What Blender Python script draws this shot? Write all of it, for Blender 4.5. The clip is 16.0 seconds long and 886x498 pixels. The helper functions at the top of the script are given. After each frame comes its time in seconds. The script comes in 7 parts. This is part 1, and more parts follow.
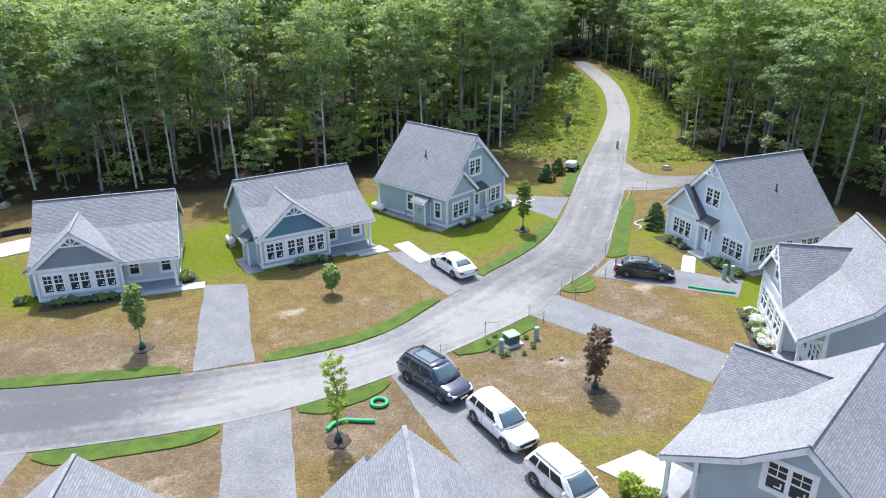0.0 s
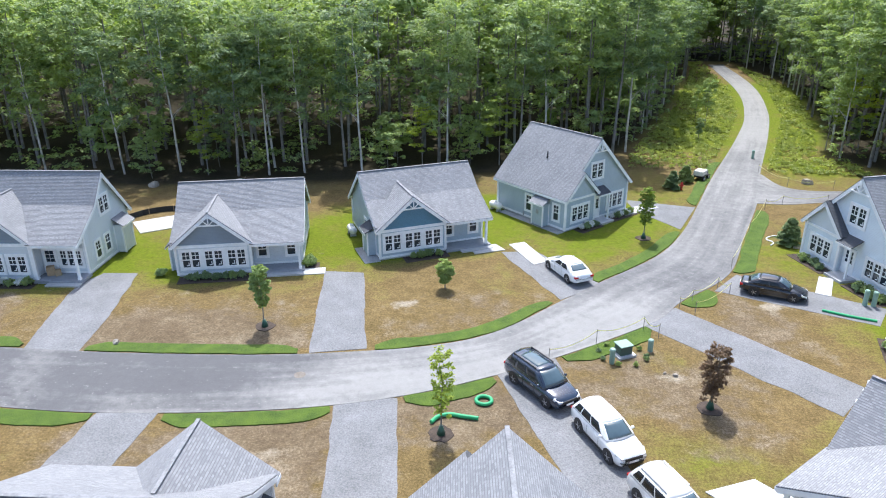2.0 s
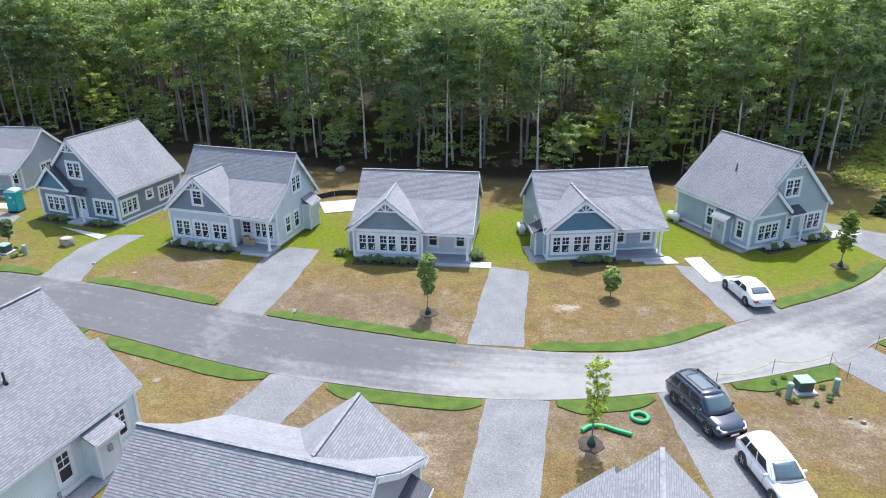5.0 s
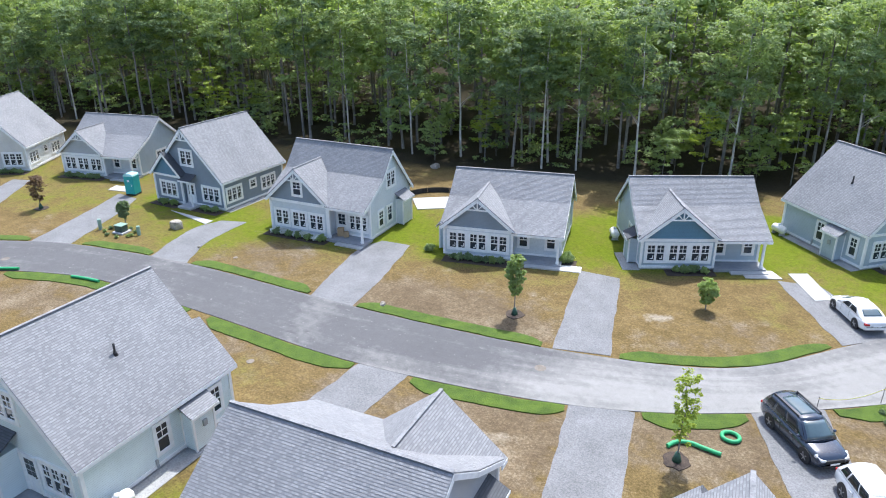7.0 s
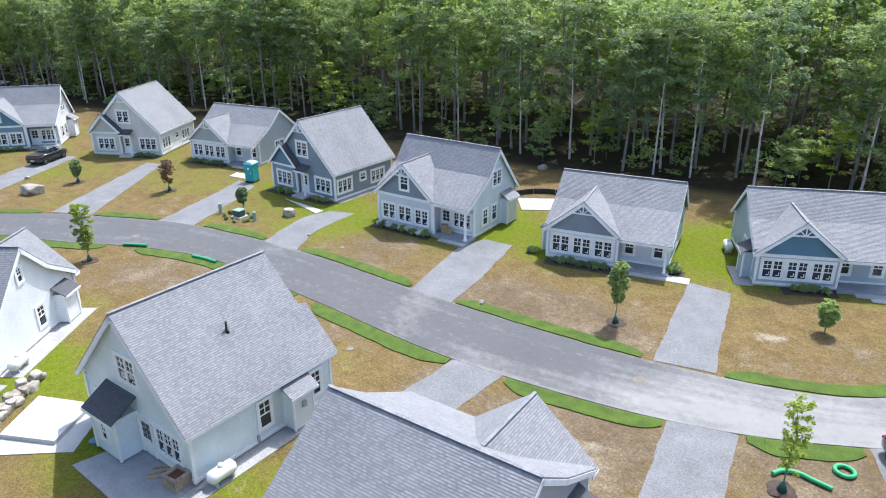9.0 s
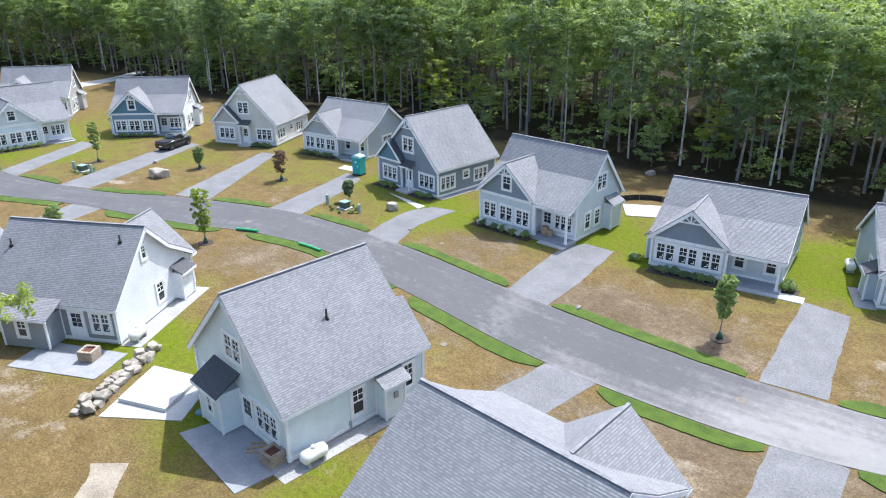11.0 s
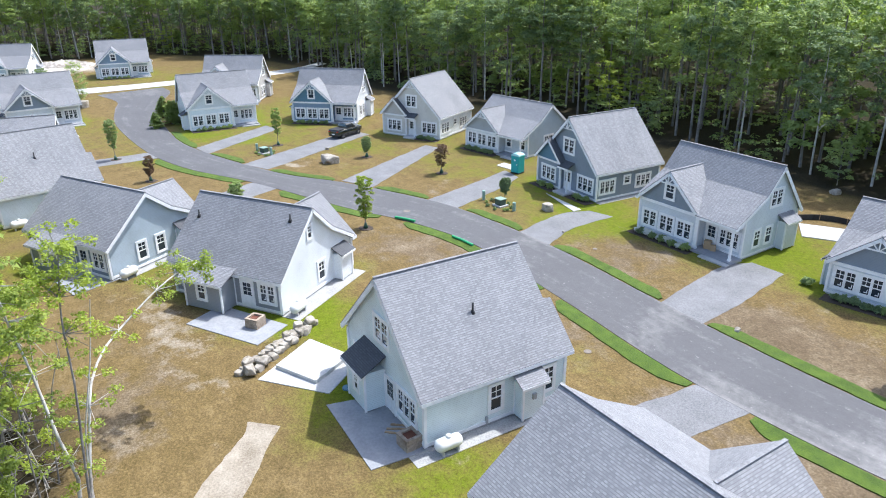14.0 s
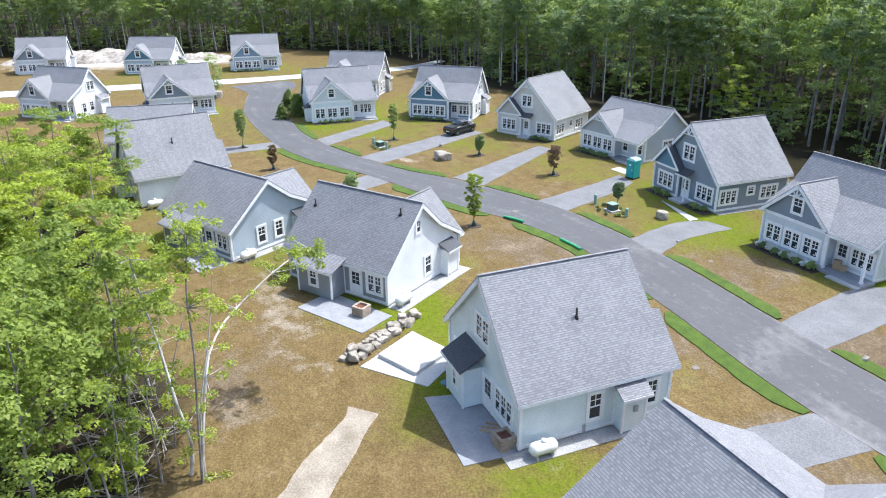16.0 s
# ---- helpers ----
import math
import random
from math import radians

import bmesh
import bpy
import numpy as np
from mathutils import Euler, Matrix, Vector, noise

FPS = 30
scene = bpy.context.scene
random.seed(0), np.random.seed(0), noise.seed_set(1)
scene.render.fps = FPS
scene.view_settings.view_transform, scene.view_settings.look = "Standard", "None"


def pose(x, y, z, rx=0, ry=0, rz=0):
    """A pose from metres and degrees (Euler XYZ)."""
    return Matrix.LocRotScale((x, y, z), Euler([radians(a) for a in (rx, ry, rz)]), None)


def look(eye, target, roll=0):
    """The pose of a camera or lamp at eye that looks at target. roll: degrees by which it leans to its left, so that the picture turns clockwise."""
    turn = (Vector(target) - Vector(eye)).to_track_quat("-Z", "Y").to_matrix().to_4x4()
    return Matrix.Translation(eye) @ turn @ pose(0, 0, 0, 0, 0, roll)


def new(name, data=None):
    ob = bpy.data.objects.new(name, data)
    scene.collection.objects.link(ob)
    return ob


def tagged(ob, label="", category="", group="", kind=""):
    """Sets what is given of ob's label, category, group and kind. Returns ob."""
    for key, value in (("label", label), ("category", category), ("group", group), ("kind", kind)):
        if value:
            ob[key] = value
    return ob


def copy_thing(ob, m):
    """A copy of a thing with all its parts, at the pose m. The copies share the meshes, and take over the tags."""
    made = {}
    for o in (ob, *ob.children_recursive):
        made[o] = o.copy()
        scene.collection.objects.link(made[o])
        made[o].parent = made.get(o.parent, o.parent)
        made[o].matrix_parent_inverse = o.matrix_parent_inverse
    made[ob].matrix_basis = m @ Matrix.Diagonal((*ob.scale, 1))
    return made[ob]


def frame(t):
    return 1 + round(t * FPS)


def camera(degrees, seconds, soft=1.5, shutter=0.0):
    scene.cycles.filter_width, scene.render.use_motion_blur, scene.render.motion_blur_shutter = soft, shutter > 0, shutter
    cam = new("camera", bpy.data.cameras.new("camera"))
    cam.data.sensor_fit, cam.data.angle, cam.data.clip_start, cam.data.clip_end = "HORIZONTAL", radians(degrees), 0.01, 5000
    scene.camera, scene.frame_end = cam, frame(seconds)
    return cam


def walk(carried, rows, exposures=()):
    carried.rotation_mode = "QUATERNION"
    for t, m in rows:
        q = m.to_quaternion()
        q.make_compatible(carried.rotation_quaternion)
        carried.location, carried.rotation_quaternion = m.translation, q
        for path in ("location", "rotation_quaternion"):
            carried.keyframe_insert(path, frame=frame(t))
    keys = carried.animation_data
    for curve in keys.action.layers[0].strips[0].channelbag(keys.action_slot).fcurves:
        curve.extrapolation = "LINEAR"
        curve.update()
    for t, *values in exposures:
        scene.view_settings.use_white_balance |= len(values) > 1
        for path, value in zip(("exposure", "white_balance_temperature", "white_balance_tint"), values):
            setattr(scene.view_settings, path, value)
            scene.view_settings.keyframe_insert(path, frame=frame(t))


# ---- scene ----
cam = camera(64.67, 16.0, soft=1.05)
CAM_HEIGHT = 23.5
# seconds, heading, tilt and roll of the gimbal in degrees
ROWS = [
    (0.0, -0.161, -22.611, -0.394),
    (0.5, 2.359, -22.612, -0.398),
    (1.0, 4.900, -22.613, -0.401),
    (1.5, 7.445, -22.614, -0.405),
    (2.0, 10.011, -22.615, -0.409),
    (2.5, 12.611, -22.616, -0.412),
    (3.0, 15.187, -22.617, -0.416),
    (3.5, 17.771, -22.617, -0.420),
    (4.0, 20.395, -22.618, -0.423),
    (6.5, 30.508, -22.622, -0.442),
    (7.0, 32.685, -22.623, -0.445),
    (7.5, 34.857, -22.624, -0.449),
    (8.0, 37.124, -22.625, -0.453),
    (8.5, 39.428, -22.626, -0.456),
    (9.0, 41.712, -22.627, -0.460),
    (11.5, 52.628, -22.631, -0.478),
    (12.0, 54.840, -22.632, -0.482),
    (12.5, 57.073, -22.633, -0.486),
    (13.0, 59.323, -22.633, -0.489),
    (13.5, 61.638, -22.634, -0.493),
    (14.0, 63.811, -22.635, -0.497),
    (14.5, 66.111, -22.636, -0.500),
    (15.0, 68.410, -22.637, -0.504),
    (15.5, 70.813, -22.638, -0.508),
    (16.0, 73.234, -22.639, -0.511),
]
walk(cam, [(t, pose(0, 0, CAM_HEIGHT, 90 + tilt, 0, yaw) @ pose(0, 0, 0, 0, 0, roll)) for t, yaw, tilt, roll in ROWS],
     exposures=[(0.0, 1.06, 6210, 10), (16.0, 1.06, 6210, 10)])

# ---- daylight ----
SUN_AZ, SUN_EL = 100.0, 60.5          # degrees from +x towards +y, and above the horizon
world = bpy.data.worlds.new("sky")
scene.world = world
world.use_nodes = True
wt = world.node_tree
sky = wt.nodes.new("ShaderNodeTexSky")
sky.sky_type, sky.sun_disc = "NISHITA", False
sky.sun_elevation, sky.sun_rotation = radians(SUN_EL), radians(90 - SUN_AZ)
sky.air_density, sky.dust_density = 1.0, 2.5
wt.nodes["Background"].inputs[1].default_value = 0.15
wt.links.new(sky.outputs[0], wt.nodes["Background"].inputs[0])
sun = new("sun", bpy.data.lights.new("sun", "SUN"))
sun.data.energy, sun.data.angle, sun.data.color = 2.85, radians(0.6), (1.0, 0.99, 0.97)
sun_dir = Vector((math.cos(radians(SUN_EL)) * math.cos(radians(SUN_AZ)), math.cos(radians(SUN_EL)) * math.sin(radians(SUN_AZ)), math.sin(radians(SUN_EL))))
sun.matrix_world = look(sun_dir * 100, (0, 0, 0))

# ---- materials ----


def nodes_of(name):
    m = bpy.data.materials.new(name)
    m.use_nodes = True
    return m, m.node_tree.nodes, m.node_tree.links, m.node_tree.nodes["Principled BSDF"]


def noise_node(nt, lk, coord, scale, detail=4.0, rough=0.55):
    n = nt.new("ShaderNodeTexNoise")
    n.inputs["Scale"].default_value, n.inputs["Detail"].default_value, n.inputs["Roughness"].default_value = scale, detail, rough
    lk.new(coord, n.inputs["Vector"])
    return n.outputs[0]


def ramp_node(nt, lk, fac, stops):
    r = nt.new("ShaderNodeValToRGB")
    e = r.color_ramp.elements
    while len(e) < len(stops):
        e.new(0.5)
    for el, (p, c) in zip(e, stops):
        el.position, el.color = p, (*c, 1) if len(c) == 3 else c
    lk.new(fac, r.inputs[0])
    return r.outputs[0]


def mix_node(nt, lk, a, b, fac, mode="MIX"):
    m = nt.new("ShaderNodeMix")
    m.data_type, m.blend_type = "RGBA", mode
    for sock, v in ((m.inputs[0], fac), (m.inputs[6], a), (m.inputs[7], b)):
        if isinstance(v, (int, float)):
            sock.default_value = v
        elif isinstance(v, tuple):
            sock.default_value = (*v, 1)
        else:
            lk.new(v, sock)
    return m.outputs[2]


def math_node(nt, lk, op, a, b=0.0):
    m = nt.new("ShaderNodeMath")
    m.operation = op
    for sock, v in zip(m.inputs, (a, b)):
        if isinstance(v, (int, float)):
            sock.default_value = v
        else:
            lk.new(v, sock)
    return m.outputs[0]


def bump_node(nt, lk, height, strength, dist, bsdf):
    b = nt.new("ShaderNodeBump")
    b.inputs["Strength"].default_value, b.inputs["Distance"].default_value = strength, dist
    lk.new(height, b.inputs["Height"])
    lk.new(b.outputs[0], bsdf.inputs["Normal"])
    return b


def position(nt):
    return nt.new("ShaderNodeNewGeometry").outputs["Position"]


def speckled(name, dark, light, fine, coarse, rough=0.8, bump=0.3, dist=0.02, metal=0.0, blotch=0.5):
    """A surface with grain and slow blotches, both in metres."""
    m, nt, lk, b = nodes_of(name)
    p = position(nt)
    f = noise_node(nt, lk, p, fine, 6, 0.65)
    c = noise_node(nt, lk, p, coarse, 4)
    both = math_node(nt, lk, "ADD", math_node(nt, lk, "MULTIPLY", f, 1 - blotch), math_node(nt, lk, "MULTIPLY", c, blotch))
    lk.new(ramp_node(nt, lk, both, [(0.36, dark), (0.64, light)]), b.inputs["Base Color"])
    b.inputs["Roughness"].default_value, b.inputs["Metallic"].default_value = rough, metal
    if bump:
        bump_node(nt, lk, f, bump, dist, b)
    return m


def plain(name, col, rough=0.5, metal=0.0, coat=0.0, var=0.06):
    m, nt, lk, b = nodes_of(name)
    n = noise_node(nt, lk, position(nt), 3.0, 5)
    lo, hi = tuple(max(0.0, c * (1 - var)) for c in col), tuple(min(1.0, c * (1 + var)) for c in col)
    lk.new(ramp_node(nt, lk, n, [(0.35, lo), (0.65, hi)]), b.inputs["Base Color"])
    b.inputs["Roughness"].default_value, b.inputs["Metallic"].default_value, b.inputs["Coat Weight"].default_value = rough, metal, coat
    return m


def siding(name, col):
    """Painted clapboards, 0.11 m to the course, the shade at each lap put into the colour."""
    m, nt, lk, b = nodes_of(name)
    p = position(nt)
    sep = nt.new("ShaderNodeSeparateXYZ")
    lk.new(p, sep.inputs[0])
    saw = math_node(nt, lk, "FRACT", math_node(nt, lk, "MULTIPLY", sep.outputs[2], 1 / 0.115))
    n = noise_node(nt, lk, p, 0.7, 5)
    base = ramp_node(nt, lk, n, [(0.3, tuple(c * 0.92 for c in col)), (0.7, tuple(min(1, c * 1.06) for c in col))])
    # darker bottom of every board: shade of the overlap painted in
    lap_shade = ramp_node(nt, lk, saw, [(0.0, (0.62, 0.62, 0.62)), (0.14, (1, 1, 1)), (1.0, (1, 1, 1))])
    lk.new(mix_node(nt, lk, base, lap_shade, 1.0, "MULTIPLY"), b.inputs["Base Color"])
    b.inputs["Roughness"].default_value = 0.55
    bump_node(nt, lk, saw, 0.5, 0.012, b)
    return m


def shingle(name, dark, light):
    """Asphalt shingles laid along the roof's own metres (UV: along the eave, up the slope): courses with a dark line of
    painted shade at each lower edge, tabs of slightly different grey.
    """
    m, nt, lk, b = nodes_of(name)
    uv = nt.new("ShaderNodeUVMap").outputs[0]
    br = nt.new("ShaderNodeTexBrick")
    br.offset, br.inputs["Scale"].default_value = 0.37, 1.0
    br.inputs["Brick Width"].default_value, br.inputs["Row Height"].default_value = 0.16, 0.125
    br.inputs["Mortar Size"].default_value, br.inputs["Bias"].default_value = 0.005, 0.0
    br.inputs["Color1"].default_value, br.inputs["Color2"].default_value, br.inputs["Mortar"].default_value = (0, 0, 0, 1), (1, 1, 1, 1), (0.2, 0.2, 0.2, 1)
    lk.new(uv, br.inputs["Vector"])
    sep = nt.new("ShaderNodeSeparateXYZ")
    lk.new(uv, sep.inputs[0])
    saw = math_node(nt, lk, "FRACT", math_node(nt, lk, "MULTIPLY", sep.outputs[1], 1 / 0.125))
    p = position(nt)
    grit = noise_node(nt, lk, p, 40.0, 3, 0.8)
    slow = noise_node(nt, lk, p, 0.35, 5, 0.6)
    f = math_node(nt, lk, "ADD", math_node(nt, lk, "MULTIPLY", br.outputs[0], 0.24), math_node(nt, lk, "ADD", math_node(nt, lk, "MULTIPLY", grit, 0.45), math_node(nt, lk, "MULTIPLY", slow, 0.3)))
    col = ramp_node(nt, lk, f, [(0.26, dark), (0.9, light)])
    # shadow line at each course's lower edge, put into the colour, uneven by tab
    edge = ramp_node(nt, lk, saw, [(0.0, (1, 1, 1)), (0.16, (0.85, 0.85, 0.85)), (0.3, (0, 0, 0)), (1.0, (0, 0, 0))])
    tooth = math_node(nt, lk, "MULTIPLY", edge, math_node(nt, lk, "ADD", math_node(nt, lk, "MULTIPLY", br.outputs[0], 0.75), 0.25))
    course_shade = ramp_node(nt, lk, tooth, [(0.0, (1, 1, 1)), (1.0, (0.4, 0.4, 0.4))])
    lk.new(mix_node(nt, lk, col, course_shade, 1.0, "MULTIPLY"), b.inputs["Base Color"])
    b.inputs["Roughness"].default_value = 0.82
    bump_node(nt, lk, f, 0.5, 0.012, b)
    return m


WHITE = plain("white_trim_paint", (0.84, 0.85, 0.86), 0.45)
ROOF = shingle("grey_shingles", (0.155, 0.159, 0.172), (0.41, 0.415, 0.43))
ROOF_DARK = shingle("dark_shingles", (0.06, 0.065, 0.075), (0.14, 0.145, 0.16))
CONCRETE = speckled("concrete", (0.38, 0.38, 0.38), (0.52, 0.52, 0.51), 9.0, 0.6, 0.85, 0.15)
STONE_SLAB = speckled("grey_pavers", (0.24, 0.25, 0.27), (0.34, 0.35, 0.37), 6.0, 1.1, 0.8, 0.2)
BARK = speckled("grey_bark", (0.11, 0.1, 0.09), (0.31, 0.29, 0.27), 5.0, 0.8, 0.9, 0.6, 0.05)
BIRCH = speckled("birch_bark", (0.3, 0.28, 0.25), (0.68, 0.66, 0.62), 3.0, 0.9, 0.8, 0.3)
GLASS, gnt, glk, gb = nodes_of("window_glass")
gb.inputs["Base Color"].default_value, gb.inputs["Roughness"].default_value = (0.028, 0.04, 0.055, 1), 0.04
gb.inputs["IOR"].default_value = 1.5
BLACK = plain("black_metal", (0.015, 0.015, 0.017), 0.45)
CREAM = plain("cream_paint", (0.7, 0.68, 0.6), 0.5)


def ground_material():
    m, nt, lk, b = nodes_of("lawn_and_soil")
    p = position(nt)
    at = nt.new("ShaderNodeAttribute")
    at.attribute_name = "turf"
    sep = nt.new("ShaderNodeSeparateColor")
    lk.new(at.outputs[0], sep.inputs[0])
    n1, n2, n3, n4 = noise_node(nt, lk, p, 0.14, 8, 0.62), noise_node(nt, lk, p, 0.6, 8, 0.68), noise_node(nt, lk, p, 7.0, 6, 0.75), noise_node(nt, lk, p, 0.33, 7, 0.7)
    mul = lambda a, k: math_node(nt, lk, "MULTIPLY", math_node(nt, lk, "SUBTRACT", a, 0.5), k)
    add = lambda a, c: math_node(nt, lk, "ADD", a, c)
    fine = mul(n3, 0.9)
    swing_g = add(add(mul(n1, 1.5), mul(n2, 1.2)), fine)
    swing_s = add(add(mul(n4, 1.9), mul(n2, 1.2)), mul(n3, 0.35))
    green = ramp_node(nt, lk, n3, [(0.3, (0.088, 0.092, 0.014)), (0.7, (0.215, 0.21, 0.04))])
    lush = ramp_node(nt, lk, n3, [(0.3, (0.067, 0.094, 0.005)), (0.7, (0.18, 0.222, 0.018))])
    dry = ramp_node(nt, lk, add(n3, mul(n2, 0.5)), [(0.28, (0.08, 0.062, 0.022)), (0.5, (0.168, 0.119, 0.051)), (0.75, (0.275, 0.204, 0.104))])
    soil = ramp_node(nt, lk, add(n3, mul(n4, 0.8)), [(0.25, (0.085, 0.06, 0.036)), (0.55, (0.175, 0.133, 0.084)), (0.8, (0.33, 0.275, 0.2))])
    sand = ramp_node(nt, lk, n3, [(0.3, (0.22, 0.185, 0.135)), (0.7, (0.4, 0.35, 0.275))])
    white_sand = ramp_node(nt, lk, n3, [(0.3, (0.42, 0.38, 0.33)), (0.7, (0.62, 0.58, 0.52))])
    c = mix_node(nt, lk, dry, green, ramp_node(nt, lk, add(sep.outputs[0], swing_g), [(0.25, (0, 0, 0)), (0.8, (1, 1, 1))]))
    c = mix_node(nt, lk, c, lush, ramp_node(nt, lk, add(sep.outputs[0], swing_g), [(0.62, (0, 0, 0)), (1.25, (1, 1, 1))]))
    c = mix_node(nt, lk, c, soil, ramp_node(nt, lk, add(sep.outputs[1], swing_s), [(0.35, (0, 0, 0)), (0.7, (1, 1, 1))]))
    c = mix_node(nt, lk, c, sand, ramp_node(nt, lk, add(sep.outputs[2], swing_s), [(0.42, (0, 0, 0)), (0.85, (1, 1, 1))]))
    c = mix_node(nt, lk, c, white_sand, ramp_node(nt, lk, math_node(nt, lk, "MULTIPLY", add(sep.outputs[2], swing_s), 0.5), [(0.5, (0, 0, 0)), (0.75, (1, 1, 1))]))
    litter = ramp_node(nt, lk, n3, [(0.3, (0.022, 0.018, 0.011)), (0.7, (0.06, 0.05, 0.031))])
    c = mix_node(nt, lk, c, litter, at.outputs[3])
    grain = ramp_node(nt, lk, add(noise_node(nt, lk, p, 2.3, 8, 0.75), mul(noise_node(nt, lk, p, 19.0, 4, 0.8), 0.9)), [(0.25, (0.58, 0.58, 0.56)), (0.5, (0.98, 0.98, 0.98)), (0.78, (1.3, 1.28, 1.22))])
    c = mix_node(nt, lk, c, grain, 1.0, "MULTIPLY")
    lk.new(c, b.inputs["Base Color"])
    b.inputs["Roughness"].default_value = 0.95
    b.inputs["Specular IOR Level"].default_value = 0.1
    bump_node(nt, lk, n3, 0.8, 0.06, b)
    return m


GROUND = ground_material()
SOD = speckled("fresh_sod", (0.03, 0.066, 0.005), (0.105, 0.165, 0.014), 14.0, 1.1, 0.95, 0.9, 0.07, blotch=0.35)


def asphalt_material():
    """Worn asphalt: grit, streaks drawn out along the way, wheel tracks and dust that gathers at the edges."""
    m, nt, lk, b = nodes_of("worn_asphalt")
    p = position(nt)

    def layer(name):
        at = nt.new("ShaderNodeAttribute")
        at.attribute_name = name
        return at.outputs[2]
    mul = lambda a, k: math_node(nt, lk, "MULTIPLY", a, k)
    add = lambda a, c: math_node(nt, lk, "ADD", a, c)
    across = layer("across")
    way = nt.new("ShaderNodeCombineXYZ")
    lk.new(mul(across, 9.0), way.inputs[0])
    lk.new(mul(layer("run"), 0.09), way.inputs[1])
    streak = noise_node(nt, lk, way.outputs[0], 1.0, 6, 0.65)
    grit, slow, mid = noise_node(nt, lk, p, 30.0, 3, 0.8), noise_node(nt, lk, p, 0.25, 6, 0.65), noise_node(nt, lk, p, 1.6, 6, 0.7)
    f = add(mul(grit, 0.45), add(mul(slow, 0.2), add(mul(mid, 0.2), mul(streak, 0.15))))
    tar = ramp_node(nt, lk, f, [(0.3, (0.066, 0.066, 0.07)), (0.7, (0.14, 0.139, 0.145))])
    pale = ramp_node(nt, lk, f, [(0.34, (0.17, 0.168, 0.164)), (0.66, (0.325, 0.318, 0.308))])
    rim = ramp_node(nt, lk, across, [(0.0, (0.5, 0.5, 0.5)), (0.06, (0, 0, 0)), (0.94, (0, 0, 0)), (1.0, (0.5, 0.5, 0.5))])
    track = ramp_node(nt, lk, across, [(0.1, (0, 0, 0)), (0.24, (0.16, 0.16, 0.16)), (0.38, (0.02, 0.02, 0.02)), (0.62, (0.02, 0.02, 0.02)), (0.76, (0.16, 0.16, 0.16)), (0.9, (0, 0, 0))])
    swing = mul(math_node(nt, lk, "SUBTRACT", add(mul(slow, 0.35), add(mul(mid, 0.3), mul(streak, 0.35))), 0.5), 2.1)
    specks = ramp_node(nt, lk, noise_node(nt, lk, p, 4.5, 2, 0.5), [(0.66, (0, 0, 0)), (0.74, (0.55, 0.55, 0.55))])
    k = add(add(layer("dust"), swing), add(add(mul(rim, mid), track), specks))
    lk.new(mix_node(nt, lk, tar, pale, ramp_node(nt, lk, k, [(0.12, (0, 0, 0)), (0.95, (1, 1, 1))])), b.inputs["Base Color"])
    b.inputs["Roughness"].default_value = 0.9
    bump_node(nt, lk, grit, 0.25, 0.01, b)
    return m


ASPHALT = asphalt_material()
GRAVEL = speckled("crushed_gravel", (0.12, 0.122, 0.127), (0.25, 0.252, 0.26), 11.0, 0.5, 0.95, 0.7, 0.04, blotch=0.3)

# ---- building blocks ----


def part(name, bm, material, parent=None, label="", smooth=False):
    me = bpy.data.meshes.new(name)
    bmesh.ops.recalc_face_normals(bm, faces=bm.faces)
    bm.to_mesh(me)
    bm.free()
    return part_of(name, me, material, parent, label, smooth)


def part_of(name, me, material, parent=None, label="", smooth=False):
    if material is not None and not me.materials:
        me.materials.append(material)
    if smooth:
        for f in me.polygons:
            f.use_smooth = True
    ob = new(name, me)
    if parent is not None:
        ob.parent = parent
    if label:
        ob["label"] = label
    return ob


def raw_mesh(name, verts, quads):
    me = bpy.data.meshes.new(name)
    me.vertices.add(len(verts))
    me.vertices.foreach_set("co", np.asarray(verts, dtype=np.float32).ravel())
    n = len(quads)
    k = len(quads[0])
    me.loops.add(n * k)
    me.loops.foreach_set("vertex_index", np.asarray(quads, dtype=np.int32).ravel())
    me.polygons.add(n)
    me.polygons.foreach_set("loop_start", np.arange(0, n * k, k, dtype=np.int32))
    me.update(calc_edges=True)
    return me


def box(bm, x0, x1, y0, y1, z0, z1, m=None):
    vs = [bm.verts.new((x, y, z)) for x in (x0, x1) for y in (y0, y1) for z in (z0, z1)]
    for f in ((0, 1, 3, 2), (4, 6, 7, 5), (0, 4, 5, 1), (2, 3, 7, 6), (0, 2, 6, 4), (1, 5, 7, 3)):
        bm.faces.new([vs[i] for i in f])
    if m is not None:
        bmesh.ops.transform(bm, matrix=m, verts=vs)
    return vs


def slab(bm, pts, drop):
    """A flat polygon given depth along the vector drop."""
    d = Vector(drop)
    top = [bm.verts.new(p) for p in pts]
    low = [bm.verts.new(Vector(p) + d) for p in pts]
    bm.faces.new(top)
    bm.faces.new(low[::-1])
    for i in range(len(pts)):
        j = (i + 1) % len(pts)
        bm.faces.new((top[j], top[i], low[i], low[j]))


def beam(bm, p, q, w, h):
    """A board from p to q, w wide sideways and h deep below the line."""
    p, q = Vector(p), Vector(q)
    side = (q - p).cross(Vector((0, 0, 1)))
    side = side.normalized() * (w / 2) if side.length > 1e-6 else Vector((w / 2, 0, 0))
    down = (q - p).cross(side).normalized() * h
    if down.z > 0:
        down = -down
    slab(bm, [p + side, q + side, q - side, p - side], down)


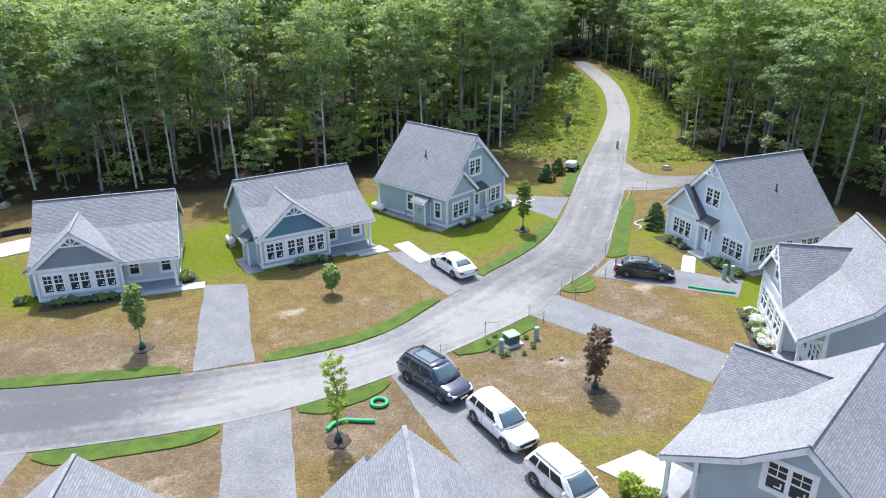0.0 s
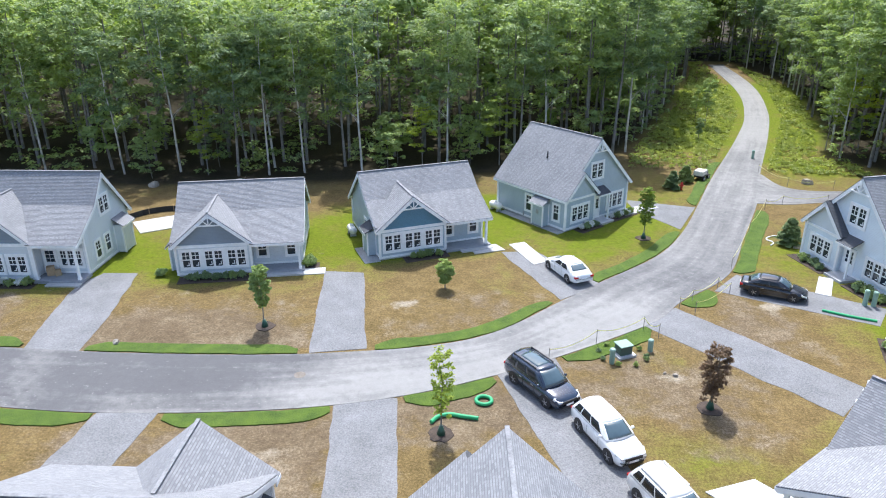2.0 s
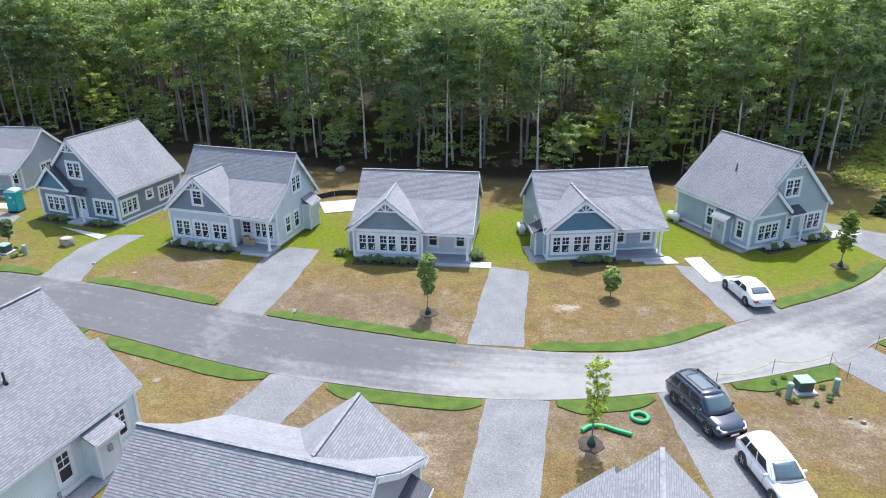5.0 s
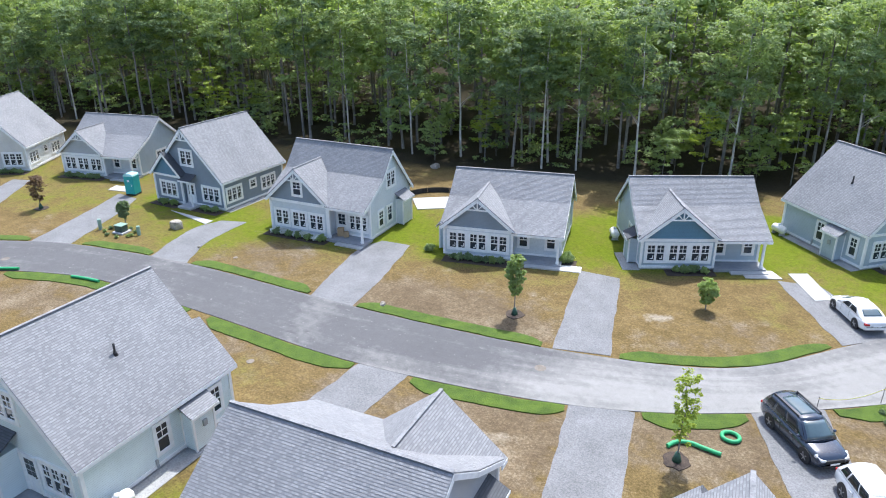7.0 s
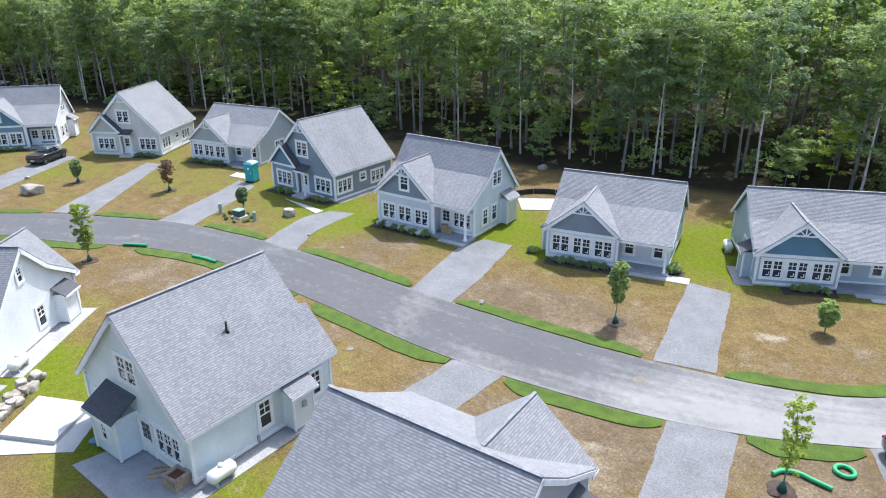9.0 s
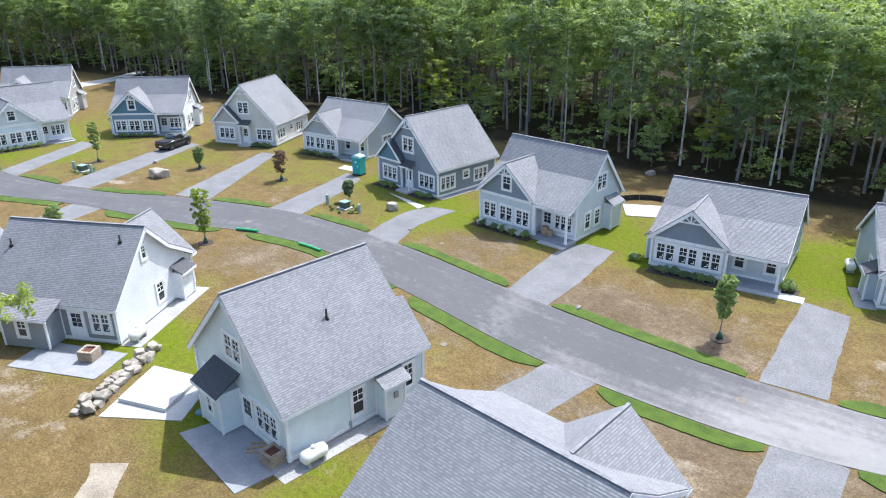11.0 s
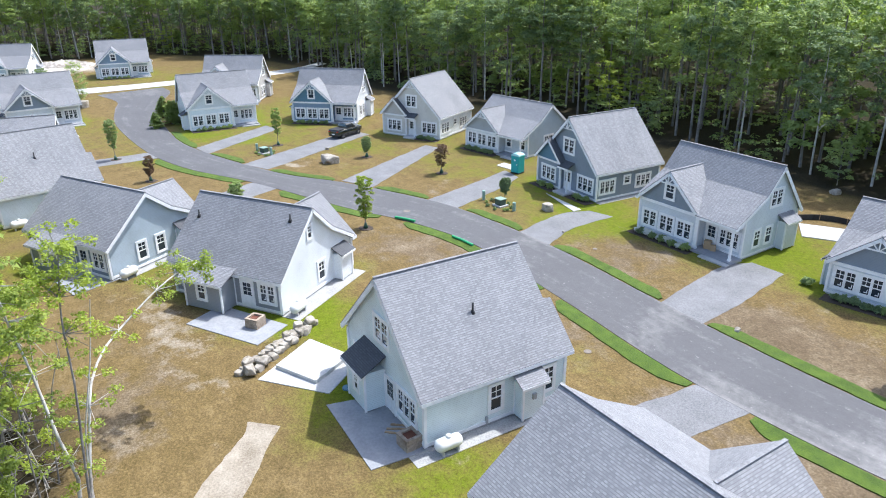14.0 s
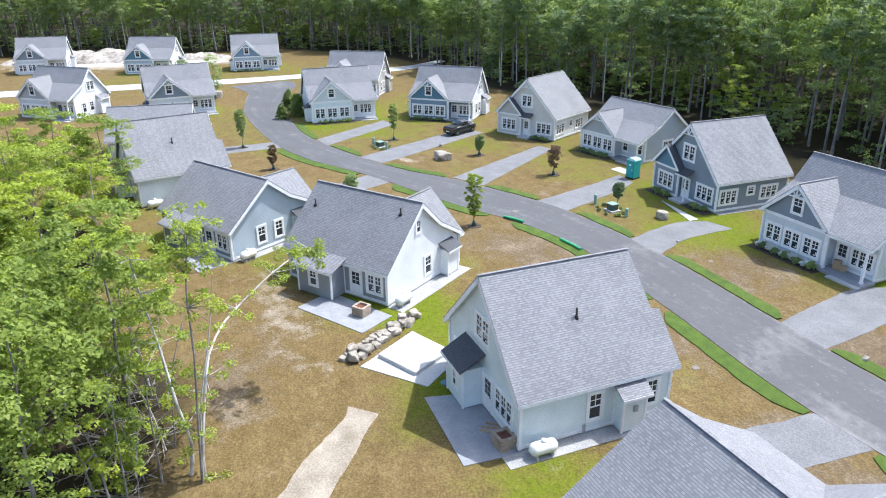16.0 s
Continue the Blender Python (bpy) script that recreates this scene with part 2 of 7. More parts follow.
def tube(bm, p, q, r0, r1, n=8, caps=True):
    p, q = Vector(p), Vector(q)
    a = (q - p).to_track_quat("Z", "Y").to_matrix()
    ring = lambda c, r: [bm.verts.new(c + a @ Vector((r * math.cos(2 * math.pi * i / n), r * math.sin(2 * math.pi * i / n), 0))) for i in range(n)]
    lo, hi = ring(p, r0), ring(q, r1)
    for i in range(n):
        bm.faces.new((lo[i], lo[(i + 1) % n], hi[(i + 1) % n], hi[i]))
    if caps:
        bm.faces.new(lo[::-1])
        bm.faces.new(hi)


def smooth_line(pts, step=1.0):
    """A Catmull-Rom curve through the points."""
    P = [Vector(p) for p in pts]
    P = [2 * P[0] - P[1]] + P + [2 * P[-1] - P[-2]]
    out = []
    for i in range(1, len(P) - 2):
        a, b, c, d = P[i - 1:i + 3]
        n = max(2, int((c - b).length / step))
        for k in range(n):
            t = k / n
            out.append(0.5 * (2 * b + (c - a) * t + (2 * a - 5 * b + 4 * c - d) * t * t + (3 * b - a - 3 * c + d) * t ** 3))
    return out + [P[-2]]


def ribbon(name, left, right, z, material, parent=None, label="", depth=0.12, jitter=0.0, step=1.0):
    """A sheet with depth between two edge lines that have matching ends."""
    L, R = smooth_line([(*p, 0) for p in left], step), smooth_line([(*p, 0) for p in right], step)
    n = max(len(L), len(R))

    def pick(S, i):
        f = i / (n - 1) * (len(S) - 1)
        return S[int(f)].lerp(S[min(int(f) + 1, len(S) - 1)], f - int(f))
    bm = bmesh.new()
    lay_u, lay_v = bm.verts.layers.float.new("across"), bm.verts.layers.float.new("run")
    rng = random.Random(name + str(left[0]))
    cross = 8
    rows = []
    for i in range(n):
        a, b = pick(L, i), pick(R, i)
        e0, e1 = (jitter * (2.4 * noise.noise(Vector((i * step * 0.55, side + left[0][0], 0))) + rng.uniform(-0.35, 0.35)) for side in (0.0, 40.0))
        d = (b - a).normalized() if (b - a).length > 1e-6 else Vector((1, 0, 0))
        a, b = a + d * e0, b + d * e1
        row = []
        for k in range(cross + 1):
            q = a.lerp(b, k / cross)
            v = bm.verts.new((q.x, q.y, z + (0.0 if 0 < k < cross else -0.01)))
            v[lay_u], v[lay_v] = k / cross, i * step
            row.append(v)
        rows.append(row)
    for i in range(n - 1):
        for k in range(cross):
            bm.faces.new((rows[i][k], rows[i][k + 1], rows[i + 1][k + 1], rows[i + 1][k]))
        for k in (0, cross):
            u, v = rows[i][k], rows[i + 1][k]
            bm.faces.new((u, v, bm.verts.new(v.co - Vector((0, 0, depth))), bm.verts.new(u.co - Vector((0, 0, depth)))))
    for row in (rows[0], rows[-1]):
        for k in range(cross):
            u, v = row[k], row[k + 1]
            bm.faces.new((u, v, bm.verts.new(v.co - Vector((0, 0, depth))), bm.verts.new(u.co - Vector((0, 0, depth)))))
    bmesh.ops.remove_doubles(bm, verts=bm.verts, dist=0.0005)
    ob = part(name, bm, material, parent, label)
    for f in ob.data.polygons:
        if f.normal.z < -0.5:
            f.flip()
    return ob


# ---- the ground: one sheet, flat in the clearing and rising under the woods ----
CLEARING = [(45, -20), (50, 30), (45, 58), (38, 66), (37, 86), (31.5, 92), (37, 113), (40.5, 134), (41.5, 154), (37, 180), (28, 180), (25, 156), (18, 123), (11, 99), (7, 88),
            (-10, 81), (-25, 76), (-47, 71), (-69, 69), (-93, 67), (-108, 60), (-133, 50), (-165, 48), (-183, 42), (-208, 17), (-208, -8), (-215, -42), (-215, -80),
            (-150, -75), (-112, -48), (-82, -24), (-66, -11), (-50, -12), (-38, -4.5), (-29, -5.5), (-20, -16), (0, -25)]


def edge_distance(X, Y):
    """Metres outside the clearing (negative inside)."""
    X, Y = np.asarray(X, float), np.asarray(Y, float)
    best, inside = np.full(X.shape, 1e9), np.zeros(X.shape, bool)
    for (ax, ay), (bx, by) in zip(CLEARING, CLEARING[1:] + CLEARING[:1]):
        dx, dy = bx - ax, by - ay
        t = np.clip(((X - ax) * dx + (Y - ay) * dy) / (dx * dx + dy * dy), 0, 1)
        best = np.minimum(best, np.hypot(X - ax - t * dx, Y - ay - t * dy))
        cross = (ay > Y) != (by > Y)
        with np.errstate(divide="ignore", invalid="ignore"):
            inside ^= cross & (X < dx * (Y - ay) / (dy if dy else 1e-9) + ax)
    return np.where(inside, -best, best)


def ground_height(X, Y):
    d = edge_distance(X, Y)
    return np.clip(d - 3, 0, 90) * 0.07 + np.where(d > 2, 0.25 * np.sin(X * 0.31) * np.cos(Y * 0.27), 0)


def blob(X, Y, x, y, r, s=1.0, a=0.0, squash=1.0):
    c, n = math.cos(radians(a)), math.sin(radians(a))
    u, v = (X - x) * c + (Y - y) * n, (-(X - x) * n + (Y - y) * c) / squash
    return s * np.exp(-(u * u + v * v) / (r * r))


def build_ground():
    far = np.array([120.0, 180, 300, 600, 1200, 2500])
    xs = np.concatenate([-230 - far[::-1], np.arange(-230, 70.1, 0.9), 70 + far])
    ys = np.concatenate([-90 - far[::-1], np.arange(-90, 190.1, 0.9), 190 + far])
    X, Y = np.meshgrid(xs, ys, indexing="ij")
    Z = ground_height(X, Y)
    nx, ny = X.shape
    idx = np.arange(nx * ny).reshape(nx, ny)
    quads = np.stack([idx[:-1, :-1], idx[1:, :-1], idx[1:, 1:], idx[:-1, 1:]], -1).reshape(-1, 4)
    me = raw_mesh("ground", np.stack([X, Y, Z], -1).reshape(-1, 3), quads)
    D = edge_distance(X, Y)
    turf = np.zeros((nx, ny, 4), np.float32)
    g, s, w = np.full(X.shape, 0.12), np.full(X.shape, 0.06), np.zeros(X.shape)
    for x, y, r, k in GREEN:
        g = g + blob(X, Y, x, y, r, k)
    for x, y, r, k in BARE:
        s = s + blob(X, Y, x, y, r, k)
    for x, y, r, k, a, q in SANDY:
        w = w + blob(X, Y, x, y, r, k, a, q)
    for hx, hy, a in HOMES:  # watered grass round each house
        c, n = math.cos(radians(a)), math.sin(radians(a))
        u, v = (X - hx) * c + (Y - hy) * n - 4.8, -(X - hx) * n + (Y - hy) * c - 5.0
        gap = np.hypot(np.clip(np.abs(u) - 4.8, 0, None), np.clip(np.abs(v) - 4.6, 0, None))
        g = g + 0.46 * np.exp(-(gap / 2.8) ** 2)
    turf[..., 0], turf[..., 1], turf[..., 2], turf[..., 3] = np.clip(g, -0.3, 1), np.clip(s, 0, 1), np.clip(w, 0, 2.2), np.clip(D * 0.45 + np.where((Y > 35) & (X < 4), 1.75, np.where(Y > 60, 0.0, 0.6)), 0, 1)
    at = me.color_attributes.new("turf", "FLOAT_COLOR", "POINT")
    at.data.foreach_set("color", turf.ravel())
    return tagged(part_of("ground", me, GROUND, smooth=True), "dry patchy lawn with bare soil and green strips", "ground", kind="structure")


HOMES = [(-29.69, 46.51, 16.8), (-14.56, 52.23, 30.2), (-46.58, 43.17, 7.3), (-81.27, 43.61, 16.6), (-107.17, 27.12, 53.1), (-108.09, 11.88, 92.5), (-168.14, 1.84, 86.5), (-172.04, -21.12, 73.0), (-119.65, -12.07, 99.6), (-50.7, 16.59, 219.3),
         (-62.22, 6.4, 215.5), (17.05, 32.57, -133.8), (22.73, 44.65, -101.7), (0.57, 61.24, 47.6), (20.45, 59.18, -68.2), (-63.54, 43.24, 3.5), (-93.5, 36.63, 32.2), (-76.53, -1.09, 196.9)]
# lush, bare and sandy places: x, y, reach, strength (turn, squash)
GREEN = [(-31.5, 13, 4, 0.4), (-34.5, 8.3, 3, 0.25), (-43, 11, 4, 0.4), (-24.5, 10.5, 3.5, 0.3), (-47, 40, 4, 0.5), (16, 95, 8, 0.4), (20, 110, 9, 0.4), (26, 135, 14, 0.45), (35, 100, 8, 0.45), (38, 120, 9, 0.4), (38, 142, 12, 0.4), (30, 84, 6, 0.5), (-17, 56, 5, 0.7), (-17, 64, 7, 0.6), (-35, 50, 6, 0.6), (-3, 62, 6, 0.5), (4, 58, 6, 0.5), (-10, 66, 8, 0.5), (8, 64, 5, 0.5), (12, 74, 7, 0.5), (18, 58, 5, 0.5),
         (24, 47, 4, 0.6), (26, 90, 9, 0.4), (20, 105, 10, 0.5), (36, 110, 10, 0.5), (26, 130, 12, 0.5), (37, 140, 12, 0.5), (-52, 42, 5, 0.5), (-66, 40, 6, 0.4), (-54, 37, 5, 0.5), (-76, 37, 7, 0.4), (-88, 30, 7, 0.4),
         (-100, 22, 8, 0.5), (-103, 12, 6, 0.5), (-118, 30, 9, 0.5), (-95, 5, 5, 0.5), (-112, -4, 9, 0.5), (-160, 20, 14, 0.5), (-160, -15, 16, 0.5), (-40, 12, 4, 0.5), (-25, 14, 3.5, 0.6), (-33, 12, 4, 0.5),
         (-45, 7, 4, 0.4), (-52, 8, 5, 0.4), (-66, -2, 7, 0.5), (-30, 6, 3, 0.4), (8, 30, 3, 0.4), (5, 36, 4, 0.2), (-34, 0, 6, -0.4), (-27, -1, 5, -0.35), (-27, 4, 4, -0.3), (-42, 0, 6, -0.25), (-51, 3, 6, -0.2)]
BARE = [(-8, 42.5, 4, 0.45), (-4, 46, 3, 0.4), (-40, 37.5, 4.5, 0.5), (8, 37, 4, 0.45), (13, 42, 4, 0.4), (10, 33, 4, 0.4), (-33, 26, 4, 0.5), (-28, 37.5, 4, 0.4), (-55, 21, 5, 0.5), (-56, 33, 3, 0.3), (-39, -1, 4, 0.25), (-24, 25.5, 3, 0.6), (1, 33, 3, 0.4), (-46, -1, 6, 0.12), (-24, 39, 4, 0.6), (-19, 38.5, 4, 0.7), (-29, 37, 4, 0.6), (-6, 32.5, 3.5, 0.75), (-3, 33, 3, 0.6), (-13, 28, 4, 0.7), (-17, 27, 4, 0.7), (-15, 24, 4, 0.6), (3, 38, 3.5, 0.5), (14, 47, 4, 0.55),
        (-42, 24, 5, 0.4), (-50, 24, 4, 0.5), (-45, 38, 4, 0.35), (-66, 33, 4, 0.3), (-85, 22, 5, 0.3), (-42, 2, 6, 0.15), (-50, 2, 7, 0.2), (-36, -3, 4, 0.4), (-190, -5, 14, 0.5), (17, 88, 4, 0.4)]
SANDY = [(-45, 1, 6, 0.34, 30, 0.5), (-38, 2, 6, 0.3, 120, 0.6), (-50, 1.5, 6, 0.45, 10, 0.3), (-16, 26.5, 3, 0.3, 30, 0.5), (15, 47.5, 3, 0.25, 20, 0.5), (-11, 44, 1.3, 1.15, 100, 0.4), (-10.2, 45.2, 0.8, 0.9, 30, 0.4), (-200, -30, 18, 2.6, 80, 0.8), (-190, -8, 11, 2.2, 80, 0.7), (16, 49, 1.6, 1.2, 20, 0.4), (-14, 27, 1.6, 0.5, 60, 0.5), (7.3, 38.1, 0.9, 1.3, 0, 0.6), (-84, 20, 3, 0.9, 20, 0.3)]
build_ground()


def earth_bank(x, y, turn, length, depth, h):
    """A raw bank of pale sand and stones at the wood's edge."""
    nu, nv = 60, 18
    bm = bmesh.new()
    V = []
    for i in range(nu + 1):
        for j in range(nv + 1):
            u, v = i / nu, j / nv
            p = Vector(((u - 0.5) * length, (v - 0.5) * depth, 0))
            rise = math.sin(math.pi * u) ** 0.5 * math.sin(math.pi * min(1.0, v * 1.1)) ** 0.8
            rough = noise.noise(p * 0.35 + Vector((x, 0, 0))) * 0.9 + noise.noise(p * 1.2) * 0.35 + noise.noise(p * 3.1) * 0.15
            V.append(bm.verts.new((p.x, p.y, -0.4 + rise * (h + rough))))
    for i in range(nu):
        for j in range(nv):
            k = i * (nv + 1) + j
            bm.faces.new((V[k], V[k + nv + 1], V[k + nv + 2], V[k + 1]))
    ob = part("earth_bank", bm, speckled("raw_bank", (0.15, 0.125, 0.095), (0.55, 0.51, 0.46), 1.3, 0.3, 0.95, 0.8, 0.1, blotch=0.4))
    ob.matrix_world = pose(x, y, 0, 0, 0, turn)
    return tagged(ob, "raw bank of pale sand and stones before the wood", "earth bank", kind="structure")


earth_bank(-201, -30, 80, 46, 15, 2.8)
earth_bank(-196, -6, 82, 16, 9, 1.5)

# ---- the road and its mouth to the side lane ----
ROAD_N = [(-151, 12.5), (-145, 13.2), (-137, 11.2), (-128, 9.0), (-109, 9.0), (-97, 10.9), (-81, 17.7), (-73.2, 23.6), (-64, 29.0), (-58, 31.4), (-47, 33.6), (-34.5, 34.5), (-26, 35.2), (-15.3, 36.9), (-5.3, 40.4), (0.7, 47.2),
          (3.2, 50.4), (8.4, 56.8), (11.4, 63.2), (14.2, 72), (16.9, 80.9), (23.7, 101.5), (28.2, 118), (31.4, 140), (32.2, 175)]
ROAD_S = [(-148, 0.5), (-139, 3.4), (-131, 2.7), (-118, 2.2), (-99, 4.8), (-88, 8.4), (-78.3, 14.3), (-64.8, 21.0), (-60.1, 23.9), (-55.2, 26.3), (-49.6, 27.85), (-37.7, 28.4), (-25.1, 28.9), (-12.2, 31.7), (-3.1, 36.4), (6.4, 44.2),
          (9.3, 48.4), (13.6, 53.8), (16.6, 62.5), (20.4, 74), (22.6, 83), (28.6, 104.5), (32.6, 122), (35.6, 146), (35.6, 176)]
road = tagged(ribbon("road", ROAD_N, ROAD_S, 0.05, ASPHALT, step=1.0), "pale worn asphalt road, dusty along its edges", "road", kind="structure")
lane = tagged(ribbon("road", [(19.0, 72.5), (23, 72.6), (27.5, 74.0), (36, 76)], [(22.8, 83.5), (24.2, 78.6), (28.5, 77.8), (36, 80)], 0.044, ASPHALT), "short asphalt side lane off the road", "road", kind="structure")
DUST = [(-9, 34, 4, 0.8), (-4, 37, 4, 0.7), (3, 43, 4, 0.7), (6, 47, 4, 0.5), (-13, 37, 3, 0.4), (-32, 33.8, 2.0, 0.7), (-31.2, 31.2, 1.3, 0.4), (-30.4, 29, 1.6, 0.65), (-23, 29, 2.6, 0.8), (-19, 30, 2, 0.5), (-49, 32.5, 2.5, 0.5), (12, 60, 9, 0.45), (18, 78, 10, 0.6), (26, 105, 16, 0.9), (32, 140, 22, 0.9), (0, 42, 6, 0.3), (-14, 31.5, 3, 0.8), (-60, 26, 5, 0.15), (-146, 8, 6, 0.5)]
for ob in (road, lane):
    co = np.empty(len(ob.data.vertices) * 3, np.float32)
    ob.data.vertices.foreach_get("co", co)
    co = co.reshape(-1, 3)
    dust = 0.06 - 0.3 * np.clip((-6 - co[:, 0]) / 16, 0, 1) + sum(blob(co[:, 0], co[:, 1], x, y, r, k) for x, y, r, k in DUST)
    ob.data.attributes.new("dust", "FLOAT", "POINT").data.foreach_set("value", np.clip(dust, 0, 1).astype(np.float32))
cross = tagged(ribbon("road", [(-149, -75), (-150, -30), (-151, 0), (-153, 14), (-157, 38), (-168, 52)], [(-156, -75), (-157, -30), (-157.5, 0), (-159, 16), (-163, 40), (-174, 54)], 0.044, CONCRETE), "pale sunlit cross road", "road", kind="structure")

DRIVES = [[(-15.4, 37.0), (-11.9, 38.1), (-15.3, 49.6), (-18.5, 49.4)], [(0.5, 47.2), (3.6, 50.4), (-1.8, 56.2), (-4.8, 55.6)], [(11.2, 63.6), (13.5, 70.2), (6.7, 71.6), (7.4, 68.4)],
          [(-2.9, 36.0), (0.3, 38.7), (6.8, 22.6), (3.6, 22.4)], [(6.6, 43.8), (9.2, 46.8), (18.4, 38.4), (16.1, 35.3)], [(12.6, 50.3), (14.8, 53.6), (23.6, 49.4), (22.1, 46.6)],
          [(-11.9, 31.4), (-8.4, 32.3), (-6.0, 22.0), (-9.6, 22.0)], [(-34.0, 34.1), (-30.2, 34.6), (-33.4, 46.6), (-36.2, 46.2)], [(-24.9, 28.6), (-21.5, 29.0), (-21.4, 24.0), (-24.9, 24.0)],
          [(-50.9, 32.8), (-47.0, 33.5), (-50.2, 43.2), (-52.7, 42.2)], [(-63.1, 28.9), (-59.3, 30.4), (-65.7, 42.1), (-68.9, 42.2)], [(-74.1, 23.6), (-70.1, 25.8), (-82.2, 39.9), (-84.4, 39.0)],
          [(-86.4, 15.0), (-82.6, 17.2), (-94.0, 34.5), (-97.5, 33.0)], [(-97.6, 11.0), (-93.6, 11.9), (-103.5, 23.6), (-106.8, 22.6)], [(-78.0, 14.2), (-74.5, 16.2), (-71.0, 9.5), (-74.5, 8.0)], [(-98.0, 5.0), (-94.5, 5.6), (-93.5, -3.0), (-97.0, -4.0)]]
BENDS = {-34.0: ((-36.6, 43.0), (-31.5, 40.4)), -50.9: ((-53.2, 38.8), (-49.4, 37.8)), -63.1: ((-66.3, 36.6), (-62.8, 37.4))}
for a, b, c, d in DRIVES:
    if c[1] < a[1]:  # drives on the near side run on under the road's edge
        k = 0.7 / math.hypot(a[0] - d[0], a[1] - d[1])
        a, b = (tuple(p[i] + (p[i] - q[i]) * k for i in (0, 1)) for p, q in ((a, d), (b, c)))
    mid = lambda p, q, f: (p[0] + (q[0] - p[0]) * f, p[1] + (q[1] - p[1]) * f)
    tagged(ribbon("driveway", [a, BENDS[a[0]][0] if a[0] in BENDS else mid(a, d, 0.5), d], [b, BENDS[a[0]][1] if a[0] in BENDS else mid(b, c, 0.5), c], 0.03, GRAVEL, jitter=0.06, step=0.4), "crushed grey gravel driveway off the road", "driveway", "driveways", kind="structure")

TAN_SAND = speckled("trodden_sand", (0.2, 0.165, 0.12), (0.42, 0.37, 0.3), 9.0, 0.7, 0.95, 0.6, 0.04, blotch=0.45)
tagged(ribbon("worn_track", [(-33.4, 4.4), (-30.0, 2.0), (-26.9, -0.4), (-21.0, -5.0)], [(-32.1, 6.0), (-29.3, 4.1), (-26.2, 2.2), (-19.5, -2.6)], 0.012, TAN_SAND, jitter=0.12, step=0.4, depth=0.1), "worn pale sandy track over the back lawn", "track", kind="structure")

# ---- strips of fresh sod along the kerb line ----


def sod(line, x0, x1, side, w=1.15, by=0):
    """The stretch of a road edge between two x (or y) values, given width to its outer side."""
    L = [p for p in smooth_line([(*q, 0) for q in line], 0.4) if x0 <= p[by] <= x1]
    inner, outer = [], []
    for i, p in enumerate(L):
        d = (L[min(i + 1, len(L) - 1)] - L[max(i - 1, 0)]).normalized()
        n = Vector((-d.y, d.x, 0)) * side
        taper = min(1.0, 0.45 + 0.55 * min(i, len(L) - 1 - i) / 3)
        inner.append(tuple((p + n * 0.12)[:2]))
        outer.append(tuple((p + n * (0.12 + w * taper))[:2]))
    ob = ribbon("sod_strip", inner[::3] + inner[-1:], outer[::3] + outer[-1:], 0.075, SOD, step=0.3, jitter=0.06)
    return tagged(ob, "bright green sod strip along the road edge", "grass", "sod strips", kind="structure")


for a, b in ((-30.0, -15.7), (-46.7, -34.3), (-58.9, -51.1), (-69.8, -63.4), (-82.0, -74.4), (-93.4, -86.7), (-109, -97.9), (-11.6, 0.3)):
    sod(ROAD_N, a, b, 1)
sod(ROAD_N, 50.6, 63.2, 1, by=1)
sod(ROAD_N, 70.5, 88, 1, by=1)
for a, b in ((0.5, 6.4), (-8.4, -3.2), (-21.3, -11.8), (-37.8, -25.1), (-58.5, -39.5), (-73.5, -61), (-93.8, -79)):
    sod(ROAD_S, a, b, -1, 1.25)
sod(ROAD_S, 47.9, 50.8, -1, 1.7, by=1)
sod(ROAD_S, 54.4, 70.5, -1, 1.4, by=1)

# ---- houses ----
# wall paints; white and stone also carry sun or shade on some walls
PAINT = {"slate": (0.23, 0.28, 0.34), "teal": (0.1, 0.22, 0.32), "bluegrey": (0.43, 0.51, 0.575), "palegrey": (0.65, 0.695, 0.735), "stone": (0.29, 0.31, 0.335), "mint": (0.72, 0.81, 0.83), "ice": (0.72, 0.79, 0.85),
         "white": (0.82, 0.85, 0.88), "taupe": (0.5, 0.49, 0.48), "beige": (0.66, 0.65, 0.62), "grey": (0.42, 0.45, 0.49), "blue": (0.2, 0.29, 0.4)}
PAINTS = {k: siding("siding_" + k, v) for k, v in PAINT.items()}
OV = 0.35
STEEL = plain("grey_box", (0.35, 0.37, 0.38), 0.5)
MESHES = {}


def cached(key, build):
    if key not in MESHES:
        bm = bmesh.new()
        build(bm)
        bmesh.ops.recalc_face_normals(bm, faces=bm.faces)
        me = bpy.data.meshes.new(key if isinstance(key, str) else key[0])
        bm.to_mesh(me)
        bm.free()
        MESHES[key] = me
    return MESHES[key]


